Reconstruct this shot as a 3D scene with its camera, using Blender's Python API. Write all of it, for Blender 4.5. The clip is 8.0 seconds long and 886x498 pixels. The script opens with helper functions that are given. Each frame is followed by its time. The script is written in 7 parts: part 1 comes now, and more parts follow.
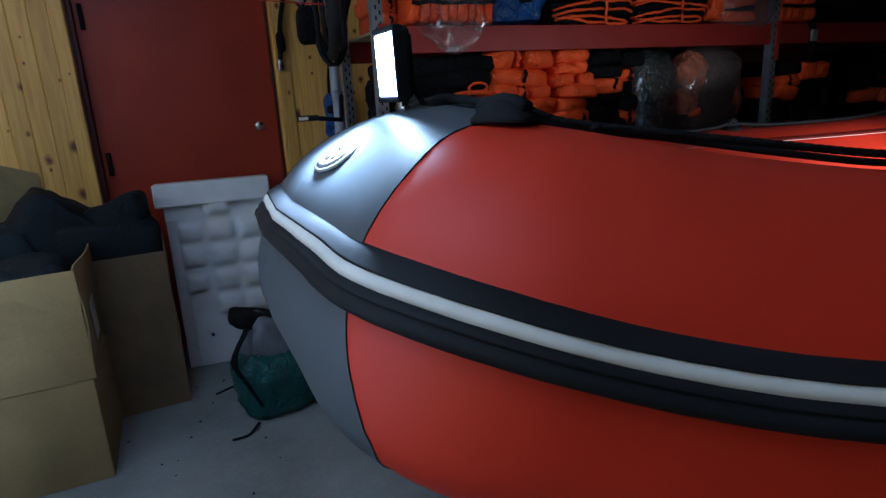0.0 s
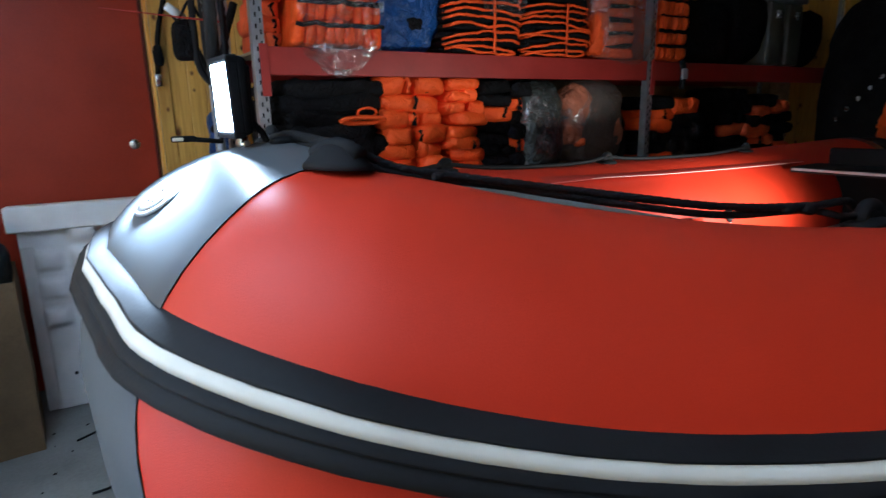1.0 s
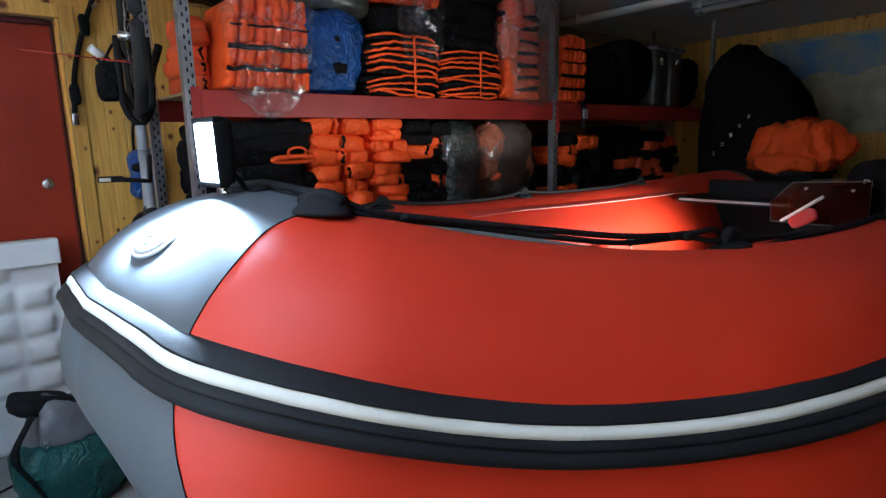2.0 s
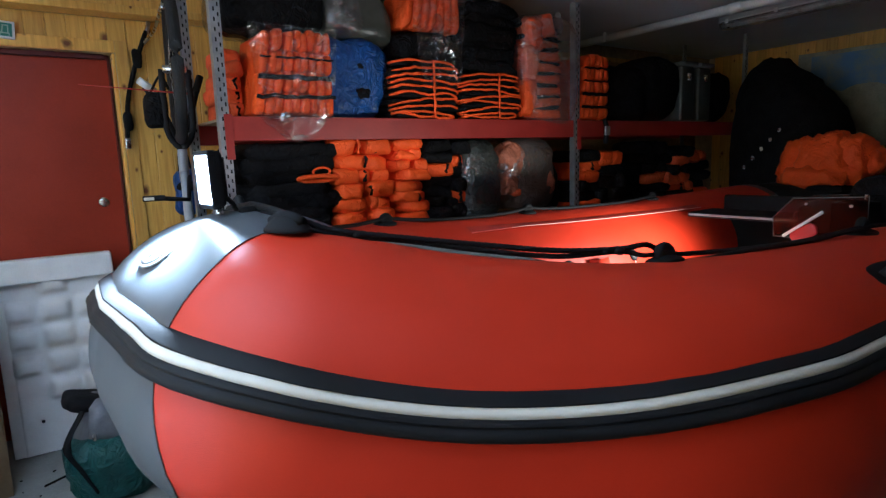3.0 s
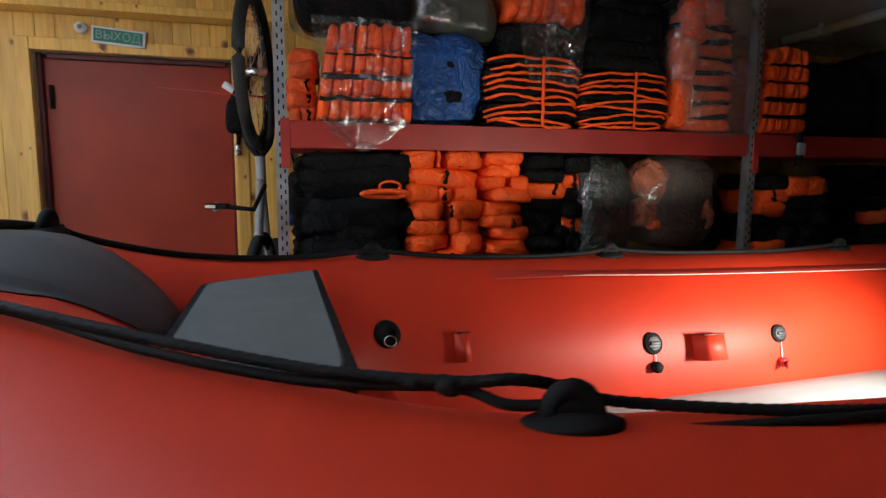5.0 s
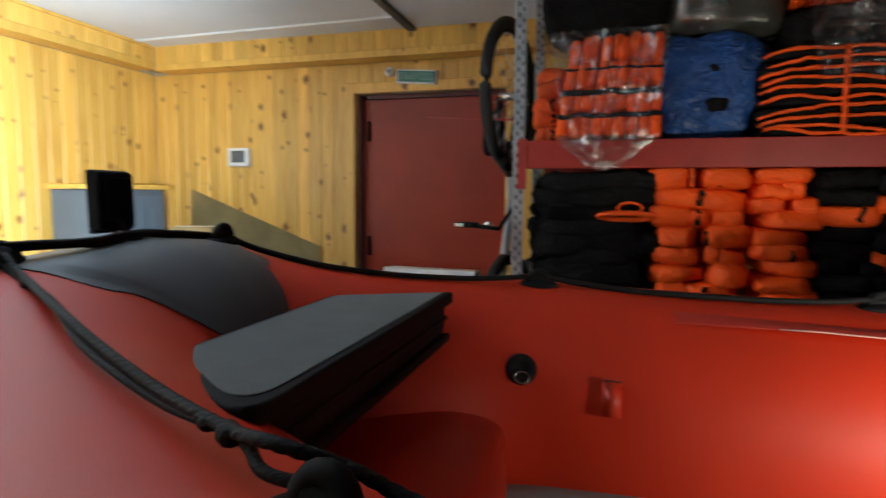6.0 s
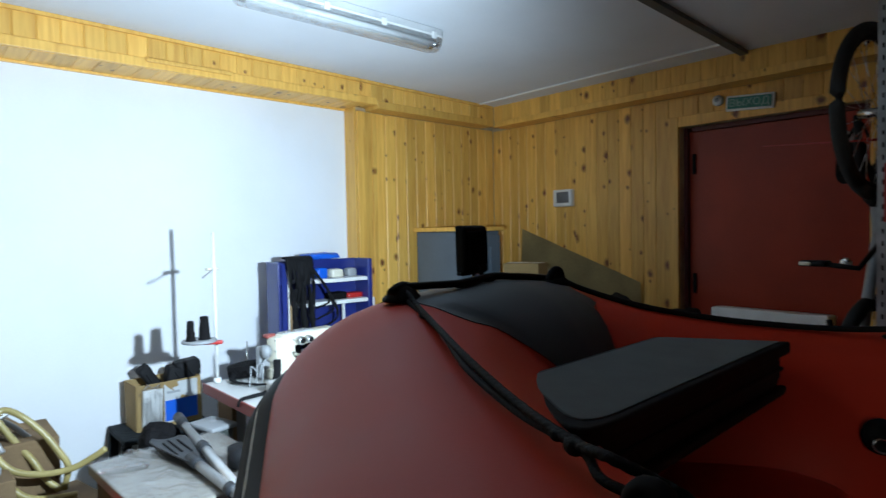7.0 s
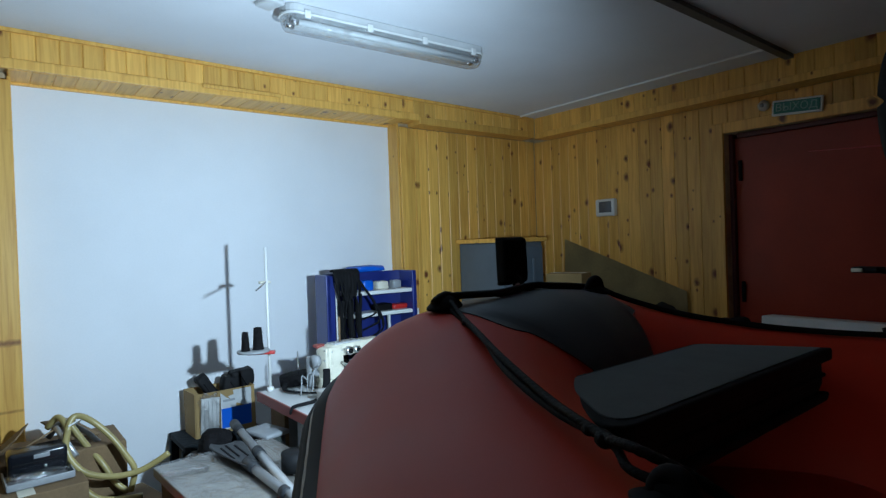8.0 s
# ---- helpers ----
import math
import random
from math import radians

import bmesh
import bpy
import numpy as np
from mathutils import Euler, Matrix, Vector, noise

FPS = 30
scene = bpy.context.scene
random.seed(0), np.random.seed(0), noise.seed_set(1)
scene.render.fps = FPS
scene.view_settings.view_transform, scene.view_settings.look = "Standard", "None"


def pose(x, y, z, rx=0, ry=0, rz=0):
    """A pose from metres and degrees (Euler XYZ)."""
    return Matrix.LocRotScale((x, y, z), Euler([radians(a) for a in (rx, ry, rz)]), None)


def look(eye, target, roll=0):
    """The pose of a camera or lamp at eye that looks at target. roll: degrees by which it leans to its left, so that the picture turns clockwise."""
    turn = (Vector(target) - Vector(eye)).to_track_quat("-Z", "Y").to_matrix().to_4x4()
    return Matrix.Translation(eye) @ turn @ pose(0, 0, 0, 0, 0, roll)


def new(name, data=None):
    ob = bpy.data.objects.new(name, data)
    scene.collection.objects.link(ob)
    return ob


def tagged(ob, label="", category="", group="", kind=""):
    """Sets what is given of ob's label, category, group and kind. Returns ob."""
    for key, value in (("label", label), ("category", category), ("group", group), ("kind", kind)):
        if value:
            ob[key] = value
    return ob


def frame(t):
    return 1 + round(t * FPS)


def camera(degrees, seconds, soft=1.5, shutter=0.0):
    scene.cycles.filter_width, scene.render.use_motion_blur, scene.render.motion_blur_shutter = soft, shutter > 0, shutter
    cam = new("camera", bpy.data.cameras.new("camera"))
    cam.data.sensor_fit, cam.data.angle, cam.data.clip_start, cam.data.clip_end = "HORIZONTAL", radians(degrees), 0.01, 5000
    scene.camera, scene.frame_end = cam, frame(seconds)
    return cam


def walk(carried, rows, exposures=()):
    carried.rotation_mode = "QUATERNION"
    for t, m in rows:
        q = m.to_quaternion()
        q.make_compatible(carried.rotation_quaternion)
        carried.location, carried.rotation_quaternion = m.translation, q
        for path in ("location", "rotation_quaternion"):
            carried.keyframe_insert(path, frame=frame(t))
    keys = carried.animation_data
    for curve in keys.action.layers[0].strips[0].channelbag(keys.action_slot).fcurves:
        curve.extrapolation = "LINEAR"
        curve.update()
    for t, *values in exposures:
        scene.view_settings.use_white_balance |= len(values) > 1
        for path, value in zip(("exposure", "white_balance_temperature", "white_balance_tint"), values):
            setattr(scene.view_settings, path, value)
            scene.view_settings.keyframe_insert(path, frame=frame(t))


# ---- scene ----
cam = camera(74.7, 8.0, soft=1.3, shutter=0.3)
PATH = [
    (0, (0.472, 0.391, 1.384), (1.2, 2.181, 0.869), -3.1),
    (0.5, (0.511, 0.399, 1.388), (1.33, 2.157, 0.898), -1.8),
    (1, (0.572, 0.41, 1.407), (1.586, 2.069, 0.942), -1.1),
    (1.5, (0.48, 0.372, 1.425), (1.703, 1.901, 1.018), -1.1),
    (1.7, (0.442, 0.353, 1.432), (1.712, 1.847, 1.036), -1.3),
    (2.8, (0.45, 0.179, 1.451), (1.618, 1.776, 1.16), -1.4),
    (3, (0.483, 0.129, 1.456), (1.62, 1.744, 1.14), -1.9),
    (3.5, (0.604, 0.184, 1.432), (1.702, 1.829, 1.134), -0.7),
    (4, (0.754, 0.298, 1.454), (1.715, 2.027, 1.159), 0.5),
    (4.2, (0.815, 0.333, 1.454), (1.683, 2.112, 1.171), 0.2),
    (5.3, (1.35, 0.39, 1.436), (1.648, 2.354, 1.204), 0.6),
    (5.5, (1.438, 0.428, 1.444), (1.528, 2.413, 1.22), 0.7),
    (6, (1.554, 0.451, 1.443), (0.985, 2.359, 1.259), 0.5),
    (6.5, (1.597, 0.388, 1.454), (0.416, 1.997, 1.322), -1.1),
    (7, (1.601, 0.354, 1.471), (0.13, 1.707, 1.406), -1.1),
    (7.5, (1.607, 0.34, 1.471), (0.01, 1.543, 1.447), -1.1),
    (8, (1.646, 0.32, 1.472), (0.078, 1.561, 1.451), -2.0),
]
EXPOSURES = [(0.0, 0.62, 4950, 11), (0.5, 1.66, 5050, 10), (1.0, 1.76, 5450, 11), (1.7, 1.97, 5400, 11), (3.0, 1.90, 5450, 11), (3.5, 1.89, 5950, 14), (4.2, 1.78, 6000, 12), (5.3, 1.84, 6250, 11), (6.0, 1.50, 6500, 10), (6.5, 1.28, 6600, 10), (7.0, -0.11, 5950, 8), (7.5, -0.66, 5750, 6), (8.0, -0.82, 5650, 5)]
walk(cam, [(t, look(eye, target, roll)) for t, eye, target, roll in PATH], EXPOSURES)
# ---- light and exposure ----
world = bpy.data.worlds.new("night_room")
world.use_nodes = True
world.node_tree.nodes["Background"].inputs[0].default_value = (0.5, 0.6, 0.8, 1)
world.node_tree.nodes["Background"].inputs[1].default_value = 0.0
scene.world = world
LED_STRENGTH = 70.0        # lens of the work light on the bow
LED_WATTS = 282.0          # its beam towards the white wall
DECK_WATTS = 15.0          # work light low inside the boat


# ---- small helpers ----
def part(name, bm, material, parent, label="", smooth=True):
    """Links a bmesh as one mesh object under a thing or a part."""
    me = bpy.data.meshes.new(name)
    if smooth:
        for f in bm.faces:
            f.smooth = True
    bm.to_mesh(me)
    bm.free()
    me.materials.append(material)
    ob = new(name, me)
    if parent is not None:
        ob.parent = parent
    if label:
        ob["label"] = label
    return ob


def piece(name, me, parent, m):
    """One more object on a shared mesh."""
    ob = new(name, me)
    ob.parent = parent
    ob.matrix_basis = m
    return ob


def thing(name, label, category, group="", kind="", m=None):
    ob = new(name)
    ob.empty_display_size = 0.05
    if m is not None:
        ob.matrix_basis = m
    return tagged(ob, label, category, group, kind)


def mesh_of(name, bm, material, smooth=False):
    me = bpy.data.meshes.new(name)
    if smooth:
        for f in bm.faces:
            f.smooth = True
    bm.to_mesh(me)
    bm.free()
    me.materials.append(material)
    return me


def add_box(bm, c, s, bevel=0.0, seg=2, rz=0.0, ry=0.0, rx=0.0):
    """A box of size s about c, with rounded edges."""
    made = bmesh.ops.create_cube(bm, size=1.0)["verts"]
    bmesh.ops.scale(bm, vec=s, verts=made)
    if bevel > 0:
        edges = list({e for v in made for e in v.link_edges})
        res = bmesh.ops.bevel(bm, geom=edges, offset=min(bevel, 0.45 * min(s)), segments=seg, profile=0.5, affect="EDGES")
        made = list({v for f in res["faces"] for v in f.verts} | {v for v in made if v.is_valid})
    m = pose(c[0], c[1], c[2], rx, ry, rz)
    bmesh.ops.transform(bm, matrix=m, verts=made)
    return made


def box_bm(c, s, bevel=0.0, seg=2, rz=0.0, ry=0.0, rx=0.0):
    bm = bmesh.new()
    add_box(bm, c, s, bevel, seg, rz, ry, rx)
    return bm


def add_cyl(bm, p, q, r0, r1=None, seg=16, cap=True):
    """A cylinder or cone from p to q."""
    p, q = Vector(p), Vector(q)
    r1 = r0 if r1 is None else r1
    d = q - p
    turn = d.to_track_quat("Z", "Y").to_matrix().to_4x4()
    made = bmesh.ops.create_cone(bm, cap_ends=cap, segments=seg, radius1=r0, radius2=r1, depth=d.length)["verts"]
    bmesh.ops.transform(bm, matrix=Matrix.Translation((p + q) / 2) @ turn, verts=made)
    return made


def cyl_bm(p, q, r0, r1=None, seg=16):
    bm = bmesh.new()
    add_cyl(bm, p, q, r0, r1, seg)
    return bm


def add_lathe(bm, rings, m=None, seg=24):
    """A turned shape from (radius, height) rings about z."""
    rows = []
    for r, z in rings:
        rows.append([bm.verts.new((r * math.cos(a), r * math.sin(a), z)) for a in [2 * math.pi * k / seg for k in range(seg)]])
    for a, b in zip(rows, rows[1:]):
        for k in range(seg):
            bm.faces.new((a[k], a[(k + 1) % seg], b[(k + 1) % seg], b[k]))
    bm.faces.new(list(reversed(rows[0])))
    bm.faces.new(rows[-1])
    if m is not None:
        bmesh.ops.transform(bm, matrix=m, verts=[v for row in rows for v in row])


def add_sweep(bm, pts, r, seg=10, flat=1.0, cap=True):
    """A round bar along the points; r is a number or one for each point."""
    pts = [Vector(p) for p in pts]
    rows, up = [], Vector((0, 0, 1))
    for i, p in enumerate(pts):
        d = (pts[min(i + 1, len(pts) - 1)] - pts[max(i - 1, 0)]).normalized()
        side = d.cross(up)
        if side.length < 0.05:
            side = d.cross(Vector((0, 1, 0)))
        side.normalize()
        top = side.cross(d).normalized()
        rr = r[i] if isinstance(r, (list, tuple)) else r
        rows.append([bm.verts.new(p + side * rr * math.cos(a) + top * rr * flat * math.sin(a)) for a in [2 * math.pi * k / seg for k in range(seg)]])
    for a, b in zip(rows, rows[1:]):
        for k in range(seg):
            bm.faces.new((a[k], b[k], b[(k + 1) % seg], a[(k + 1) % seg]))
    if cap:
        bm.faces.new(rows[0])
        bm.faces.new(list(reversed(rows[-1])))


def rope_bm(pts, r, strands=3, lay=0.036, seg=18, step=0.0030):
    """A laid rope: strands that wind round the line through the points."""
    pts = [Vector(p) for p in pts]
    line, left = [pts[0]], step
    for a, b in zip(pts, pts[1:]):
        n = (b - a).length
        while left <= n:
            line.append(a + (b - a) * (left / n))
            left += step
        left -= n
    bm = bmesh.new()
    rows, up = [], Vector((0, 0, 1))
    for i, p in enumerate(line):
        d = (line[min(i + 1, len(line) - 1)] - line[max(i - 1, 0)]).normalized()
        side = d.cross(up).normalized()
        top = side.cross(d).normalized()
        turn = 2 * math.pi * i * step / lay
        row = []
        for k in range(seg):
            a = 2 * math.pi * k / seg
            rr = r * (0.86 + 0.18 * abs(math.cos(strands * (a - turn) / 2)))
            row.append(bm.verts.new(p + side * rr * math.cos(a) + top * rr * math.sin(a)))
        rows.append(row)
    for a, b in zip(rows, rows[1:]):
        for k in range(seg):
            bm.faces.new((a[k], b[k], b[(k + 1) % seg], a[(k + 1) % seg]))
    bm.faces.new(rows[0])
    bm.faces.new(list(reversed(rows[-1])))
    return bm


def sweep_bm(pts, r, seg=10, flat=1.0):
    bm = bmesh.new()
    add_sweep(bm, pts, r, seg, flat)
    return bm


def smooth_line(pts, n=8):
    """A Catmull-Rom line through the points."""
    pts = [Vector(p) for p in pts]
    ext = [2 * pts[0] - pts[1]] + pts + [2 * pts[-1] - pts[-2]]
    out = []
    for i in range(1, len(ext) - 2):
        a, b, c, d = ext[i - 1:i + 3]
        for k in range(n):
            t = k / n
            out.append(0.5 * ((2 * b) + (c - a) * t + (2 * a - 5 * b + 4 * c - d) * t * t + (3 * b - a - 3 * c + d) * t ** 3))
    out.append(pts[-1])
    return out


def add_pillow(bm, c, s, seed=0.0, bump=0.1, e=0.55, nu=14, nv=9, m=None):
    """A soft padded block: a rounded box with uneven sides; s is its full size."""
    def sp(v, p):
        return math.copysign(abs(v) ** p, v)
    rows = []
    for j in range(nv + 1):
        ph = -math.pi / 2 + math.pi * j / nv
        row = []
        for i in range(nu):
            th = 2 * math.pi * i / nu
            p = Vector((sp(math.cos(ph), e) * sp(math.cos(th), e), sp(math.cos(ph), e) * sp(math.sin(th), e), sp(math.sin(ph), e)))
            q = Vector((p.x * s[0], p.y * s[1], p.z * s[2])) / 2
            k = 1 + bump * noise.noise((Vector(c) + q) * (0.9 / min(s)) + Vector((seed, seed * 1.7, 0)))
            row.append(bm.verts.new(q * k))
        rows.append(row)
    for a, b in zip(rows, rows[1:]):
        for i in range(nu):
            bm.faces.new((a[i], a[(i + 1) % nu], b[(i + 1) % nu], b[i]))
    verts = [v for r in rows for v in r]
    bmesh.ops.remove_doubles(bm, verts=verts, dist=1e-5)
    verts = [v for v in verts if v.is_valid]
    bmesh.ops.transform(bm, matrix=Matrix.Translation(c) @ (m or Matrix()), verts=verts)


def pillow_bm(c, s, seed=0.0, bump=0.1, e=0.55, nu=14, nv=9, m=None):
    bm = bmesh.new()
    add_pillow(bm, c, s, seed, bump, e, nu, nv, m)
    return bm


def crumple(bm, amp, freq, seed=0.0):
    """Pushes a soft shape in and out along its normals, in creases and dents."""
    bm.normal_update()
    o = Vector((seed, seed * 0.7, seed * 1.3))
    moves = []
    for v in bm.verts:
        p = v.co * freq + o
        k = 1 - 2.6 * abs(noise.noise(p)) + 0.5 * (1 - 2.6 * abs(noise.noise(p * 2.3)))
        moves.append(v.normal * (k * amp))
    for v, d in zip(bm.verts, moves):
        v.co += d
    return bm


def grid_bm(n, k, f, thick=0.0):
    """A sheet of n by k cells at f(u, v), with thickness along -normal if asked."""
    bm = bmesh.new()
    vs = [[bm.verts.new(f(i / n, j / k)) for j in range(k + 1)] for i in range(n + 1)]
    for i in range(n):
        for j in range(k):
            bm.faces.new((vs[i][j], vs[i + 1][j], vs[i + 1][j + 1], vs[i][j + 1]))
    if thick:
        bm.normal_update()
        bmesh.ops.solidify(bm, geom=list(bm.faces), thickness=thick)
    return bm


# ---- materials ----
def material(name, color, rough=0.6, metal=0.0, spots=0.0, scale=6.0, bump=0.0, fine=60.0, vary=0.0, spec=0.5, coat=0.0, dirt=None, wrinkle=0.0):
    """Base colour with two scales of variation, fine relief, and a shift for each object."""
    mat = bpy.data.materials.new(name)
    mat.use_nodes = True
    nt = mat.node_tree
    b = nt.nodes["Principled BSDF"]
    b.inputs["Metallic"].default_value = metal
    b.inputs["Specular IOR Level"].default_value = spec
    b.inputs["Coat Weight"].default_value = coat
    tex = nt.nodes.new("ShaderNodeTexCoord")
    big, small = nt.nodes.new("ShaderNodeTexNoise"), nt.nodes.new("ShaderNodeTexNoise")
    big.inputs["Scale"].default_value, big.inputs["Detail"].default_value = scale, 4
    small.inputs["Scale"].default_value, small.inputs["Detail"].default_value = fine, 3
    info = nt.nodes.new("ShaderNodeObjectInfo")
    shift = nt.nodes.new("ShaderNodeVectorMath")
    nt.links.new(tex.outputs["Object"], shift.inputs[0])
    nt.links.new(info.outputs["Random"], shift.inputs[1])
    for n in (big, small):
        nt.links.new(shift.outputs[0], n.inputs["Vector"])
    ramp = nt.nodes.new("ShaderNodeValToRGB")
    dark = dirt or tuple(c * (1 - spots) for c in color)
    light = tuple(min(1, c * (1 + 0.35 * spots)) for c in color)
    ramp.color_ramp.elements[0].position, ramp.color_ramp.elements[1].position = 0.3, 0.68
    ramp.color_ramp.elements[0].color, ramp.color_ramp.elements[1].color = (*dark, 1), (*light, 1)
    mixf = nt.nodes.new("ShaderNodeMath")
    mixf.operation = "MULTIPLY_ADD"
    mixf.inputs[1].default_value = 0.3
    nt.links.new(small.outputs[0], mixf.inputs[0])
    sub = nt.nodes.new("ShaderNodeMath")
    sub.operation = "SUBTRACT"
    sub.inputs[1].default_value = 0.15
    nt.links.new(big.outputs[0], sub.inputs[0])
    nt.links.new(sub.outputs[0], mixf.inputs[2])
    nt.links.new(mixf.outputs[0], ramp.inputs[0])
    out = ramp.outputs[0]
    if vary:
        hsv = nt.nodes.new("ShaderNodeHueSaturation")
        mr = nt.nodes.new("ShaderNodeMapRange")
        mr.inputs["To Min"].default_value, mr.inputs["To Max"].default_value = 1 - vary, 1 + vary
        nt.links.new(info.outputs["Random"], mr.inputs["Value"])
        nt.links.new(mr.outputs[0], hsv.inputs["Value"])
        nt.links.new(out, hsv.inputs["Color"])
        out = hsv.outputs[0]
    nt.links.new(out, b.inputs["Base Color"])
    rr = nt.nodes.new("ShaderNodeMapRange")
    rr.inputs["To Min"].default_value, rr.inputs["To Max"].default_value = max(0.03, rough - 0.1), min(1, rough + 0.1)
    nt.links.new(big.outputs[0], rr.inputs["Value"])
    nt.links.new(rr.outputs[0], b.inputs["Roughness"])
    if bump:
        bn = nt.nodes.new("ShaderNodeBump")
        bn.inputs["Strength"].default_value, bn.inputs["Distance"].default_value = bump, 0.004
        nt.links.new(small.outputs[0], bn.inputs["Height"])
        nt.links.new(bn.outputs[0], b.inputs["Normal"])
    if wrinkle:
        wr = nt.nodes.new("ShaderNodeTexNoise")
        wr.inputs["Scale"].default_value, wr.inputs["Detail"].default_value, wr.inputs["Distortion"].default_value = 17, 3, 1.6
        nt.links.new(shift.outputs[0], wr.inputs["Vector"])
        wb = nt.nodes.new("ShaderNodeBump")
        wb.inputs["Strength"].default_value, wb.inputs["Distance"].default_value = wrinkle, 0.03
        nt.links.new(wr.outputs[0], wb.inputs["Height"])
        if bump:
            nt.links.new(wb.outputs[0], bn.inputs["Normal"])
        else:
            nt.links.new(wb.outputs[0], b.inputs["Normal"])
    return mat


def pine_material(name):
    """Varnished knotty pine; the grain runs along local z, and each board takes its own stretch."""
    mat = bpy.data.materials.new(name)
    mat.use_nodes = True
    nt = mat.node_tree
    L = nt.links.new
    b = nt.nodes["Principled BSDF"]
    b.inputs["Roughness"].default_value = 0.42
    tex, info = nt.nodes.new("ShaderNodeTexCoord"), nt.nodes.new("ShaderNodeObjectInfo")
    off = nt.nodes.new("ShaderNodeVectorMath")
    off.operation = "MULTIPLY_ADD"
    off.inputs[1].default_value = (7.3, 3.1, 41.7)
    L(info.outputs["Random"], off.inputs[0])
    L(tex.outputs["Object"], off.inputs[2])
    # knots: flat cells stretched along the board
    sx = nt.nodes.new("ShaderNodeSeparateXYZ")
    L(off.outputs[0], sx.inputs[0])
    mp = nt.nodes.new("ShaderNodeCombineXYZ")
    for src, k, n in (("X", 12.0, 0), ("Z", 8.4, 1)):
        mul = nt.nodes.new("ShaderNodeMath")
        mul.operation = "MULTIPLY"
        mul.inputs[1].default_value = k
        L(sx.outputs[src], mul.inputs[0])
        L(mul.outputs[0], mp.inputs[n])
    vor = nt.nodes.new("ShaderNodeTexVoronoi")
    vor.voronoi_dimensions = "2D"
    vor.inputs["Scale"].default_value = 1.0
    L(mp.outputs[0], vor.inputs["Vector"])
    wob = nt.nodes.new("ShaderNodeTexNoise")
    wob.inputs["Scale"].default_value = 30
    L(off.outputs[0], wob.inputs["Vector"])
    addw = nt.nodes.new("ShaderNodeMath")
    addw.operation = "MULTIPLY_ADD"
    addw.inputs[1].default_value = 0.16
    L(wob.outputs[0], addw.inputs[0])
    sep = nt.nodes.new("ShaderNodeSeparateColor")
    L(vor.outputs["Color"], sep.inputs[0])
    size = nt.nodes.new("ShaderNodeMath")
    size.operation = "MULTIPLY_ADD"
    size.inputs[1].default_value, size.inputs[2].default_value = 1.9, 0.50
    L(sep.outputs[1], size.inputs[0])
    far = nt.nodes.new("ShaderNodeMath")
    far.operation = "MULTIPLY"
    L(size.outputs[0], far.inputs[0])
    L(vor.outputs["Distance"], far.inputs[1])
    L(far.outputs[0], addw.inputs[2])
    knot = nt.nodes.new("ShaderNodeMapRange")
    knot.inputs["From Min"].default_value, knot.inputs["From Max"].default_value = 0.13, 0.27
    knot.inputs["To Min"].default_value, knot.inputs["To Max"].default_value = 1.0, 0.0
    L(addw.outputs[0], knot.inputs["Value"])
    # only some cells carry a knot
    some = nt.nodes.new("ShaderNodeMath")
    some.operation = "GREATER_THAN"
    some.inputs[1].default_value = 0.68
    L(sep.outputs[0], some.inputs[0])
    km = nt.nodes.new("ShaderNodeMath")
    km.operation = "MULTIPLY"
    L(knot.outputs[0], km.inputs[0])
    L(some.outputs[0], km.inputs[1])
    # grain that bends round the knots
    mg = nt.nodes.new("ShaderNodeMapping")
    mg.inputs["Scale"].default_value = (30.0, 30.0, 1.6)
    L(off.outputs[0], mg.inputs["Vector"])
    grain = nt.nodes.new("ShaderNodeTexNoise")
    grain.inputs["Scale"].default_value, grain.inputs["Detail"].default_value, grain.inputs["Distortion"].default_value = 2.2, 5, 0.6
    L(mg.outputs[0], grain.inputs["Vector"])
    ramp = nt.nodes.new("ShaderNodeValToRGB")
    e = ramp.color_ramp.elements
    e[0].position, e[0].color = 0.3, (0.64, 0.325, 0.058, 1)
    e[1].position, e[1].color = 0.62, (0.82, 0.480, 0.100, 1)
    L(grain.outputs[0], ramp.inputs[0])
    hsv = nt.nodes.new("ShaderNodeHueSaturation")
    mr = nt.nodes.new("ShaderNodeMapRange")
    mr.inputs["To Min"].default_value, mr.inputs["To Max"].default_value = 0.82, 1.12
    L(info.outputs["Random"], mr.inputs["Value"])
    L(mr.outputs[0], hsv.inputs["Value"])
    L(ramp.outputs[0], hsv.inputs["Color"])
    mix = nt.nodes.new("ShaderNodeMix")
    mix.data_type = "RGBA"
    mix.inputs[7].default_value = (0.15, 0.040, 0.010, 1)
    L(km.outputs[0], mix.inputs[0])
    L(hsv.outputs[0], mix.inputs[6])
    L(mix.outputs[2], b.inputs["Base Color"])
    bn = nt.nodes.new("ShaderNodeBump")
    bn.inputs["Strength"].default_value, bn.inputs["Distance"].default_value = 0.25, 0.002
    L(grain.outputs[0], bn.inputs["Height"])
    L(bn.outputs[0], b.inputs["Normal"])
    return mat


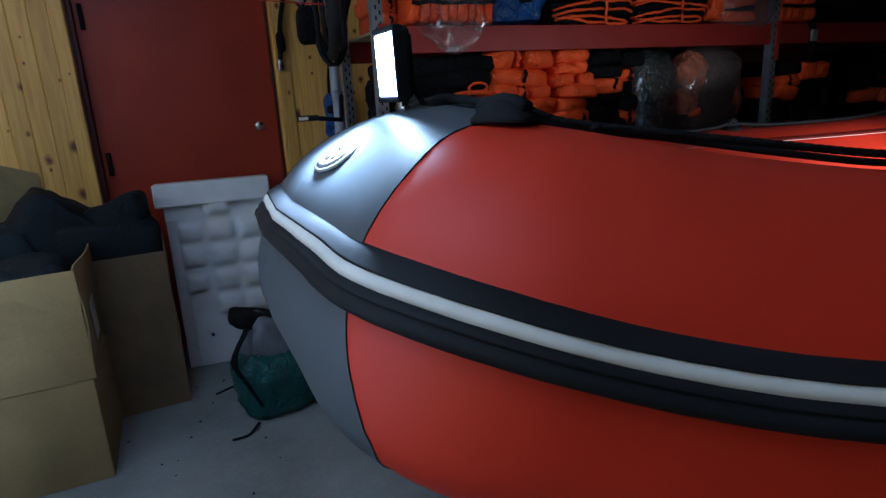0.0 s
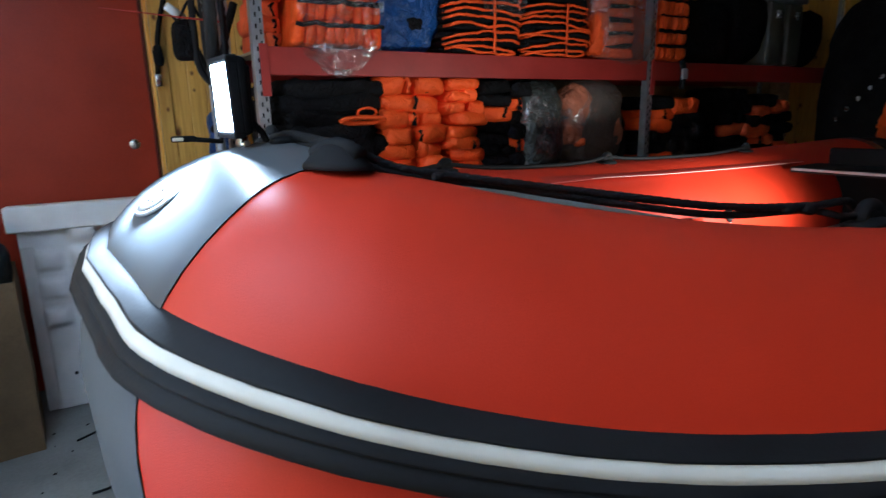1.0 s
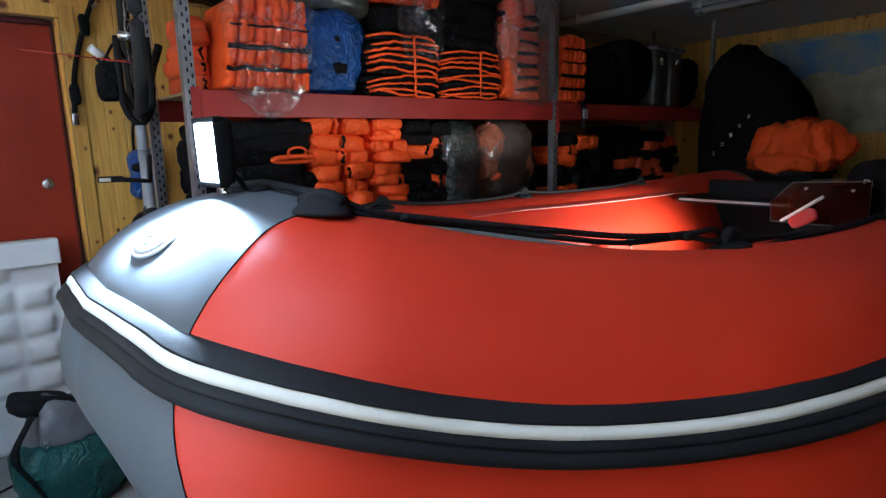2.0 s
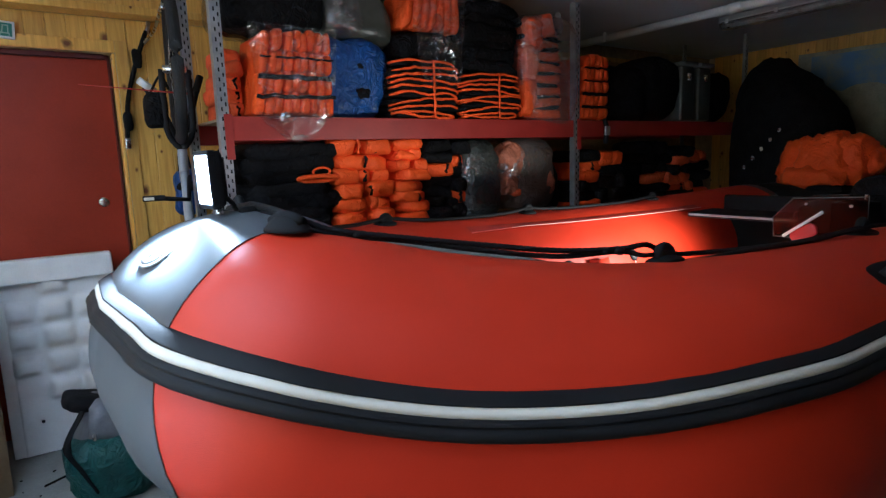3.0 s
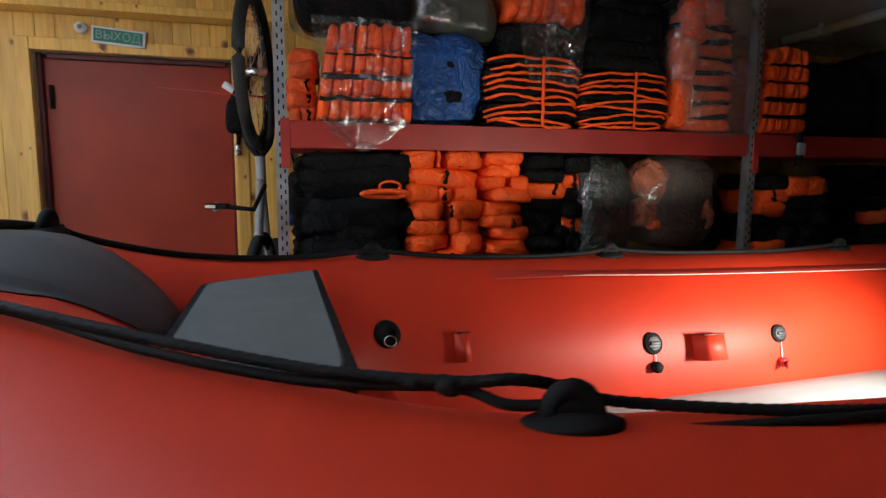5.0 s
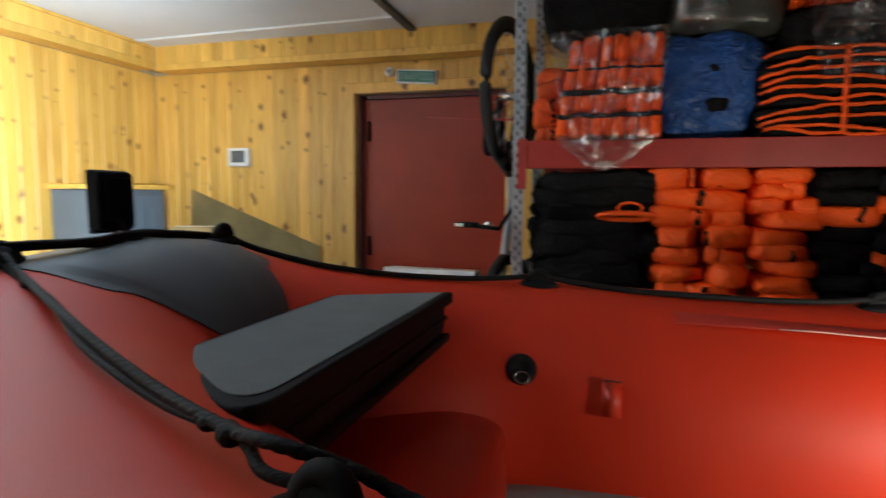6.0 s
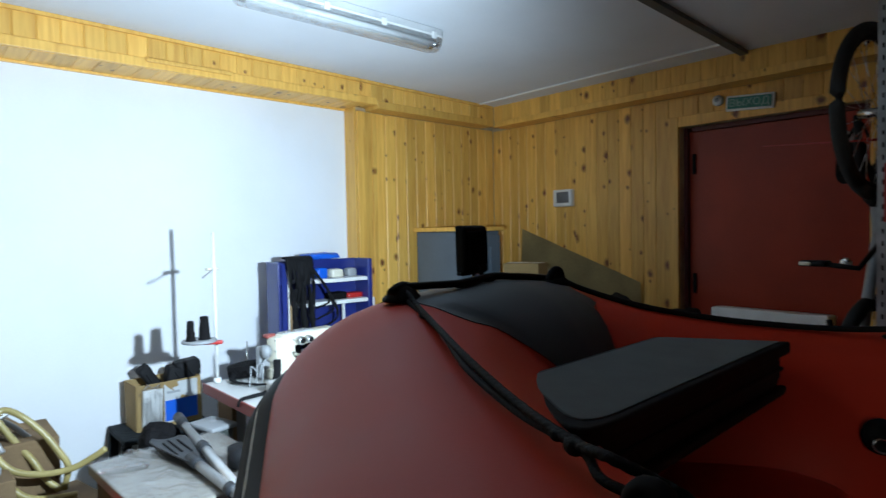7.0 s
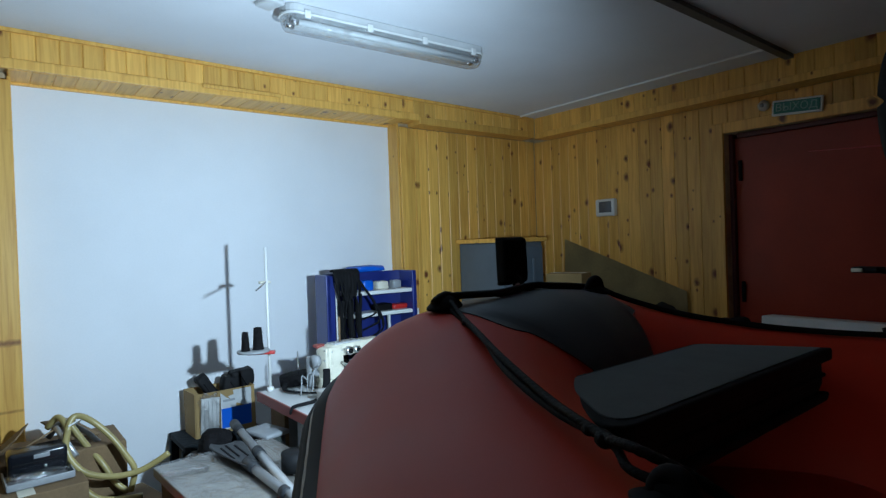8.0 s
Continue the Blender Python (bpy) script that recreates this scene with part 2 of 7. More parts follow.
def film_material(name, tint, gloss=0.3, cover=0.0, rough=0.12):
    """Clear wrinkled plastic film; cover: share of milky haze."""
    mat = bpy.data.materials.new(name)
    mat.use_nodes = True
    nt = mat.node_tree
    L = nt.links.new
    nt.nodes.remove(nt.nodes["Principled BSDF"])
    out = nt.nodes["Material Output"]
    tr, gl, df = nt.nodes.new("ShaderNodeBsdfTransparent"), nt.nodes.new("ShaderNodeBsdfGlossy"), nt.nodes.new("ShaderNodeBsdfDiffuse")
    tr.inputs[0].default_value = (*tint, 1)
    gl.inputs["Roughness"].default_value = rough
    df.inputs[0].default_value = (0.55, 0.5, 0.48, 1)
    fr = nt.nodes.new("ShaderNodeLayerWeight")
    fr.inputs[0].default_value = gloss
    ns = nt.nodes.new("ShaderNodeTexNoise")
    ns.inputs["Scale"].default_value, ns.inputs["Detail"].default_value, ns.inputs["Distortion"].default_value = 13, 4, 1.4
    tx = nt.nodes.new("ShaderNodeTexCoord")
    L(tx.outputs["Object"], ns.inputs["Vector"])
    bn = nt.nodes.new("ShaderNodeBump")
    bn.inputs["Strength"].default_value, bn.inputs["Distance"].default_value = 0.9, 0.02
    L(ns.outputs[0], bn.inputs["Height"])
    L(bn.outputs[0], gl.inputs["Normal"])
    m1, m2 = nt.nodes.new("ShaderNodeMixShader"), nt.nodes.new("ShaderNodeMixShader")
    m1.inputs[0].default_value = cover
    L(tr.outputs[0], m1.inputs[1])
    L(df.outputs[0], m1.inputs[2])
    streak = nt.nodes.new("ShaderNodeMapRange")
    streak.inputs["From Min"].default_value, streak.inputs["From Max"].default_value = 0.45, 0.75
    streak.inputs["To Min"].default_value, streak.inputs["To Max"].default_value = 0.02, 0.45
    L(ns.outputs[0], streak.inputs["Value"])
    both = nt.nodes.new("ShaderNodeMath")
    both.operation = "MAXIMUM"
    L(streak.outputs[0], both.inputs[0])
    L(fr.outputs["Facing"], both.inputs[1])
    L(both.outputs[0], m2.inputs[0])
    L(m1.outputs[0], m2.inputs[1])
    L(gl.outputs[0], m2.inputs[2])
    L(m2.outputs[0], out.inputs[0])
    return mat


def pane_material(name, tint, gloss, rough=0.05):
    """Thin clear sheet: see-through with a weak mirror gloss."""
    mat = bpy.data.materials.new(name)
    mat.use_nodes = True
    nt = mat.node_tree
    nt.nodes.remove(nt.nodes["Principled BSDF"])
    tr, gl, mx = nt.nodes.new("ShaderNodeBsdfTransparent"), nt.nodes.new("ShaderNodeBsdfGlossy"), nt.nodes.new("ShaderNodeMixShader")
    tr.inputs[0].default_value = (*tint, 1)
    gl.inputs["Roughness"].default_value = rough
    mx.inputs[0].default_value = gloss
    nt.links.new(tr.outputs[0], mx.inputs[1])
    nt.links.new(gl.outputs[0], mx.inputs[2])
    nt.links.new(mx.outputs[0], nt.nodes["Material Output"].inputs[0])
    return mat


def glow_material(name, color, strength):
    mat = bpy.data.materials.new(name)
    mat.use_nodes = True
    nt = mat.node_tree
    nt.nodes.remove(nt.nodes["Principled BSDF"])
    em = nt.nodes.new("ShaderNodeEmission")
    em.inputs[0].default_value, em.inputs[1].default_value = (*color, 1), strength
    nt.links.new(em.outputs[0], nt.nodes["Material Output"].inputs[0])
    return mat


PINE = pine_material("knotty_pine")
# near-black brown for the unseen south side, so little light bounces back
UNSEEN_WALL = material("dark_bounce_absorber", (0.045, 0.037, 0.030), 0.8, spots=0.1, scale=2)
WHITE_WALL = material("white_painted_panel", (0.84, 0.855, 0.875), 0.65, spots=0.05, scale=2, bump=0.05, fine=120)
CEILING = material("white_ceiling_paint", (0.73, 0.75, 0.78), 0.8, spots=0.08, scale=1.5, bump=0.06, fine=150)
CONCRETE = material("grey_concrete_floor", (0.27, 0.27, 0.255), 0.8, spots=0.35, scale=2.5, bump=0.25, fine=90)
DOOR_RED = material("oxblood_door_paint", (0.33, 0.036, 0.014), 0.38, spots=0.2, scale=3, bump=0.08, fine=120, spec=0.3)
DOOR_FRAME = material("dark_red_steel_frame", (0.10, 0.014, 0.012), 0.45, spots=0.2, scale=5)
PVC_RED = material("red_boat_fabric", (0.56, 0.029, 0.0065), 0.50, spec=0.34, spots=0.11, scale=4, bump=0.12, fine=700)
PVC_RED_DARK = material("red_fabric_tape", (0.44, 0.03, 0.018), 0.5, spots=0.12, scale=8, bump=0.12, fine=700)
PINK_EDGE = material("pale_pink_cut_edge", (0.72, 0.40, 0.34), 0.6, spots=0.15, scale=20)
PVC_GREY = material("grey_boat_fabric", (0.068, 0.077, 0.085), 0.46, spec=0.35, spots=0.1, scale=5, bump=0.12, fine=700)
RUBBER = material("black_rubber", (0.012, 0.012, 0.013), 0.62, spots=0.3, scale=10, bump=0.05, fine=200, spec=0.16)
RUBBER_MATT = material("matt_black_plastic", (0.010, 0.010, 0.011), 0.75, spots=0.3, scale=14, bump=0.1, fine=250, spec=0.14)
EMBLEM_PALE = material("pale_grey_emblem_plastic", (0.46, 0.47, 0.48), 0.5, spots=0.1, scale=20)
STRIPE = material("white_rubber_stripe", (0.72, 0.69, 0.61), 0.75, spots=0.12, scale=9, spec=0.2)
ROPE = material("black_braided_rope", (0.009, 0.009, 0.010), 0.65, spots=0.3, scale=40, bump=0.5, fine=260, spec=0.16)
PAD_GREY = material("grey_foam_pad", (0.130, 0.138, 0.133), 0.9, spots=0.12, scale=20, bump=0.4, fine=320, spec=0.2)
DECK = material("pale_grey_airdeck", (0.25, 0.30, 0.31), 0.6, spots=0.12, scale=6, bump=0.2, fine=300)
ORANGE = material("orange_life_jacket_cloth", (1.0, 0.105, 0.008), 0.6, spec=0.3, spots=0.12, scale=9, bump=0.3, fine=120, vary=0.10, wrinkle=0.5)
ORANGE_DULL = material("faded_orange_cloth", (0.86, 0.12, 0.026), 0.65, spec=0.3, spots=0.2, scale=9, bump=0.3, fine=120, vary=0.12, wrinkle=0.5)
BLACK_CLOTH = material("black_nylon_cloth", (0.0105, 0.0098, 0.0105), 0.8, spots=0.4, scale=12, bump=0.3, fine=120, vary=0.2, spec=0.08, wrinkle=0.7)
WEBBING = material("black_webbing", (0.010, 0.010, 0.011), 0.8, spots=0.3, scale=30, bump=0.5, fine=400, spec=0.12)
BLUE_BAG = material("blue_polythene", (0.010, 0.075, 0.30), 0.42, spots=0.35, scale=8, bump=0.2, fine=50, wrinkle=0.8)
GREY_BAG = material("grey_green_plastic_sack", (0.065, 0.068, 0.056), 0.35, spots=0.35, scale=9, bump=0.5, fine=40)
CLEAR_FILM = film_material("clear_plastic_film", (0.93, 0.93, 0.93), 0.12, 0.03)
HAZY_FILM = film_material("hazy_plastic_film", (0.95, 0.92, 0.91), 0.10, 0.11, 0.25)
BEAM_RED = material("red_enamelled_steel", (0.34, 0.026, 0.018), 0.45, spots=0.2, scale=5)
GALV = material("galvanised_steel", (0.42, 0.44, 0.46), 0.42, 0.75, spots=0.3, scale=14, bump=0.1, fine=60)
BOARD = material("pale_chipboard", (0.50, 0.38, 0.22), 0.75, spots=0.25, scale=18, bump=0.3, fine=160)
CARD = material("brown_cardboard", (0.34, 0.228, 0.088), 0.8, spots=0.2, scale=5, bump=0.2, fine=90, vary=0.08)
CARD_DARK = material("worn_brown_cardboard", (0.192, 0.124, 0.06), 0.85, spots=0.3, scale=5, bump=0.25, fine=90)
FOAM = material("white_polystyrene", (0.84, 0.83, 0.81), 0.85, spots=0.08, scale=12, bump=0.5, fine=220)
TARP_DARK = material("dark_slate_cloth", (0.011, 0.015, 0.018), 0.8, spots=0.35, scale=7, bump=0.3, fine=100, spec=0.25, wrinkle=0.4)
TEAL = material("teal_nylon", (0.006, 0.075, 0.068), 0.5, spots=0.35, scale=10, bump=0.3, fine=90, wrinkle=0.8)
BROWN_CLOTH = material("grey_brown_cloth", (0.070, 0.044, 0.033), 0.7, spots=0.35, scale=9, bump=0.3, fine=90, wrinkle=0.6)
GLOSS_BLACK = material("glossy_black_plastic", (0.010, 0.011, 0.014), 0.22, spots=0.2, scale=10, bump=0.03, fine=120)
SACK_GREEN = material("dark_green_grey_polythene", (0.040, 0.047, 0.042), 0.38, spots=0.4, scale=7, bump=0.2, fine=60, wrinkle=0.8)
PALE_ORANGE = material("pale_orange_lining", (0.42, 0.125, 0.062), 0.7, spots=0.35, scale=10, bump=0.3, fine=90, wrinkle=0.6)
GREY_CLOTH = material("grey_nylon", (0.16, 0.165, 0.18), 0.6, spots=0.3, scale=12, bump=0.4, fine=90)
STEEL = material("brushed_steel", (0.6, 0.6, 0.6), 0.28, 1.0, spots=0.15, scale=30)
WHITE_PLASTIC = material("white_plastic", (0.75, 0.75, 0.73), 0.35, spots=0.08, scale=10)
GREY_PLASTIC_PALE = material("pale_grey_plastic", (0.52, 0.53, 0.53), 0.4, spots=0.12, scale=10)
DARK_STRIP = material("dark_grey_strip_paint", (0.11, 0.11, 0.11), 0.6, spots=0.2, scale=10)
SCREEN = material("dark_grey_display", (0.10, 0.11, 0.125), 0.25, spots=0.1, scale=20)
GREY_PLASTIC = material("grey_plastic", (0.30, 0.31, 0.32), 0.4, spots=0.15, scale=10)
GREEN_SIGN = material("green_sign_face", (0.018, 0.16, 0.12), 0.35, spots=0.1, scale=10)
SIGN_PALE = material("pale_sign_lettering", (0.26, 0.38, 0.32), 0.5)
BLUE_PLASTIC = material("blue_plastic", (0.0144, 0.024, 0.16), 0.32, spots=0.2, scale=6)
BLUE_LABEL = material("blue_label", (0.012, 0.10, 0.55), 0.4)
CREAM = material("cream_enamel", (0.72, 0.68, 0.55), 0.3, spots=0.12, scale=12)
CRATE_GREY = material("grey_film_wrapped_board", (0.30, 0.28, 0.245), 0.38, spots=0.35, scale=7, bump=0.3, fine=40)
LAMINATE = material("white_laminate", (0.595, 0.595, 0.578), 0.35, spots=0.1, scale=6)
EDGE_RED = material("dull_red_edging", (0.26, 0.06, 0.05), 0.5)
HOSE = material("yellowed_pvc_hose", (0.364, 0.294, 0.112), 0.35, spots=0.25, scale=9)
BLADE = material("dark_grey_oar_plastic", (0.026, 0.028, 0.032), 0.5, spots=0.2, scale=12)
ALU = material("pale_aluminium", (0.576, 0.576, 0.576), 0.35, 0.6, spots=0.1, scale=20)
CABINET = material("blue_grey_steel", (0.105, 0.135, 0.165), 0.45, spots=0.15, scale=4)
HARDBOARD = material("olive_hardboard", (0.43, 0.335, 0.150), 0.8, spots=0.25, scale=4)
LENS = glow_material("led_lens_light", (0.72, 0.88, 1.0), LED_STRENGTH)
TYRE = material("bicycle_tyre_rubber", (0.012, 0.012, 0.012), 0.75, spots=0.3, scale=30, bump=0.8, fine=150)
RED_PLASTIC = material("red_plastic", (0.45, 0.02, 0.015), 0.4)
GLASS_TUBE = film_material("clear_acrylic_cover", (0.92, 0.95, 0.97), 0.2, 0.12, 0.1)
MAP_BLUE = material("blue_map_print", (0.10, 0.22, 0.42), 0.5, spots=0.5, scale=5, dirt=(0.30, 0.34, 0.22))
MAP_SAND = material("sand_map_print", (0.42, 0.40, 0.28), 0.5, spots=0.4, scale=6)
ACRYLIC = pane_material("smoked_acrylic", (0.62, 0.56, 0.46), 0.05)
# ---- the room ----
NY, WX, EX, SY = 3.785, -1.52, 6.5, -0.52          # faces of the north, west, east and (unseen, added) south walls
WHITE_X = -1.64                                   # white panel in the recess of the west wall
BAND_N, BAND_W, BAND_Z = 3.655, -1.39, 2.272      # boxed band under the ceiling
CEIL, STEP_X = 2.45, 0.43
FALL_Y, FALL_X = 0.0135, 0.003                    # the ceiling falls a little towards the north and east
DOOR_L, DOOR_R, DOOR_T = -0.015, 0.945, 2.06
OPEN_S, OPEN_N = 0.425, 2.490


def setting(name, boxes, mat, label, category, bevel=0.0):
    bm = bmesh.new()
    for c0, c1 in boxes:
        c = [(a + b) / 2 for a, b in zip(c0, c1)]
        add_box(bm, c, [abs(b - a) for a, b in zip(c0, c1)], bevel)
    ob = part(name, bm, mat, None, smooth=False)
    return tagged(ob, label, category, kind="structure")


floor_ob = setting("floor", [((-1.9, SY - 0.3, -0.1), (6.8, 4.2, 0.0))], CONCRETE, "grey dusty concrete floor with small scraps", "floor")
def ceil_z(x, y):
    """Height of the ceiling's underside."""
    return 2.445 - FALL_Y * y - FALL_X * (x + 1.39)


bm = bmesh.new()
corners = [(-1.9, -2.9), (6.8, -2.9), (6.8, 4.2), (-1.9, 4.2)]
under = [bm.verts.new((x, y, ceil_z(x, y))) for x, y in corners]
over = [bm.verts.new((x, y, ceil_z(x, y) + 0.14)) for x, y in corners]
for k in range(4):
    bm.faces.new((under[k], under[(k + 1) % 4], over[(k + 1) % 4], over[k]))
bm.faces.new(under)
bm.faces.new(over)
bmesh.ops.recalc_face_normals(bm, faces=list(bm.faces))
ceiling_ob = tagged(part("ceiling", bm, CEILING, None, smooth=False), "white painted ceiling with a dark joint strip", "ceiling", kind="structure")
wall_n = setting("wall_north", [((-1.9, NY + 0.015, 0), (DOOR_L, NY + 0.2, CEIL)), ((DOOR_R, NY + 0.015, 0), (6.8, NY + 0.2, CEIL)),
                                ((DOOR_L, NY + 0.015, DOOR_T), (DOOR_R, NY + 0.2, CEIL)), ((-1.9, NY + 0.2, 0), (6.8, NY + 0.26, CEIL))], BOARD,
                 "wall clad in varnished knotty pine boards round a door", "wall")
wall_w = setting("wall_west", [((WX - 0.25, SY - 0.3, 0), (WX - 0.015, OPEN_S, CEIL)), ((WX - 0.25, OPEN_N, 0), (WX - 0.015, 4.2, CEIL)),
                               ((WX - 0.25, OPEN_S, 2.29), (WX - 0.015, OPEN_N, CEIL))], BOARD,
                 "wall clad in knotty pine round a white recess", "wall")
tagged(setting("wall_west_recess", [((WHITE_X - 0.06, OPEN_S - 0.05, 0), (WHITE_X, OPEN_N + 0.05, 2.32))], WHITE_WALL,
               "smooth white panel filling the recess of the pine wall", "wall"))
wall_e = setting("wall_east", [((EX, SY - 0.3, 0), (EX + 0.1, 4.2, CEIL))], BOARD, "far end wall clad in knotty pine", "wall")
# out of view; set close and dark to keep bounce off the near tube
wall_s = setting("wall_south", [((-1.9, SY - 0.1, 0), (6.8, SY, CEIL))], UNSEEN_WALL, "unseen dark wall added to cut bounced light", "wall")

BOARDS = {}


def board_mesh(width, length):
    """A tongue-and-groove board, bevelled along both edges, standing along z; its face looks along -y."""
    key = (round(width, 4), round(length, 3))
    if key not in BOARDS:
        h, z = width / 2 - 0.0003, length / 2
        prof = [(-h, 0), (-h, -0.0118), (-h + 0.0042, -0.015), (h - 0.0042, -0.015), (h, -0.0118), (h, 0)]
        bm = bmesh.new()
        a = [bm.verts.new((x, y, -z)) for x, y in prof]
        b = [bm.verts.new((x, y, z)) for x, y in prof]
        for k in range(6):
            bm.faces.new((a[k], a[(k + 1) % 6], b[(k + 1) % 6], b[k]))
        bm.faces.new(list(reversed(a)))
        bm.faces.new(b)
        BOARDS[key] = mesh_of("board", bm, PINE)
    return BOARDS[key]


def boards(parent, start, end, spans, fixed, turn, width=0.087):
    """Upright boards from start to end along a wall; spans(a) gives the (z0, z1) stretches at that place."""
    n = int(round((end - start) / width))
    w = (end - start) / n
    for k in range(n):
        a = start + (k + 0.5) * w
        for z0, z1 in spans(a):
            x, y = (a, fixed) if turn == 0 else (fixed, a)
            piece("board", board_mesh(w, z1 - z0), parent, pose(x, y, (z0 + z1) / 2, 0, 0, turn))


# band: boxed duct along the north and west walls
N_LEDGE = 2.238
band_n = setting("band_north", [((BAND_W - 0.1, BAND_N + 0.015, N_LEDGE + 0.02), (6.5, NY + 0.01, 2.40))], BOARD, "boxed duct clad in short pine boards", "trim")
band_w = setting("band_west", [((WX - 0.01, SY - 0.01, BAND_Z + 0.012), (BAND_W - 0.015, BAND_N + 0.015, 2.41)),
                               ((WHITE_X, OPEN_S, 2.292), (WX - 0.02, OPEN_N, 2.31))], BOARD, "boxed duct clad in short pine boards", "trim")


def bar(name, p, q, w, h, label, mat):
    """A straight square-edged strip from p to q, h high and w wide."""
    p, q = Vector(p), Vector(q)
    d = (q - p).normalized()
    side = d.cross(Vector((0, 0, 1))).normalized()
    up = side.cross(d)
    bm = bmesh.new()
    rows = [[bm.verts.new(e + side * a * w / 2 + up * c * h / 2) for a, c in ((-1, -1), (1, -1), (1, 1), (-1, 1))] for e in (p, q)]
    for k in range(4):
        bm.faces.new((rows[0][k], rows[0][(k + 1) % 4], rows[1][(k + 1) % 4], rows[1][k]))
    bm.faces.new(rows[0])
    bm.faces.new(rows[1])
    bmesh.ops.recalc_face_normals(bm, faces=list(bm.faces))
    return tagged(part(name, bm, mat, None, smooth=False), label, "trim", kind="structure")


def lath(name, c0, c1, label, mat=None, bevel=0.003):
    return setting(name, [(c0, c1)], mat or PINE, label, "trim", bevel)


lath("trim", (BAND_W + 0.012, BAND_N - 0.014, N_LEDGE), (6.4, NY - 0.002, N_LEDGE + 0.040), "pine ledge under the boxed band")
lath("trim", (WX + 0.002, OPEN_N + 0.07, BAND_Z - 0.026), (BAND_W + 0.010, BAND_N - 0.016, BAND_Z + 0.022), "pine ledge under the boxed band")
lath("trim", (BAND_W - 0.010, SY + 0.002, BAND_Z - 0.004), (BAND_W + 0.010, OPEN_N + 0.068, BAND_Z + 0.040), "pine ledge board along the boxed band")
lath("trim", (BAND_W + 0.0115, 1.21, BAND_Z + 0.022), (BAND_W + 0.020, 1.62, BAND_Z + 0.042), "short pine lath nailed to the ledge")
lath("trim", (WHITE_X + 0.002, OPEN_S + 0.016, 2.258), (WHITE_X + 0.022, OPEN_N - 0.016, 2.282), "narrow pine lip over the white panel")
bar("trim", (BAND_W + 0.02, 3.49, ceil_z(-1.37, 3.49) - 0.006), (0.395, 3.432, ceil_z(0.395, 3.432) - 0.006), 0.018, 0.011, "narrow white cable duct along the ceiling", WHITE_PLASTIC)
bar("trim", (BAND_W + 0.004, SY + 0.002, ceil_z(BAND_W, SY) - 0.009), (BAND_W + 0.004, BAND_N - 0.02, ceil_z(BAND_W, BAND_N) - 0.009), 0.022, 0.016, "pine cornice strip", PINE)
bar("trim", (STEP_X + 0.02, SY + 0.002, ceil_z(STEP_X, SY) - 0.010), (STEP_X - 0.025, BAND_N - 0.002, ceil_z(STEP_X, BAND_N) - 0.010), 0.042, 0.022, "dark grey joint strip across the ceiling", DARK_STRIP)
# casing of the recess and of the door
lath("trim", (WHITE_X + 0.003, OPEN_N - 0.014, 0), (WX - 0.002, OPEN_N, 2.288), "pine reveal board")
lath("trim", (WHITE_X + 0.003, OPEN_S, 0), (WX - 0.002, OPEN_S + 0.014, 2.288), "pine reveal board")
lath("casing", (WX + 0.002, OPEN_N - 0.004, 0), (WX + 0.018, OPEN_N + 0.052, BAND_Z - 0.028), "pine casing strip")
lath("casing", (WX + 0.002, OPEN_N + 0.115, 0), (WX + 0.010, OPEN_N + 0.150, BAND_Z - 0.028), "narrow pine cover strip")
lath("casing", (WX + 0.002, OPEN_S - 0.075, 0), (WX + 0.018, OPEN_S + 0.01, 2.25), "pine casing strip")
lath("trim", (DOOR_L - 0.062, NY - 0.012, 0), (DOOR_L, NY + 0.01, DOOR_T + 0.062), "pine casing board beside the door")
lath("trim", (DOOR_R, NY - 0.012, 0), (DOOR_R + 0.062, NY + 0.01, DOOR_T + 0.062), "pine casing board beside the door")
lath("trim", (DOOR_L + 0.001, NY - 0.012, DOOR_T), (DOOR_R - 0.001, NY + 0.01, DOOR_T + 0.062), "pine casing board over the door")
lath("trim", (DOOR_R - 0.016, NY + 0.012, 0), (DOOR_R - 0.001, NY + 0.085, DOOR_T - 0.001), "pine reveal of the doorway")
# soffit slats over the recess
sof_n = 24
for k in range(sof_n):
    a = OPEN_S + (k + 0.5) * (OPEN_N - OPEN_S) / sof_n
    depth = BAND_W - 0.02 - WHITE_X
    piece("board", board_mesh((OPEN_N - OPEN_S) / sof_n, depth), band_w, Matrix.Translation((WHITE_X + depth / 2, a, BAND_Z + 0.012)) @ pose(0, 0, 0, 0, 90, 0) @ pose(0, 0, 0, 0, 0, 90))
for k in range(12):
    piece("board", board_mesh(0.085, BAND_W - 0.02 - WX), band_w, Matrix.Translation(((WX + BAND_W - 0.02) / 2, OPEN_N + 0.044 + k * 0.085, BAND_Z + 0.012)) @ pose(0, 0, 0, 0, 90, 0) @ pose(0, 0, 0, 0, 0, 90))

# ---- door ----
door = thing("door_1", "closed oxblood-red steel door in a pine-clad wall", "door", kind="structure")
bm = box_bm(((DOOR_L + DOOR_R) / 2 - 0.0035, NY + 0.113, DOOR_T / 2), (DOOR_R - DOOR_L - 0.059, 0.05, DOOR_T - 0.05), 0.004)
leaf = part("door_leaf", bm, DOOR_RED, door, smooth=False)
bm = bmesh.new()
add_box(bm, (DOOR_L + 0.0125, NY + 0.115, DOOR_T / 2), (0.023, 0.11, DOOR_T), 0.004)
add_box(bm, (DOOR_R - 0.035, NY + 0.135, DOOR_T / 2), (0.03, 0.09, DOOR_T), 0.004)
add_box(bm, ((DOOR_L + DOOR_R) / 2, NY + 0.115, DOOR_T - 0.014), (DOOR_R - DOOR_L - 0.1, 0.11, 0.026), 0.004)
part("door_frame", bm, DOOR_FRAME, door, smooth=False)
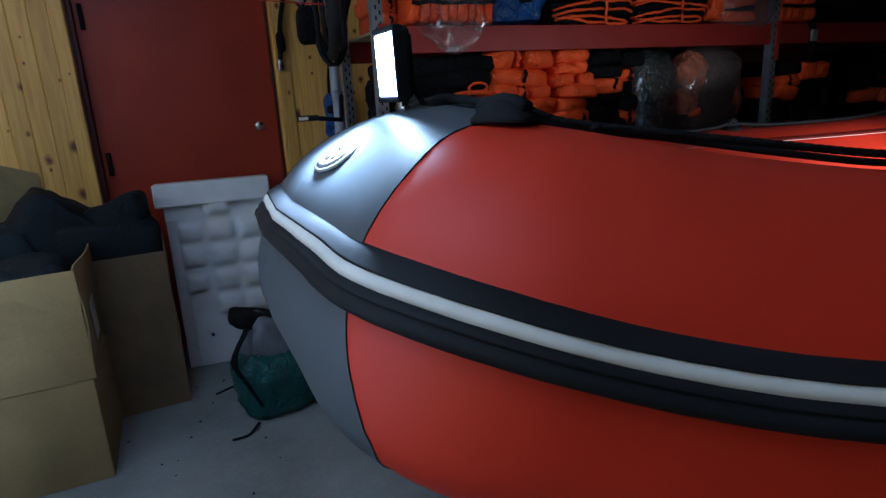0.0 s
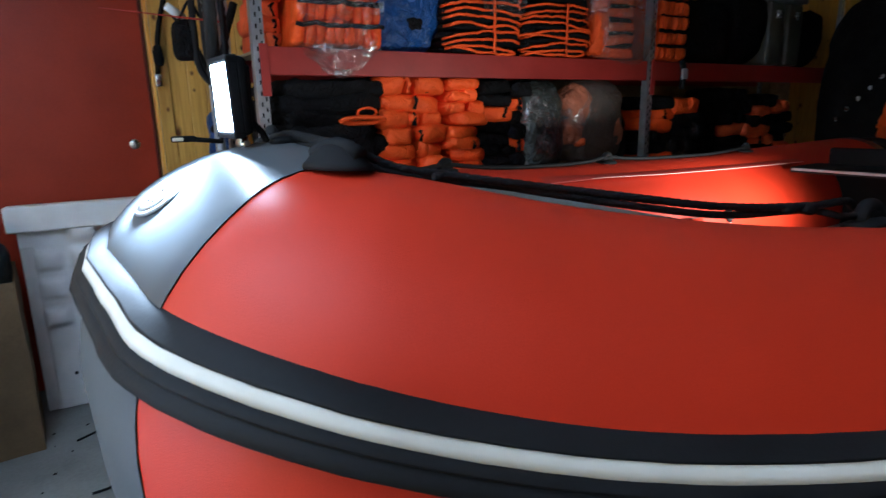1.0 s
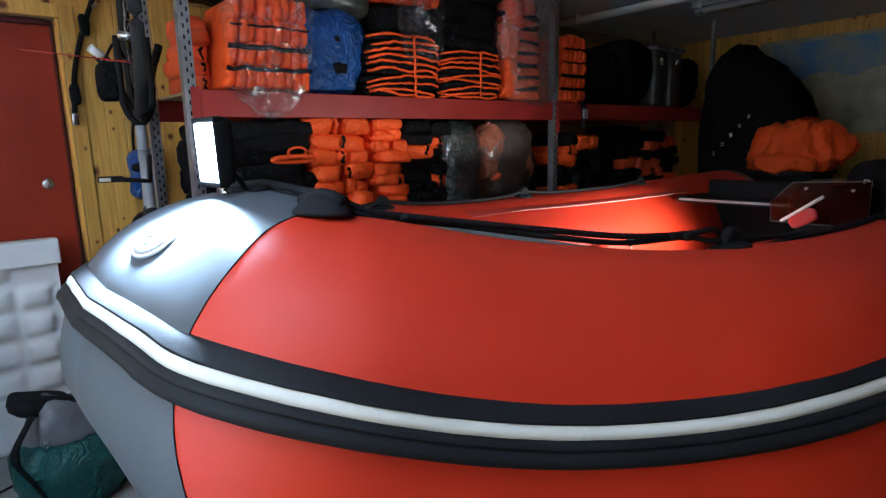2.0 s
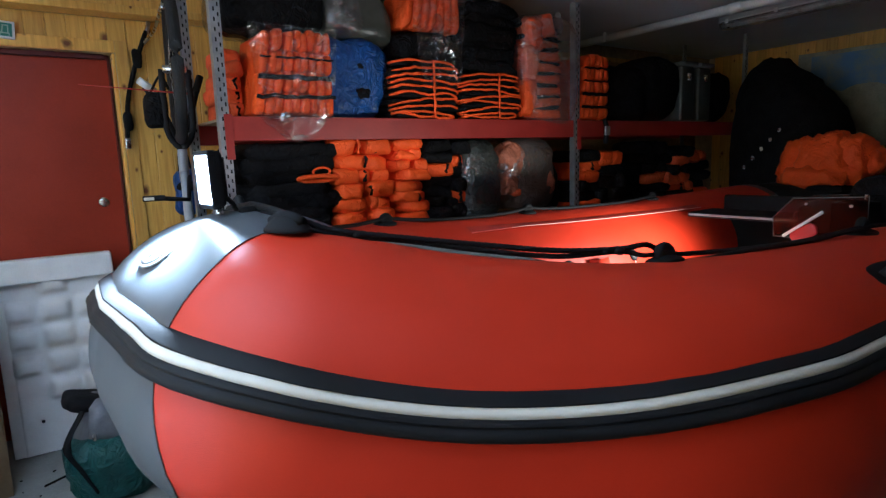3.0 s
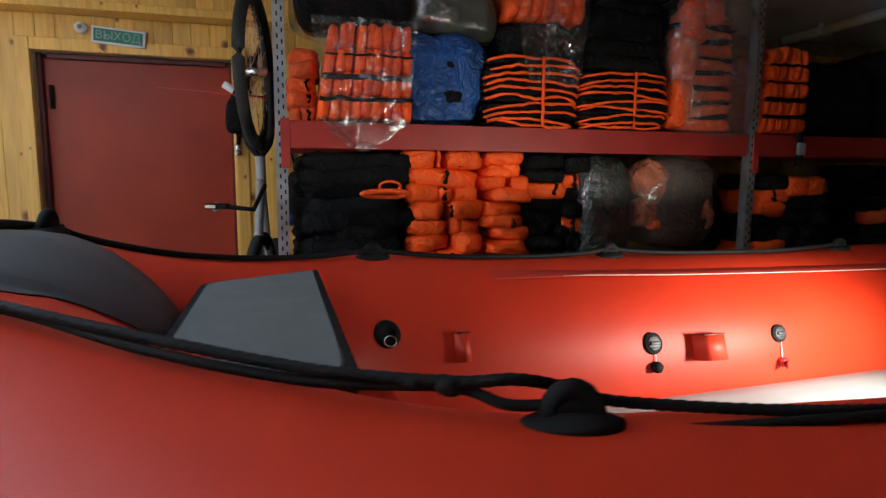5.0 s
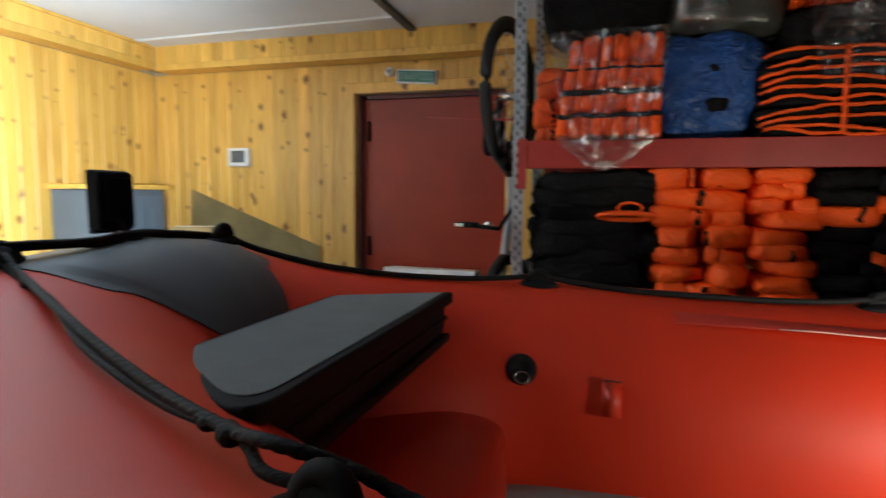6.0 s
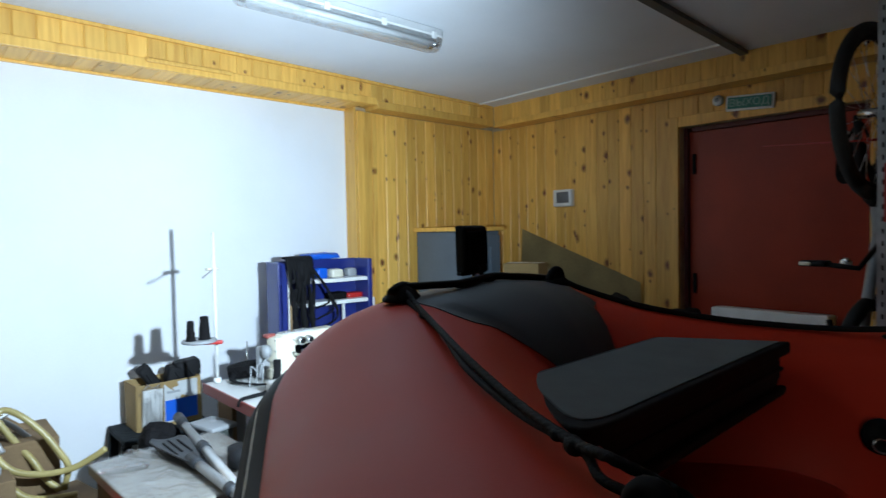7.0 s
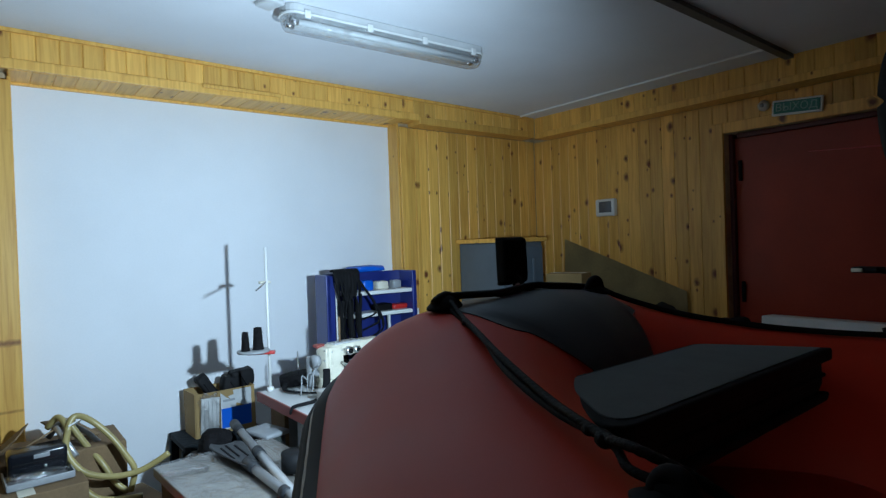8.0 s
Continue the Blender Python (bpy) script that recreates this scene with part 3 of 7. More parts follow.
for z in (1.84, 1.12, 0.35):
    bm = bmesh.new()
    add_cyl(bm, (DOOR_L + 0.058, NY + 0.078, z - 0.06), (DOOR_L + 0.058, NY + 0.078, z + 0.06), 0.011, seg=14)
    part("hinge", bm, RUBBER_MATT, door, "black hinge knuckle")
bm = bmesh.new()
add_lathe(bm, [(0.026, 0), (0.026, 0.008), (0.020, 0.012), (0.006, 0.013)], pose(0.815, NY + 0.088, 1.265, 90, 0, 0), 20)
part("lock_rose", bm, STEEL, door, "round steel lock cover")

# ---- fixtures on the walls ----
def exit_sign():
    t = thing("exit_sign", "green exit sign plate with pale letters in a white rim", "sign", m=pose(0.394, NY - 0.018, 2.139, 0, 4.2, 0))
    bm = bmesh.new()
    add_box(bm, (0, 0, 0), (0.248, 0.022, 0.083), 0.003)
    part("sign_rim", bm, WHITE_PLASTIC, t, smooth=False)
    part("sign_face", box_bm((0, -0.012, 0), (0.226, 0.006, 0.062), 0.001), GREEN_SIGN, t, smooth=False)
    cu = bpy.data.curves.new("letters", "FONT")
    cu.body, cu.size, cu.align_x, cu.align_y, cu.extrude = "ВЫХОД", 0.056, "CENTER", "CENTER", 0.001
    tmp = new("letters_curve", cu)
    dg = bpy.context.evaluated_depsgraph_get()
    me = bpy.data.meshes.new_from_object(tmp.evaluated_get(dg))
    bpy.data.objects.remove(tmp)
    me.materials.clear()
    me.materials.append(SIGN_PALE)
    ob = new("letters", me)
    ob.parent = t
    ob.matrix_basis = pose(0, -0.0165, -0.002, 90, 0, 0)
    return t


exit_sign()
t = thing("wall_sensor", "small white round alarm sensor on pine boards", "sensor", m=pose(0.225, NY - 0.016, 2.175))
bm = bmesh.new()
add_lathe(bm, [(0.030, 0), (0.030, 0.012), (0.022, 0.024), (0.010, 0.03)], pose(0, 0, 0, 90, 0, 0), 20)
part("sensor_body", bm, WHITE_PLASTIC, t)
bm = bmesh.new()
add_lathe(bm, [(0.012, 0.03), (0.010, 0.036)], pose(0, 0, 0, 90, 0, 0), 14)
part("sensor_lens", bm, GREY_PLASTIC, t)

t = thing("wall_thermostat", "white thermostat box with grey screen on pine wall", "thermostat", m=pose(-0.838, NY - 0.016, 1.680))
part("housing", box_bm((0, -0.006, 0), (0.158, 0.042, 0.120), 0.01, 3), WHITE_PLASTIC, t)
part("screen", box_bm((0.006, -0.029, 0.004), (0.100, 0.006, 0.076), 0.002), SCREEN, t, "dark grey display")

# fluorescent batten under the ceiling
def capsule_bm(half, length, z0, z1, taper):
    """A long shallow tub with rounded ends, seen from below."""
    rows = []
    bm = bmesh.new()
    for z, k in ((z0, 1.0), ((z0 + z1) / 2, 1 - taper * 0.25), (z1 - (z1 - z0) * 0.12, 1 - taper * 0.75), (z1, 1 - taper)):
        h = half * k
        run = length / 2 - half
        ring = [(h * math.cos(a), run + h * 0.8 * math.sin(a)) for a in [math.pi * q / 10 for q in range(11)]]
        ring += [(h * math.cos(a), -run + h * 0.8 * math.sin(a)) for a in [math.pi + math.pi * q / 10 for q in range(11)]]
        rows.append([bm.verts.new((x, y, z)) for x, y in ring])
    n = len(rows[0])
    for a, b in zip(rows, rows[1:]):
        for q in range(n):
            bm.faces.new((a[q], a[(q + 1) % n], b[(q + 1) % n], b[q]))
    bm.faces.new(rows[0])
    bm.faces.new(rows[-1])
    bmesh.ops.recalc_face_normals(bm, faces=list(bm.faces))
    return bm


def batten(m, label, length=1.22):
    t = thing("ceiling_light", label, "light fitting", group="fluorescent battens", m=m)
    part("tray", capsule_bm(0.062, length, -0.004, -0.034, 0.06), GREY_PLASTIC_PALE, t, "pale grey tray", smooth=False)
    part("tray_lip", capsule_bm(0.065, length + 0.006, -0.034, -0.042, 0.0), WHITE_PLASTIC, t, "white lip", smooth=False)
    for s in (-0.024, 0.024):
        tb = part("tube", cyl_bm((s, -length / 2 + 0.05, -0.062), (s, length / 2 - 0.05, -0.062), 0.013, seg=14), WHITE_PLASTIC, t)
        for e in (-1, 1):
            part("tube_cap", cyl_bm((s, e * (length / 2 - 0.075), -0.062), (s, e * (length / 2 - 0.045), -0.062), 0.0145, seg=14), STEEL, tb, "metal end cap")
    part("diffuser", capsule_bm(0.060, length - 0.006, -0.043, -0.088, 0.30), GLASS_TUBE, t, "clear acrylic cover", smooth=False)
    for q in range(4):
        for s in (-1, 1):
            part("clip", box_bm((s * 0.066, -length / 2 + 0.10 + q * (length - 0.2) / 3, -0.040), (0.008, 0.026, 0.032), 0.003), WHITE_PLASTIC, t)
    part("mounting_lug", box_bm((0.02, -length / 2 - 0.035, -0.012), (0.10, 0.07, 0.020), 0.008, 3, rz=20), GREY_PLASTIC_PALE, t, "grey mounting lug")
    return t


batten(pose(-0.498, 1.765, ceil_z(-0.498, 1.765) + 0.001, -0.8, 0, -2.7), "unlit double fluorescent batten with clear cover under the ceiling", 1.03)
batten(pose(4.80, 2.0, ceil_z(4.8, 2.0) + 0.001, -0.8, 0, 0), "unlit fluorescent batten under the dark end of the ceiling")
PIPE_Z = 2.345
t = thing("ceiling_pipe", "white plastic pipe fixed under the ceiling", "pipe")
part("pipe_run", sweep_bm([(4.40, 3.6, PIPE_Z), (4.36, 2.2, PIPE_Z), (4.32, 0.4, PIPE_Z)], 0.03, 12), WHITE_PLASTIC, t)
part("coupling", cyl_bm((4.362, 2.28, PIPE_Z), (4.360, 2.20, PIPE_Z), 0.036), WHITE_PLASTIC, t)
for y in (3.3, 1.4):
    part("pipe_clip", box_bm((4.39 if y > 2 else 4.345, y, PIPE_Z + 0.012), (0.085, 0.025, 0.090), 0.006), WHITE_PLASTIC, t)

# poster on the far wall
t = thing("wall_map", "large blue and sand coloured map sheet on the far wall", "map")
part("sheet", box_bm((EX - 0.022, 1.9, 1.85), (0.006, 1.75, 0.85), 0.001), MAP_SAND, t, smooth=False)
def sea(u, v):
    y = 1.06 + 1.6 * u
    edge = 1.95 + 0.10 * noise.noise(Vector((u * 5, 0.3, 0))) + 0.05 * noise.noise(Vector((u * 14, 2.3, 0)))
    return Vector((EX - 0.0275, y, edge + (2.24 - edge) * v))
part("printed_sea", grid_bm(30, 3, sea), MAP_BLUE, t, smooth=False)

# ---- inflatable boat ----
BA = radians(1.7)
BX, BY = 0.765, 1.213
R = 0.272


def bw(s, w, z):
    """Boat place: s aft of the bow's crest, w to the far side, z up."""
    return Vector((BX + s * math.cos(BA) - w * math.sin(BA), BY + s * math.sin(BA) + w * math.cos(BA), z))


def ease(table, x):
    """A smooth curve through (x, y) pairs."""
    if x <= table[0][0]:
        return table[0][1]
    for i in range(len(table) - 1):
        (a, ya), (b, yb) = table[i], table[i + 1]
        if x <= b:
            y0 = table[max(i - 1, 0)]
            y3 = table[min(i + 2, len(table) - 1)]
            ma = (yb - y0[1]) / max(1e-6, b - y0[0])
            mb = (y3[1] - ya) / max(1e-6, y3[0] - a)
            h, t = b - a, (x - a) / (b - a)
            return ya * (2 * t ** 3 - 3 * t * t + 1) + ma * h * (t ** 3 - 2 * t * t + t) + yb * (3 * t * t - 2 * t ** 3) + mb * h * (t ** 3 - t * t)
    return table[-1][1]


# by the length along the tube from the middle of the bow
CREST = [(0.0, 1.370), (0.18, 1.352), (0.30, 1.320), (0.45, 1.286), (0.65, 1.263), (0.90, 1.249), (1.55, 1.228), (2.45, 1.220), (3.5, 1.23)]
# depth of the lower half against the upper, by the length along the tube
BELLY = [(0.0, 0.44), (0.25, 0.50), (0.50, 0.68), (0.90, 0.94), (1.2, 1.0), (4.0, 1.0)]
# how far the near tube's upper side swells past its round section, by the length along the tube
SWELL = [(0.0, 0.0), (0.16, 0.010), (0.30, 0.058), (0.46, 0.070), (0.60, 0.058), (0.80, 0.046), (1.2, 0.038), (1.8, 0.020), (2.6, 0.0), (4.0, 0.0)]
# by the length along the outer side
STRAKE_Z = [(0.0, 1.236), (0.10, 1.2335), (0.19, 1.2295), (0.28, 1.2220), (0.36, 1.2150), (0.43, 1.2045), (0.50, 1.1895), (0.57, 1.1715), (0.64, 1.1565), (0.71, 1.1455), (0.79, 1.1385), (0.88, 1.1358), (1.0, 1.1385), (1.15, 1.1415), (1.35, 1.136), (1.8, 1.13), (4.0, 1.125)]
# how far the grey bow cloth's edge leans aft, by the angle round the tube
LEAN = [(-60, 0.6), (-25, 1.2), (-6, 1.7), (4, 1.0), (15, 0.0), (30, -1.0), (58, -1.2), (72, -2.2), (80, -1.6), (88, 4.0), (96, 9.0), (108, 11.0), (128, 6.5), (142, -1.0), (160, -3.0), (200, -3.0), (300, 3.0)]
# share of the upper lip's full height
LIP = [(0.0, 0.45), (0.15, 0.48), (0.22, 0.62), (0.30, 0.95), (0.40, 1.0), (4.0, 1.0)]
# plan of one side's centre line, and the rounding of its bends
PLAN = [((0.043, 0.0), 0.0), ((0.053, 0.222), 0.065), ((0.54, 0.530), 0.6), ((1.35, 0.569), 1.0), ((3.15, 0.599), 0.0)]
COUNTS = (7, 14, 16, 10, 12, 4, 22)


def offset_line(o):
    """One side's line in plan, moved outwards by o, with mitred and rounded bends; the same count of points for every o."""
    P = [Vector(p) for p, _ in PLAN]
    d = [(b - a).normalized() for a, b in zip(P, P[1:])]
    n = [Vector((-v.y, v.x)) for v in d]
    V = [P[0] + Vector((-o, 0.0))]
    for i in range(1, len(P) - 1):
        V.append(P[i] + (n[i - 1] + n[i]) * (o / (1 + n[i - 1].dot(n[i]))))
    V.append(P[-1] + n[-1] * o)
    out, start, ci = [], V[0], 0
    for i in range(1, len(V) - 1):
        half = math.acos(max(-1.0, min(1.0, d[i - 1].dot(d[i])))) / 2
        T = max(0.012, (PLAN[i][1] + o) * math.tan(half))
        T = min(T, 0.48 * (V[i] - V[i - 1]).length if i > 1 else 0.9 * (V[i] - V[i - 1]).length, 0.45 * (V[i + 1] - V[i]).length)
        a = V[i] + (V[i - 1] - V[i]).normalized() * T
        b = V[i] + (V[i + 1] - V[i]).normalized() * T
        k = COUNTS[ci]
        out += [start + (a - start) * q / k for q in range(k)]
        k = COUNTS[ci + 1]
        out += [(1 - t) ** 2 * a + 2 * t * (1 - t) * V[i] + t * t * b for t in [q / k for q in range(k)]]
        start, ci = b, ci + 2
    k = COUNTS[ci]
    return out + [start + (V[-1] - start) * q / k for q in range(k + 1)]


HALF = offset_line(0.0)
LEN = [0.0]
for p, q in zip(HALF, HALF[1:]):
    LEN.append(LEN[-1] + (q - p).length)
NH = len(HALF)
K_SEAM = COUNTS[0] + int(COUNTS[1] * 0.32)
OUTLINES = {}


def outline(o):
    key = round(o, 5)
    if key not in OUTLINES:
        OUTLINES[key] = offset_line(o)
    return OUTLINES[key]


def at_length(L):
    """Index, with its fraction, of the point L along the tube."""
    L = max(0.0, min(L, LEN[-1] - 1e-4))
    k = next(i for i in range(NH - 1) if LEN[i + 1] > L)
    return k + (L - LEN[k]) / (LEN[k + 1] - LEN[k])


def tube_point(side, f, ang, r):
    """Place on the tube; ang 0 outwards, 90 crest, 180 inwards."""
    k = min(int(f), NH - 2)
    L = LEN[k] + (LEN[k + 1] - LEN[k]) * (f - k)
    if side < 0 and 30 < ang < 132:
        r *= 1 + ease(SWELL, L) * math.sin(math.pi * ((ang - 30) / 102) ** 0.62)
    line = outline(r * math.cos(radians(ang)))
    p = line[k] + (line[k + 1] - line[k]) * (f - k)
    up = r * math.sin(radians(ang))
    return bw(p.x, side * p.y, ease(CREST, L) - R + (up if up > 0 else up * ease(BELLY, L)))


SEG = 56


def skew(k, ang):
    """The rings near the seam lean aft at the crest and further on the inner side."""
    a = ang % 360.0
    lean = ease(LEAN, a if a <= 300 else a - 360.0)
    fall = k / K_SEAM if k < K_SEAM else max(0.0, 1 - (k - K_SEAM) / 26.0)
    return max(0.0, min(NH - 1.001, k + lean * fall))


def tube_bm(stations, r=R):
    """Skin of the tube over a run of (side, index) stations."""
    bm = bmesh.new()
    rows = [[bm.verts.new(tube_point(side, skew(k, 360.0 * q / SEG), 360.0 * q / SEG, r)) for q in range(SEG)] for side, k in stations]
    for a, b in zip(rows, rows[1:]):
        for q in range(SEG):
            bm.faces.new((a[q], a[(q + 1) % SEG], b[(q + 1) % SEG], b[q]))
    bmesh.ops.recalc_face_normals(bm, faces=list(bm.faces))
    return bm


boat = thing("inflatable_boat", "red inflatable boat with grey bow and black rubbing strake", "boat")
part("near_tube", tube_bm([(-1, k) for k in range(K_SEAM, NH)]), PVC_RED, boat, "red air tube")
part("far_tube", tube_bm([(1, k) for k in range(K_SEAM, NH)]), PVC_RED, boat, "red air tube")
part("bow_tube", tube_bm([(-1, k) for k in range(K_SEAM, 0, -1)] + [(1, k) for k in range(0, K_SEAM + 1)], R + 0.0012), PVC_GREY, boat, "grey bow cloth")
for side in (-1, 1):
    p = HALF[-1]
    zc = ease(CREST, LEN[-1]) - R
    bm = bmesh.new()
    rows = []
    for dx, rr in [(0, R + 0.001), (0.08, R * 0.99), (0.30, R * 0.55), (0.34, R * 0.45), (0.345, 0.02)]:
        rows.append([bm.verts.new(bw(p.x + dx, side * p.y + rr * math.cos(a), zc + rr * math.sin(a) + 0.05 * dx)) for a in [2 * math.pi * q / 32 for q in range(32)]])
    for a, b in zip(rows, rows[1:]):
        for q in range(32):
            bm.faces.new((a[q], a[(q + 1) % 32], b[(q + 1) % 32], b[q]))
    bm.faces.new(rows[-1])
    bmesh.ops.recalc_face_normals(bm, faces=list(bm.faces))
    part("tube_cone", bm, PVC_GREY, boat, "grey stern cone")
    ring = [tube_point(side, skew(K_SEAM, 360.0 * q / 64), 360.0 * q / 64, R + 0.0012) for q in range(65)]
    part("seam", sweep_bm(ring, 0.0004, 6), RUBBER_MATT, boat, "black welded seam")


OUTER = outline(0.262)
OLEN = [0.0]
for p, q in zip(OUTER, OUTER[1:]):
    OLEN.append(OLEN[-1] + (q - p).length)


def strake(prof):
    """A strip along the outer side of the tubes; prof: (out, up) points about its own line."""
    bm = bmesh.new()
    rows = []
    for side, k in [(-1, k) for k in range(NH - 1, 0, -1)] + [(1, k) for k in range(NH)]:
        zc = ease(CREST, LEN[k]) - R
        lift = ease(STRAKE_Z, OLEN[k]) - zc
        row = []
        lip = ease(LIP, OLEN[k])
        for o, u in prof:
            u = u if u < 0.010 else 0.010 + (u - 0.010) * lip
            base = math.sqrt(max(0.0, R * R - (u + lift) ** 2))
            q = outline(round(base + o, 3))[k]
            row.append(bm.verts.new(bw(q.x, side * q.y, zc + lift + u)))
        rows.append(row)
    for a, b in zip(rows, rows[1:]):
        for k in range(len(prof) - 1):
            bm.faces.new((a[k], a[k + 1], b[k + 1], b[k]))
    bmesh.ops.recalc_face_normals(bm, faces=list(bm.faces))
    return bm


part("strake_upper", strake([(-0.006, 0.0232), (0.002, 0.0225), (0.008, 0.0200), (0.013, 0.0148), (0.0175, 0.0085), (0.0185, 0.0068), (0.012, 0.0062)]), RUBBER, boat, "black rubber upper lip")
part("strake_stripe", strake([(0.012, 0.0075), (0.0170, 0.0064), (0.0180, 0.0), (0.0170, -0.0064), (0.012, -0.0075)]), STRIPE, boat, "white stripe in the strake")
part("strake_lower", strake([(0.012, -0.0062), (0.0185, -0.0075), (0.022, -0.0120), (0.0215, -0.0138), (0.0165, -0.0150), (0.0205, -0.0164), (0.0235, -0.0215), (0.0225, -0.0275), (0.015, -0.0330), (0.004, -0.0355), (-0.006, -0.0365)]), RUBBER, boat, "black rubber lower lip")


# hull cloth under the tubes, down to the keel
def half_at(s):
    k = min(range(NH), key=lambda q: abs(HALF[q].x - s) + (0.2 if q < COUNTS[0] + COUNTS[1] else 0))
    return k


def hull(u, v):
    s = 0.06 + 3.05 * u
    k = half_at(s)
    keel = 0.62 + 0.36 * (1 - u) ** 3
    edge = ease(CREST, LEN[k]) - R - R * ease(BELLY, LEN[k]) + 0.03
    return bw(s, (2 * v - 1) * max(0.05, HALF[k].y), keel + (edge - keel) * abs(2 * v - 1) ** 0.9)


part("hull", grid_bm(24, 12, hull), PVC_GREY, boat, "grey hull cloth")


def deck(u, v):
    s = 0.22 + 2.75 * u
    return bw(s, (2 * v - 1) * (HALF[half_at(s)].y - 0.18), 0.900)


part("deck", grid_bm(30, 6, deck, 0.04), DECK, boat, "pale grey air deck")
part("transom", box_bm(bw(2.575, 0, 1.02), (0.04, 0.80, 0.40), 0.01, rz=1.7), RUBBER_MATT, boat, "black transom board")


def frame_on(side, L, ang, out=0.0):
    """Pose with z out of the tube and x along it; ang 0 inwards, 90 crest, 180 outwards."""
    f = at_length(L)
    a = 180 - ang
    p = tube_point(side, f, a, R + out)
    n = (tube_point(side, f, a, R + 0.05) - tube_point(side, f, a, R - 0.05)).normalized()
    g, h = max(0.0, f - 0.6), min(NH - 1.001, f + 0.6)
    d = tube_point(side, h, a, R) - tube_point(side, g, a, R)
    x = (d - n * d.dot(n)).normalized()
    y = n.cross(x)
    return Matrix.Translation(p) @ Matrix((x, y, n)).transposed().to_4x4()


def rope_holder(m, size=1.0, dome=False):
    bm = bmesh.new()
    if dome:
        add_lathe(bm, [(0.050, -0.004), (0.050, 0.001), (0.045, 0.005), (0.036, 0.014), (0.026, 0.021), (0.014, 0.025), (0.0005, 0.026)], Matrix.Diagonal((1.0, 0.66, 1, 1)), 32)
        add_sweep(bm, [(-0.040, 0, 0.012), (-0.02, 0, 0.020), (0, 0, 0.023), (0.02, 0, 0.020), (0.040, 0, 0.012)], 0.010, 12)
        bmesh.ops.transform(bm, matrix=m @ Matrix.Scale(size, 4), verts=bm.verts)
        return part("rope_holder", bm, RUBBER_MATT, boat, "black domed rope holder at the bow")
    add_lathe(bm, [(0.044, -0.004), (0.044, 0.002), (0.038, 0.005), (0.026, 0.008), (0.018, 0.011)], Matrix.Diagonal((1.0, 0.68, 1, 1)), 28)
    arch = [(0.020 * math.cos(a), 0, 0.006 + 0.022 * math.sin(a)) for a in [math.pi * k / 10 for k in range(11)]]
    add_sweep(bm, arch, 0.0095, 12)
    add_box(bm, (0, 0, 0.013), (0.036, 0.018, 0.016), 0.006, 3)
    bmesh.ops.transform(bm, matrix=m @ Matrix.Scale(size, 4), verts=bm.verts)
    return part("rope_holder", bm, RUBBER_MATT, boat, "black moulded rope holder")


HOLDERS = {-1: [0.205, 0.858, 1.62, 2.36], 1: [0.17, 0.885, 1.56, 2.42]}
for side, places in HOLDERS.items():
    for s in places:
        shift = Matrix.Translation((-0.035, -0.022, 0.0)) if side < 0 and s < 0.3 else Matrix()
        rope_holder(shift @ frame_on(side, s, 84 if side > 0 else (83 if 0.8 < s < 0.9 else 88), 0.0012), (0.9 if s < 0.9 else 1.1) if side < 0 else 0.95, side < 0 and s < 0.3)


def rope_run(side, places, ang, r, droop, seed):
    """Rope laid over the tube from holder to holder, sagging inwards between them."""
    pts = []
    for a, b in zip(places, places[1:]):
        for k in range(9):
            t = k / 9
            L = a + (b - a) * t
            belly = math.sin(math.pi * t)
            g = ang - droop * belly * (1 + 0.5 * noise.noise(Vector((L * 3, seed, 0))))
            pts.append(tube_point(side, at_length(L), 180 - g, R + r + 0.012 * (1 - belly) ** 2 + 0.003 * abs(noise.noise(Vector((L * 9, seed, 1))))))
    pts.append(tube_point(side, at_length(places[-1]), 180 - ang, R + r + 0.012))
    return pts


part("grab_line", sweep_bm(smooth_line(rope_run(1, HOLDERS[1], 84, 0.006, 4, 3.1), 3), 0.006, 8), ROPE, boat, "thin black grab line")
taut = [Vector(p) for p in ((0.790, 0.996, 1.366), (0.826, 0.984, 1.362), (0.866, 0.970, 1.346), (0.966, 0.923, 1.328), (1.082, 0.868, 1.309), (1.208, 0.815, 1.290), (1.311, 0.770, 1.286))]
slack = [p + Vector((0.002, 0.006 * math.cos(2.2 * k), -0.008 - 0.003 * math.sin(1.7 * k))) for k, p in enumerate(taut)]
along = [tube_point(-1, at_length(L), a, R + r) for L, a, r in ((1.1, 93, 0.006), (1.35, 94, 0.005), (1.62, 91, 0.018), (1.95, 93, 0.005), (2.36, 91, 0.018))]
part("grab_line", rope_bm(smooth_line(taut + [Vector((1.358, 0.752, 1.290)), Vector((1.406, 0.761, 1.276)), Vector((1.46, 0.760, 1.259))] + along, 6), 0.0049), ROPE, boat, "black grab line")
part("grab_line", sweep_bm(smooth_line(slack + [Vector((1.350, 0.750, 1.272)), Vector((1.390, 0.745, 1.268)), Vector((1.44, 0.735, 1.248))] + [p + Vector((0, -0.012, 0)) for p in along], 6), 0.0045), ROPE, boat, "second black grab line")
bowline = [Vector((0.800, 0.990, 1.372)), Vector((0.812, 1.035, 1.372))] + [tube_point(-1, at_length(L), 92, R + 0.010) for L in (0.11, 0.05)] + [tube_point(1, at_length(L), 92, R + 0.008) for L in (0.0, 0.05, 0.10, 0.17)]
part("grab_line", sweep_bm(smooth_line(bowline, 4), 0.007, 8), ROPE, boat, "black line across the bow")
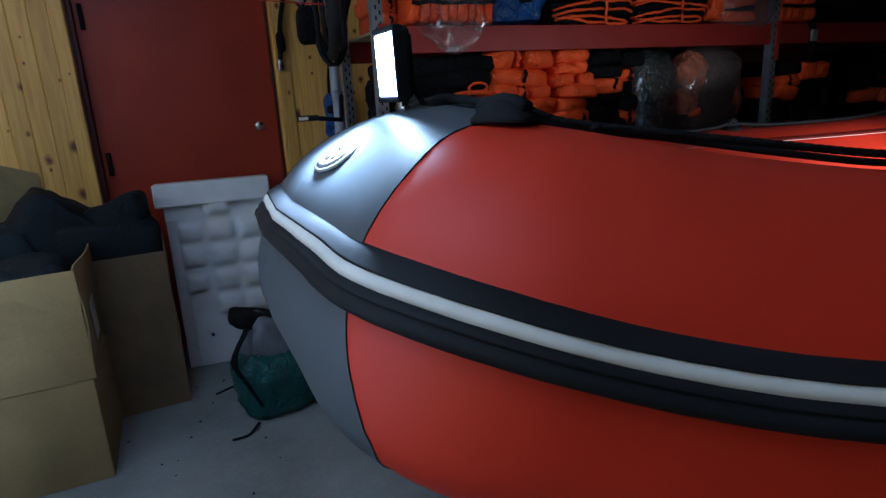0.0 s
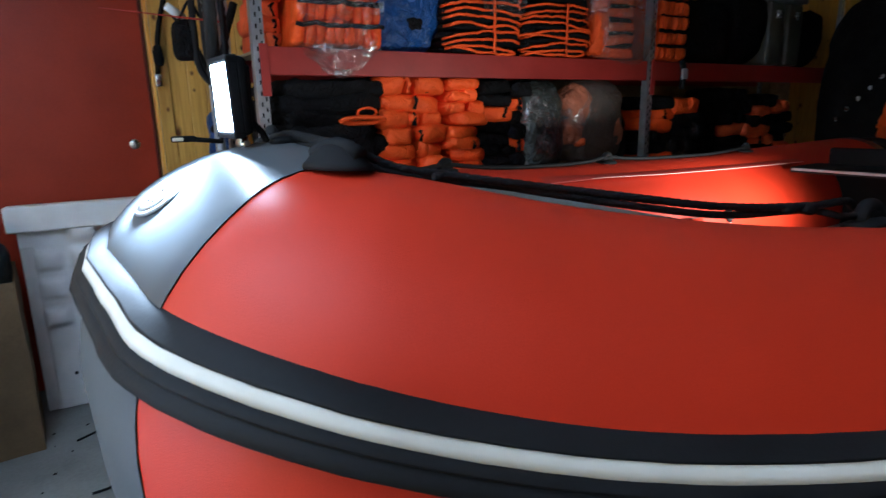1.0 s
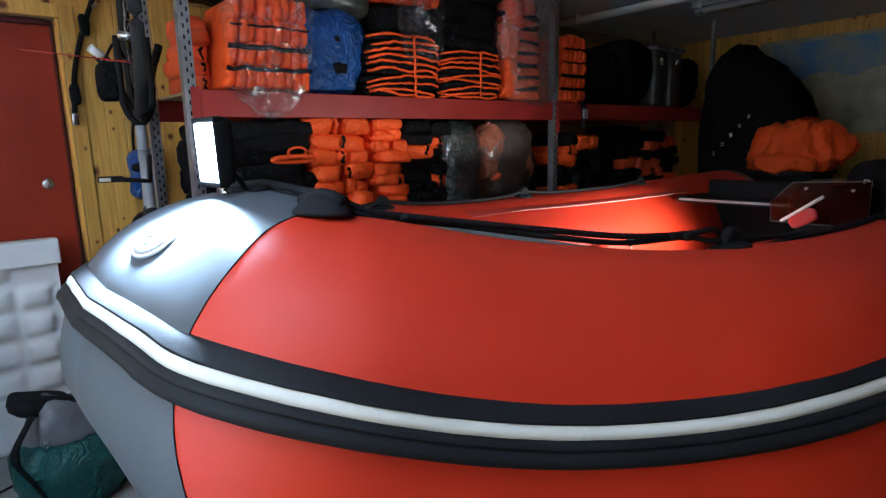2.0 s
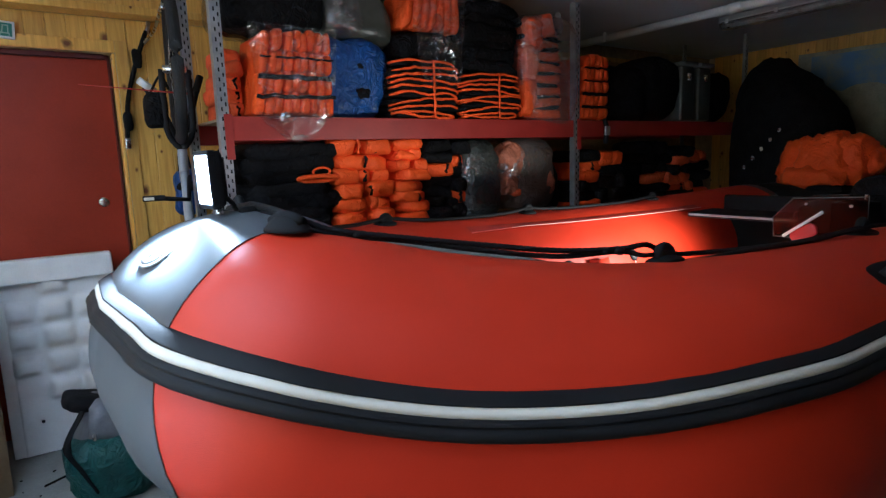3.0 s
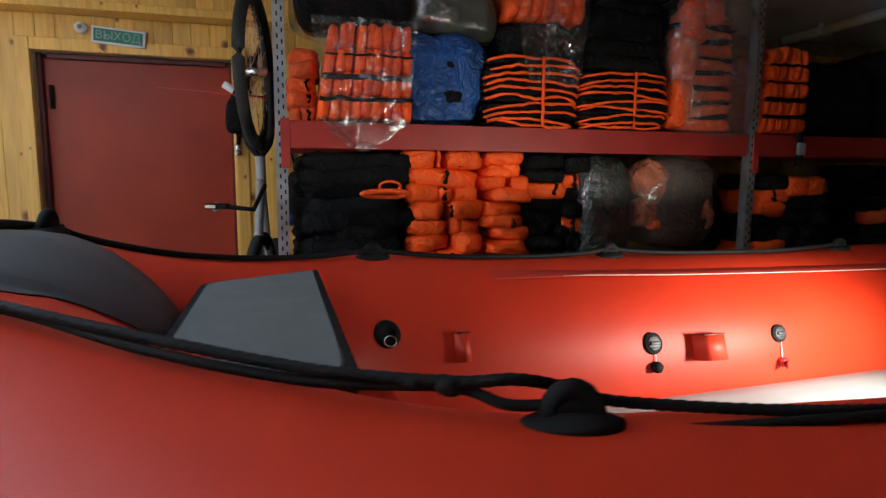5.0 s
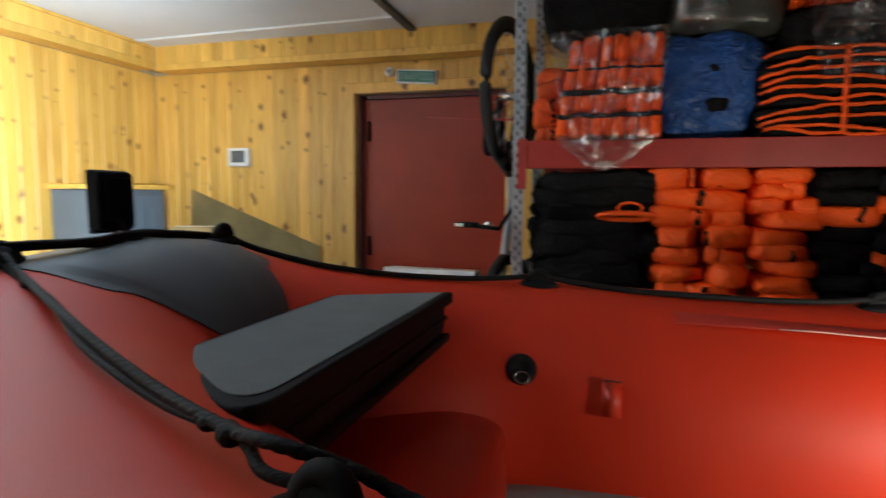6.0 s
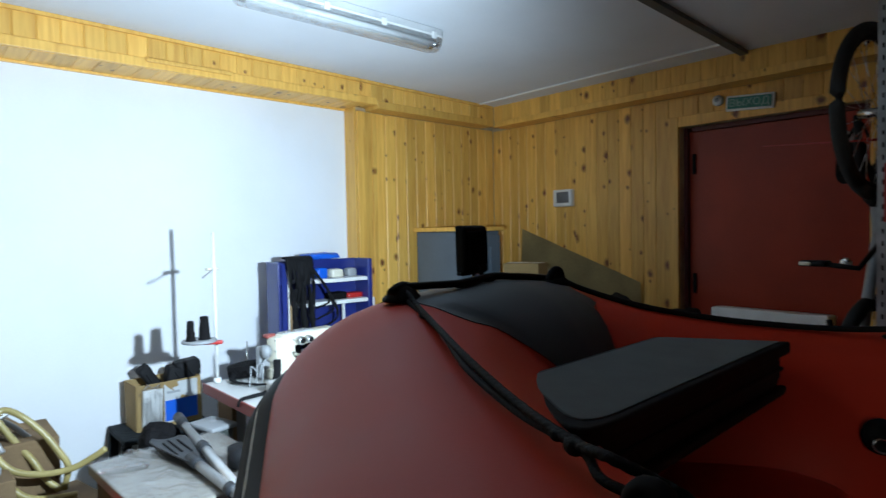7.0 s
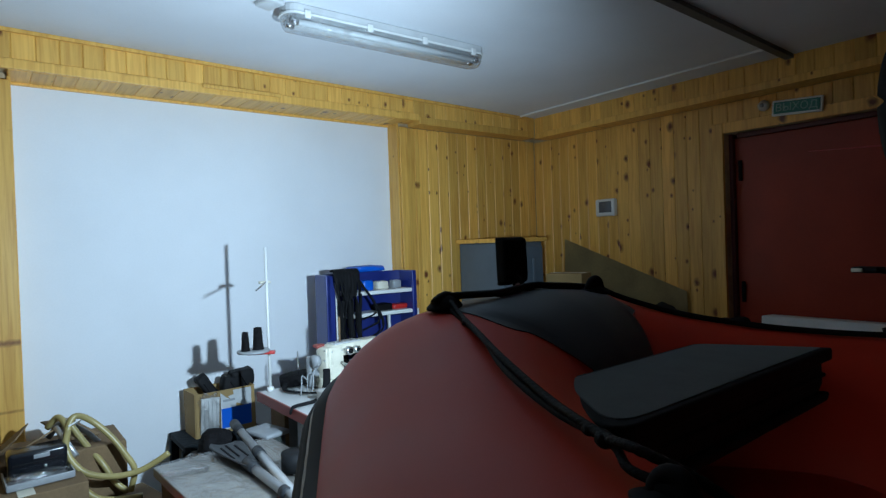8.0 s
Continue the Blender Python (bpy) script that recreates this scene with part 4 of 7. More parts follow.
for spot, ks in ((Vector((0.900, 0.953, 1.337)), 0.6), (Vector((1.311, 0.771, 1.283)), 0.95), (Vector((1.285, 0.781, 1.284)), 0.7)):
    m = Matrix.Translation(spot) @ pose(0, 0, 0, 0, 0, -25) @ Matrix.Scale(ks, 4)
    bm = bmesh.new()
    add_pillow(bm, (0, 0, 0), (0.026, 0.019, 0.017), spot.x * 9, 0.3, 0.8, 10, 7, None)
    bmesh.ops.transform(bm, matrix=m, verts=bm.verts)
    part("knot", bm, ROPE, boat, "knot in the black rope")

# carry handle on the outer side of the near tube
hl = min([1.0 + 0.01 * k for k in range(80)], key=lambda L: abs(tube_point(-1, at_length(L), 57, R).x - 1.862))
m = frame_on(-1, hl, 123, 0.0)
bm = bmesh.new()
add_pillow(bm, (0, 0, 0.001), (0.19, 0.066, 0.010), 1.0, 0.02, 0.75, 32, 8)
bmesh.ops.transform(bm, matrix=m, verts=bm.verts)
handle = part("carry_handle", bm, RUBBER_MATT, boat, "black rubber carry handle")
bm = bmesh.new()
add_sweep(bm, smooth_line([(-0.060, 0, 0.004), (-0.040, 0, 0.022), (0, 0, 0.028), (0.040, 0, 0.022), (0.060, 0, 0.004)], 5), 0.009, 10, 0.7)
bmesh.ops.transform(bm, matrix=m, verts=bm.verts)
part("grip", bm, RUBBER, handle, "grey-black grip")
# fittings on the inner side of the far tube
def disc_fitting(L, ang, r, ring):
    bm = bmesh.new()
    add_lathe(bm, [(r, -0.004), (r, 0.002), (r * 0.9, 0.005), (r * 0.5, 0.006), (r * 0.45, 0.002)], None, 28)
    bmesh.ops.transform(bm, matrix=frame_on(1, L, ang, 0.001), verts=bm.verts)
    p = part("fitting", bm, RUBBER_MATT, boat, "round black fitting")
    bm = bmesh.new()
    if ring:
        a = [(0.0135 * math.cos(t), 0.011 * math.sin(t) - 0.008, 0.009) for t in [2 * math.pi * k / 16 for k in range(17)]]
        add_sweep(bm, a, 0.0014, 8)
        bmesh.ops.transform(bm, matrix=frame_on(1, L, ang - 2, 0.001), verts=bm.verts)
        part("steel_ring", bm, STEEL, p, "bright steel ring")
    else:
        add_lathe(bm, [(r * 0.70, 0.003), (r * 0.70, 0.0065), (r * 0.60, 0.0075), (r * 0.1, 0.0075)], None, 24)
        add_box(bm, (0.0, 0.0, 0.0095), (r * 1.05, r * 0.34, 0.006), 0.002)
        add_box(bm, (0.0, -r * 0.42, 0.0085), (r * 0.8, r * 0.10, 0.003), 0.001)
        bmesh.ops.transform(bm, matrix=frame_on(1, L, ang, 0.001), verts=bm.verts)
        part("valve_cap", bm, BLADE, p, "dark grey valve cap with a grip bar")
    return p


disc_fitting(0.82, 30, 0.030, True)
v1 = disc_fitting(1.53, 18, 0.027, False)
v2 = disc_fitting(1.935, 18, 0.024, False)
for v, L, mat in ((v1, 1.532, RUBBER_MATT), (v2, 1.937, RED_PLASTIC)):
    top, low = tube_point(1, at_length(L), 180 - 17, R + 0.004), tube_point(1, at_length(L), 180 - (6 if v is v1 else 2), R + 0.006)
    part("cord", sweep_bm([top, (top + low) / 2, low], 0.0013, 6), WHITE_PLASTIC, v, "white cord")
    bm = bmesh.new()
    add_pillow(bm, (0, 0, 0), (0.028, 0.026, 0.026), L, 0.3, 0.8, 10, 7)
    if v is v2:
        add_box(bm, (0, 0.014, 0), (0.006, 0.03, 0.02), 0.002, rz=35)
        add_box(bm, (0, -0.014, 0), (0.006, 0.03, 0.02), 0.002, rz=-35)
    bmesh.ops.transform(bm, matrix=Matrix.Translation(low), verts=bm.verts)
    part("plug", bm, mat, v, "plug hanging on a cord")


def cloth_bracket(L, ang, w, h, out):
    """A welded cloth bracket for the bench, open at the top."""
    prof = [(-w / 2, 0.0), (-w / 2 + 0.004, out * 0.75), (-w / 2 + 0.016, out), (w / 2 - 0.016, out), (w / 2 - 0.004, out * 0.7), (w / 2, 0.0)]
    bm = bmesh.new()
    lo = [bm.verts.new((x, -h / 2, z - 0.002)) for x, z in prof]
    hi = [bm.verts.new((x, h / 2, z * 0.85 - 0.002)) for x, z in prof]
    for k in range(len(prof) - 1):
        bm.faces.new((lo[k], lo[k + 1], hi[k + 1], hi[k]))
    bm.faces.new(lo)
    bm.faces.new(hi)
    bmesh.ops.recalc_face_normals(bm, faces=list(bm.faces))
    bmesh.ops.transform(bm, matrix=frame_on(1, L, ang, 0.0), verts=bm.verts)
    p = part("bench_bracket", bm, PVC_RED, boat, "red cloth bracket")
    bm = bmesh.new()
    add_box(bm, (0, h / 2 + 0.001, out * 0.40), (w * 0.86, 0.004, out * 0.72), 0.002)
    bmesh.ops.transform(bm, matrix=frame_on(1, L, ang, 0.0), verts=bm.verts)
    part("pocket", bm, DOOR_FRAME, p, "dark open top of the bracket")
    return p


cloth_bracket(1.035, 22, 0.036, 0.062, 0.022)
cloth_bracket(1.695, 14, 0.078, 0.062, 0.050)
# cloth flap along the far tube
fl = [(L, 58.5 - 3.5 * min(1.0, (L - 1.16) / 0.5) - 4.0 * max(0.0, L - 1.66)) for L in [1.16 + 0.06 * k for k in range(25)]]
bm = bmesh.new()
rows = []
for i, (L, g) in enumerate(fl):
    f = at_length(L)
    h = 0.014 * min(1.0, i / 4)
    rows.append([bm.verts.new(tube_point(1, f, 180 - g - dg, R + q)) for dg, q in ((8.0, 0.0006), (4.0, h * 0.55 + 0.001), (0.4, h + 0.001), (-0.2, h), (1.5, h * 0.5), (6.5, 0.0004))])
for a, b in zip(rows, rows[1:]):
    for k in range(5):
        bm.faces.new((a[k], a[k + 1], b[k + 1], b[k]))
bmesh.ops.recalc_face_normals(bm, faces=list(bm.faces))
flap = part("cloth_flap", bm, PVC_RED_DARK, boat, "red cloth flap")
edge = [tube_point(1, at_length(L), 180 - g, R + 0.0005 + 0.0145 * min(1.0, i / 4)) for i, (L, g) in enumerate(fl) if i > 2]
part("flap_edge", sweep_bm(edge, 0.0016, 6), PINK_EDGE, flap, "pale cut edge of the cloth")
# small patch near the stern
bm = bmesh.new()
add_box(bm, (0, 0, 0.001), (0.045, 0.075, 0.004), 0.0015)
bmesh.ops.transform(bm, matrix=frame_on(1, 2.88, 20, 0.001), verts=bm.verts)
part("patch", bm, PVC_RED, boat, "small red cloth patch")
# inflatable cushion under the bow step
part("bow_cushion", pillow_bm(bw(0.405, 0.0, 0.985), (0.45, 0.46, 0.15), 2.0, 0.03, 0.28, 44, 14), PVC_RED, boat, "rounded red bow cushion")
# bench and instrument box near the stern
bench = part("bench", box_bm(bw(2.27, 0, 1.158), (0.22, 0.72, 0.022), 0.005, rz=1.7), RUBBER_MATT, boat, "black bench board")
part("bench_edge", box_bm(bw(2.154, 0, 1.160), (0.010, 0.70, 0.010), 0.003, rz=1.7), GREY_PLASTIC, bench, "grey front edge")
# emblem plate on the bow
m = frame_on(-1, 0.018, 127, 0.0015) @ Matrix.Scale(0.82, 4)
bm = bmesh.new()
add_lathe(bm, [(0.062, -0.001), (0.062, 0.0012), (0.055, 0.002), (0.052, 0.0012)], Matrix.Diagonal((1.15, 0.72, 1, 1)), 40)
for v in bm.verts:
    v.co.z += 0.0008 - v.co.y ** 2 / 0.53 - v.co.x ** 2 / 0.95
bmesh.ops.transform(bm, matrix=m, verts=bm.verts)
emb = part("emblem", bm, GREY_PLASTIC, boat, "oval pale emblem plate with a grey rim")
bm = bmesh.new()
add_lathe(bm, [(0.050, 0.001), (0.050, 0.0026), (0.04, 0.0027)], Matrix.Diagonal((1.15, 0.72, 1, 1)), 40)
for v in bm.verts:
    v.co.z += 0.0008 - v.co.y ** 2 / 0.53 - v.co.x ** 2 / 0.95
bmesh.ops.transform(bm, matrix=m, verts=bm.verts)
part("emblem_field", bm, EMBLEM_PALE, emb, "pale field")
bm = bmesh.new()
for x, y, sx, sy, r in ((-0.012, 0.002, 0.052, 0.007, 35), (0.012, 0.002, 0.052, 0.007, -35), (0, 0.012, 0.05, 0.006, 0), (0.0, -0.012, 0.03, 0.006, 0)):
    add_box(bm, (x, y, 0.0032), (sx, sy, 0.002), 0.0008, rz=r)
for v in bm.verts:
    v.co.z += 0.0008 - v.co.y ** 2 / 0.53 - v.co.x ** 2 / 0.95
bmesh.ops.transform(bm, matrix=m, verts=bm.verts)
part("emblem_mark", bm, GREY_PLASTIC, emb, "plain dark grey mark")

# trestles that carry the boat
for s in (0.75, 2.4):
    t = thing("boat_trestle", "plain timber trestle under the boat's hull", "trestle", group="boat trestles")
    part("crossbar", box_bm(bw(s, 0, 0.615 + 0.02 * (s < 1)), (0.07, 0.9, 0.06), 0.004, rz=1.7), BOARD, t, smooth=False)
    for w in (-0.38, 0.38):
        part("leg", box_bm(bw(s, w, 0.295), (0.06, 0.06, 0.59), 0.004, rz=1.7), BOARD, t, smooth=False)

# ---- work light on the bow ----
LX, LY, LZ = 0.752, 1.222, 1.428
lamp = thing("led_work_light", "square black LED work light, switched on, on the bow", "work light", m=pose(LX, LY, LZ, 0, -1.5, 5))
bm = bmesh.new()
add_box(bm, (0.0, 0, 0.001), (0.020, 0.078, 0.098), 0.0085, 4)
lamp_body = part("lamp_body", bm, RUBBER_MATT, lamp, smooth=False)
for k in range(7):
    part("cooling_fin", box_bm((0.011, -0.027 + 0.009 * k, 0.004), (0.008, 0.004, 0.070), 0.0012, 1), RUBBER_MATT, lamp_body, smooth=False)
bm = bmesh.new()
for y, z, sy, sz in ((0, 0.047, 0.078, 0.009), (0, -0.047, 0.078, 0.009), (0.0355, 0, 0.007, 0.088), (-0.0355, 0, 0.007, 0.088)):
    add_box(bm, (-0.0095, y, z), (0.016, sy, sz), 0.003)
part("bezel", bm, RUBBER_MATT, lamp, smooth=False)
lens = part("lens", box_bm((-0.0120, 0, 0), (0.008, 0.066, 0.086), 0.003, 3), LENS, lamp, "bright white lens", smooth=False)
bm = bmesh.new()
add_box(bm, (0.004, 0, -0.056), (0.012, 0.020, 0.016), 0.003)
add_lathe(bm, [(0.004, -0.086), (0.009, -0.082), (0.012, -0.074), (0.009, -0.066), (0.005, -0.062)], pose(0.004, 0, 0), 16)
add_cyl(bm, (0.004, -0.016, -0.060), (0.004, 0.016, -0.060), 0.005, seg=12)
part("bracket", bm, STEEL, lamp, "steel bracket with bolt")
bm = bmesh.new()
add_lathe(bm, [(0.042, -0.103), (0.042, -0.098), (0.030, -0.094), (0.018, -0.083), (0.016, -0.072)], pose(0.008, 0, 0), 24)
part("mount", bm, GREY_PLASTIC, lamp, "grey mounting foot")
part("cable", sweep_bm(smooth_line([(0.012, -0.01, -0.028), (0.026, -0.012, -0.044), (0.034, -0.016, -0.060), (0.052, -0.030, -0.066), (0.060, -0.07, -0.064), (0.062, -0.13, -0.062)], 6), 0.0045, 8), RUBBER_MATT, lamp)
part("cable_plug", pillow_bm((0.050, -0.032, -0.064), (0.044, 0.026, 0.024), 2.0, 0.15, 0.6, 18, 10), RUBBER_MATT, lamp, "black cable plug")

beam = bpy.data.lights.new("bow_beam", "SPOT")
beam.energy, beam.color = LED_WATTS, (0.72, 0.88, 1.0)
beam.spot_size, beam.spot_blend, beam.shadow_soft_size = radians(160), 1.0, 0.022
ob = new("bow_beam", beam)
ob.matrix_basis = look((LX - 0.034, LY - 0.005, LZ + 0.002), (LX - 2.4, LY - 0.28, LZ + 0.24))

# work light inside the boat, aimed at the deck
deck_lamp = bpy.data.lights.new("deck_light", "SPOT")
deck_lamp.energy, deck_lamp.color = DECK_WATTS, (1.0, 0.97, 0.80)
deck_lamp.spot_size, deck_lamp.spot_blend, deck_lamp.shadow_soft_size = radians(135), 0.8, 0.05
ob = new("deck_light", deck_lamp)
ob.matrix_basis = look((2.57, 1.12, 1.12), (2.42, 1.55, 0.94))

# bow pad
def pad_outline(d):
    """Plan of the step with rounded corners, grown by d on all sides."""
    pts = [Vector(p) for p in ((0.297, -0.222), (0.303, 0.187), (0.487, 0.283), (0.474, -0.361))]
    side = [(pts[(k + 1) % 4] - pts[k]).normalized() for k in range(4)]
    grown = []
    for k in range(4):
        a, b = side[k - 1], side[k]
        n = (Vector((-a.y, a.x)) + Vector((-b.y, b.x))).normalized()
        grown.append(pts[k] + n * (d / n.dot(Vector((-b.y, b.x)))))
    out = []
    for k in range(4):
        r = (0.004, 0.016, 0.006, 0.075)[k]
        p0, p, p1 = grown[k] - side[k - 1] * r, grown[k], grown[k] + side[k] * r
        out += [(1 - t) ** 2 * p0 + 2 * t * (1 - t) * p + t * t * p1 for t in (0, 0.17, 0.33, 0.5, 0.67, 0.83, 1)]
    return out


def prism_bm(outline, z0, z1, bevel):
    bm = bmesh.new()
    lo = [bm.verts.new(bw(p[0], p[1], z0)) for p in outline]
    hi = [bm.verts.new(bw(p[0], p[1], z1)) for p in outline]
    n = len(outline)
    for k in range(n):
        bm.faces.new((lo[k], lo[(k + 1) % n], hi[(k + 1) % n], hi[k]))
    bm.faces.new(list(reversed(lo)))
    bm.faces.new(hi)
    bmesh.ops.recalc_face_normals(bm, faces=list(bm.faces))
    if bevel:
        bmesh.ops.bevel(bm, geom=[e for e in bm.edges if abs(e.verts[0].co.z - e.verts[1].co.z) < 1e-4], offset=bevel, segments=3, profile=0.5, affect="EDGES")
    return bm


pad = thing("bow_step", "black bow step with grey foam top between the tubes", "boat step")
part("box", prism_bm(pad_outline(0.000), 1.176, 1.236, 0.006), RUBBER_MATT, pad, "black plastic box", smooth=False)
part("groove_rim", prism_bm(pad_outline(0.004), 1.204, 1.212, 0.003), RUBBER_MATT, pad, smooth=False)
part("rim", prism_bm(pad_outline(0.011), 1.234, 1.2565, 0.004), RUBBER_MATT, pad, smooth=False)
part("tray", prism_bm(pad_outline(0.014), 1.166, 1.182, 0.006), RUBBER_MATT, pad, "black tray under the box", smooth=False)
part("foam_top", prism_bm(pad_outline(-0.001), 1.247, 1.2585, 0.0015), PAD_GREY, pad, "grey foam top", smooth=False)

# ---- rack ----
RY0, RY1 = 2.69, 3.24
SHELVES = [0.16, 1.06, 1.655]
rack = thing("storage_rack", "tall storage rack of galvanised posts with red beams", "rack")


SLOT = mesh_of("slot", box_bm((0, 0, 0), (0.006, 0.0016, 0.016)), RUBBER_MATT)


def post(x, y, flip):
    bm = bmesh.new()
    a = 0.042 * flip
    add_box(bm, (x + a / 2, y + 0.001, 1.18), (0.042, 0.0025, 2.36))
    add_box(bm, (x, y + 0.021, 1.18), (0.0025, 0.042, 2.36))
    p = part("post", bm, GALV, rack, "perforated galvanised post", smooth=False)
    for k in range(58):
        z = 0.04 + 0.04 * k
        for q, dz in ((0.35, 0), (0.75, 0.02)):
            piece("slot", SLOT, p, pose(x + a * q, y - 0.0008, z + dz))


for x, f in ((1.165, 1), (3.335, 1), (5.4, -1)):
    post(x, RY0, f)
    post(x, RY1, f)
for z in SHELVES:
    for x0, x1 in ((1.215, 3.325), (3.385, 5.36)):
        for y in (RY0, RY1 + 0.02):
            part("beam", box_bm(((x0 + x1) / 2, y + 0.012, z - 0.055), (x1 - x0, 0.024, 0.104), 0.004), BEAM_RED, rack, "red enamelled beam", smooth=False)
        part("shelf_board", box_bm(((x0 + x1) / 2, (RY0 + RY1) / 2 + 0.02, z - 0.006), (x1 - x0, RY1 - RY0 - 0.03, 0.012), 0.001), BOARD, rack, smooth=False)
    for x in (1.2, 3.37, 5.37):
        part("beam_hook", box_bm((x, RY0 - 0.004, z - 0.09), (0.034, 0.006, 0.19), 0.002), BEAM_RED, rack, smooth=False)

# ---- goods on the rack ----
def film_sheet(name, parent, x0, x1, z0, z1, y, seed, mat=None, sag=0.02):
    """A hanging sheet of wrinkled film."""
    def f(u, v):
        p = Vector((x0 + (x1 - x0) * u, 0, z0 + (z1 - z0) * v))
        wob = noise.noise(Vector((p.x * 9, p.z * 7, seed))) * sag + noise.noise(Vector((p.x * 26, p.z * 17, seed + 4))) * sag * 0.6
        edge = 0.03 * noise.noise(Vector((u * 5, seed, 2))) * (1 - v)
        pin = 0.35 * (0.5 - u) * (x1 - x0) * (1 - v) ** 2
        return Vector((p.x + pin, y + wob - 0.01, p.z + edge))
    return part(name, grid_bm(26, 22, f), mat or CLEAR_FILM, parent, "clear wrinkled plastic bag")


def upright_pack(name, label, x0, x1, y0, y1, z0, z1, n, rows, seed, bag=True, group=""):
    """Life jackets packed on edge: upright padded ribs in rows, crossed by black straps, in a clear bag."""
    rng = random.Random(seed)
    t = thing(name, label, "life jackets", group)
    w, h = (x1 - x0) / n, (z1 - z0) / rows
    for i in range(n):
        bm = bmesh.new()
        tilt = rng.uniform(-0.004, 0.004)
        for j in range(rows):
            c = (x0 + (i + 0.5) * w + tilt * j, y0 + 0.05 + rng.uniform(-0.006, 0.006), z0 + (j + 0.5) * h + rng.uniform(-0.004, 0.004) + 0.012 * math.sin(3.1 * (i + 0.5) / n))
            add_pillow(bm, c, (w * 1.16, 0.10, h * 1.04), rng.uniform(0, 50), 0.22, 0.62, 12, 8)
        add_box(bm, (x0 + (i + 0.5) * w, (y0 + y1) / 2 + 0.03, (z0 + z1) / 2), (w * 0.96, y1 - y0 - 0.06, (z1 - z0) * 0.96), 0.012, 2)
        for v in bm.verts:
            v.co.x = x1 - 0.02 - (x1 - 0.02 - v.co.x) * (1 - 0.16 * (v.co.z - z0) / (z1 - z0))
        part("folded_jacket", bm, ORANGE, t)
    for j in range(1, rows):
        zz = z0 + j * h * (0.92 if rows == 4 else 1.0)
        pts = [(x0 - 0.004 + (x1 - x0 + 0.008) * q / 14, y0 - 0.004 + 0.008 * noise.noise(Vector((q * 0.8, j, seed))), zz + 0.010 * noise.noise(Vector((q * 0.5, j * 3, seed)))) for q in range(15)]
        bm = bmesh.new()
        add_sweep(bm, pts, (0.0085, 0.0105, 0.0045, 0.006)[(j - 1) % 4], 8)
        for v in bm.verts:
            v.co.x = x1 - 0.02 - (x1 - 0.02 - v.co.x) * (1 - 0.16 * (v.co.z - z0) / (z1 - z0))
        bmesh.ops.scale(bm, vec=(1, 0.45, 1), space=Matrix.Translation((0, -y0, 0)), verts=bm.verts)
        part("strap", bm, WEBBING, t, "black webbing strap")
    if bag:
        film_sheet("bag", t, x0 - 0.015, x1 + 0.015, z0 - 0.02, z1 + 0.02, y0 - 0.012, seed)
    return t


def flat_stack(name, label, x0, x1, y0, y1, z0, z1, n, seed, edge=ORANGE, core=BLACK_CLOTH, bulge=0.02, cross=True):
    """Jackets laid flat on one another: wavy orange rims round a dark middle."""
    rng = random.Random(seed)
    t = thing(name, label, "life jackets", "stacked life jackets")
    h = (z1 - z0) / n
    for k in range(n):
        zc = z0 + (k + 0.5) * h
        b = bulge * math.sin(math.pi * (k + 0.5) / n)
        cx, sx = (x0 + x1) / 2 + rng.uniform(-0.008, 0.008), (x1 - x0) + 2 * b + rng.uniform(-0.03, 0.01)
        tip = pose(0, 0, 0, 0, rng.uniform(-1.5, 1.5), 0)
        bm = pillow_bm((cx, (y0 + y1) / 2 - b * 0.5 + 0.012, zc), (sx, y1 - y0, h * 0.8), rng.uniform(0, 60), 0.10, 0.3, 40, 11, tip)
        j = part("folded_jacket", crumple(bm, h * 0.10, 18, seed + k), core, t, "dark folded cloth")
        for s in ((1,) if k else (-1, 1)):
            pts, rad = [], []
            lean = rng.uniform(-0.014, 0.014)
            for q in range(30):
                u = q / 29
                x = cx + sx * (u - 0.5) * 0.99
                y = y0 - b * 0.5 - 0.003 + 0.06 * (abs(2 * u - 1) ** 9) + 0.008 * noise.noise(Vector((u * 5, k * 3.0 + s, seed)))
                z = zc + s * h * 0.36 + lean * (2 * u - 1) + 0.013 * noise.noise(Vector((u * 3.2, k * 2.0 + s, seed))) + 0.005 * noise.noise(Vector((u * 13, k + s, seed))) - 0.018 * (abs(2 * u - 1) ** 4) * s
                pts.append((x, y, z))
                rad.append(h * (0.20 + 0.10 * noise.noise(Vector((u * 7, k * 5.0 + s, seed + 9)))))
            part("padded_rim", sweep_bm(pts, rad, 8, 1.0), edge, j, "orange padded rim")
    if cross:
        part("strap", sweep_bm([((x0 + x1) / 2 + 0.02 + 0.02 * noise.noise(Vector((q, seed, 0))), y0 - 0.010 - bulge * 0.5 + 0.01 * noise.noise(Vector((q * 1.7, seed, 4))), z0 + (z1 - z0) * q / 8) for q in range(9)], 0.0075, 8, 0.5), edge, t, "orange strap")
    return t


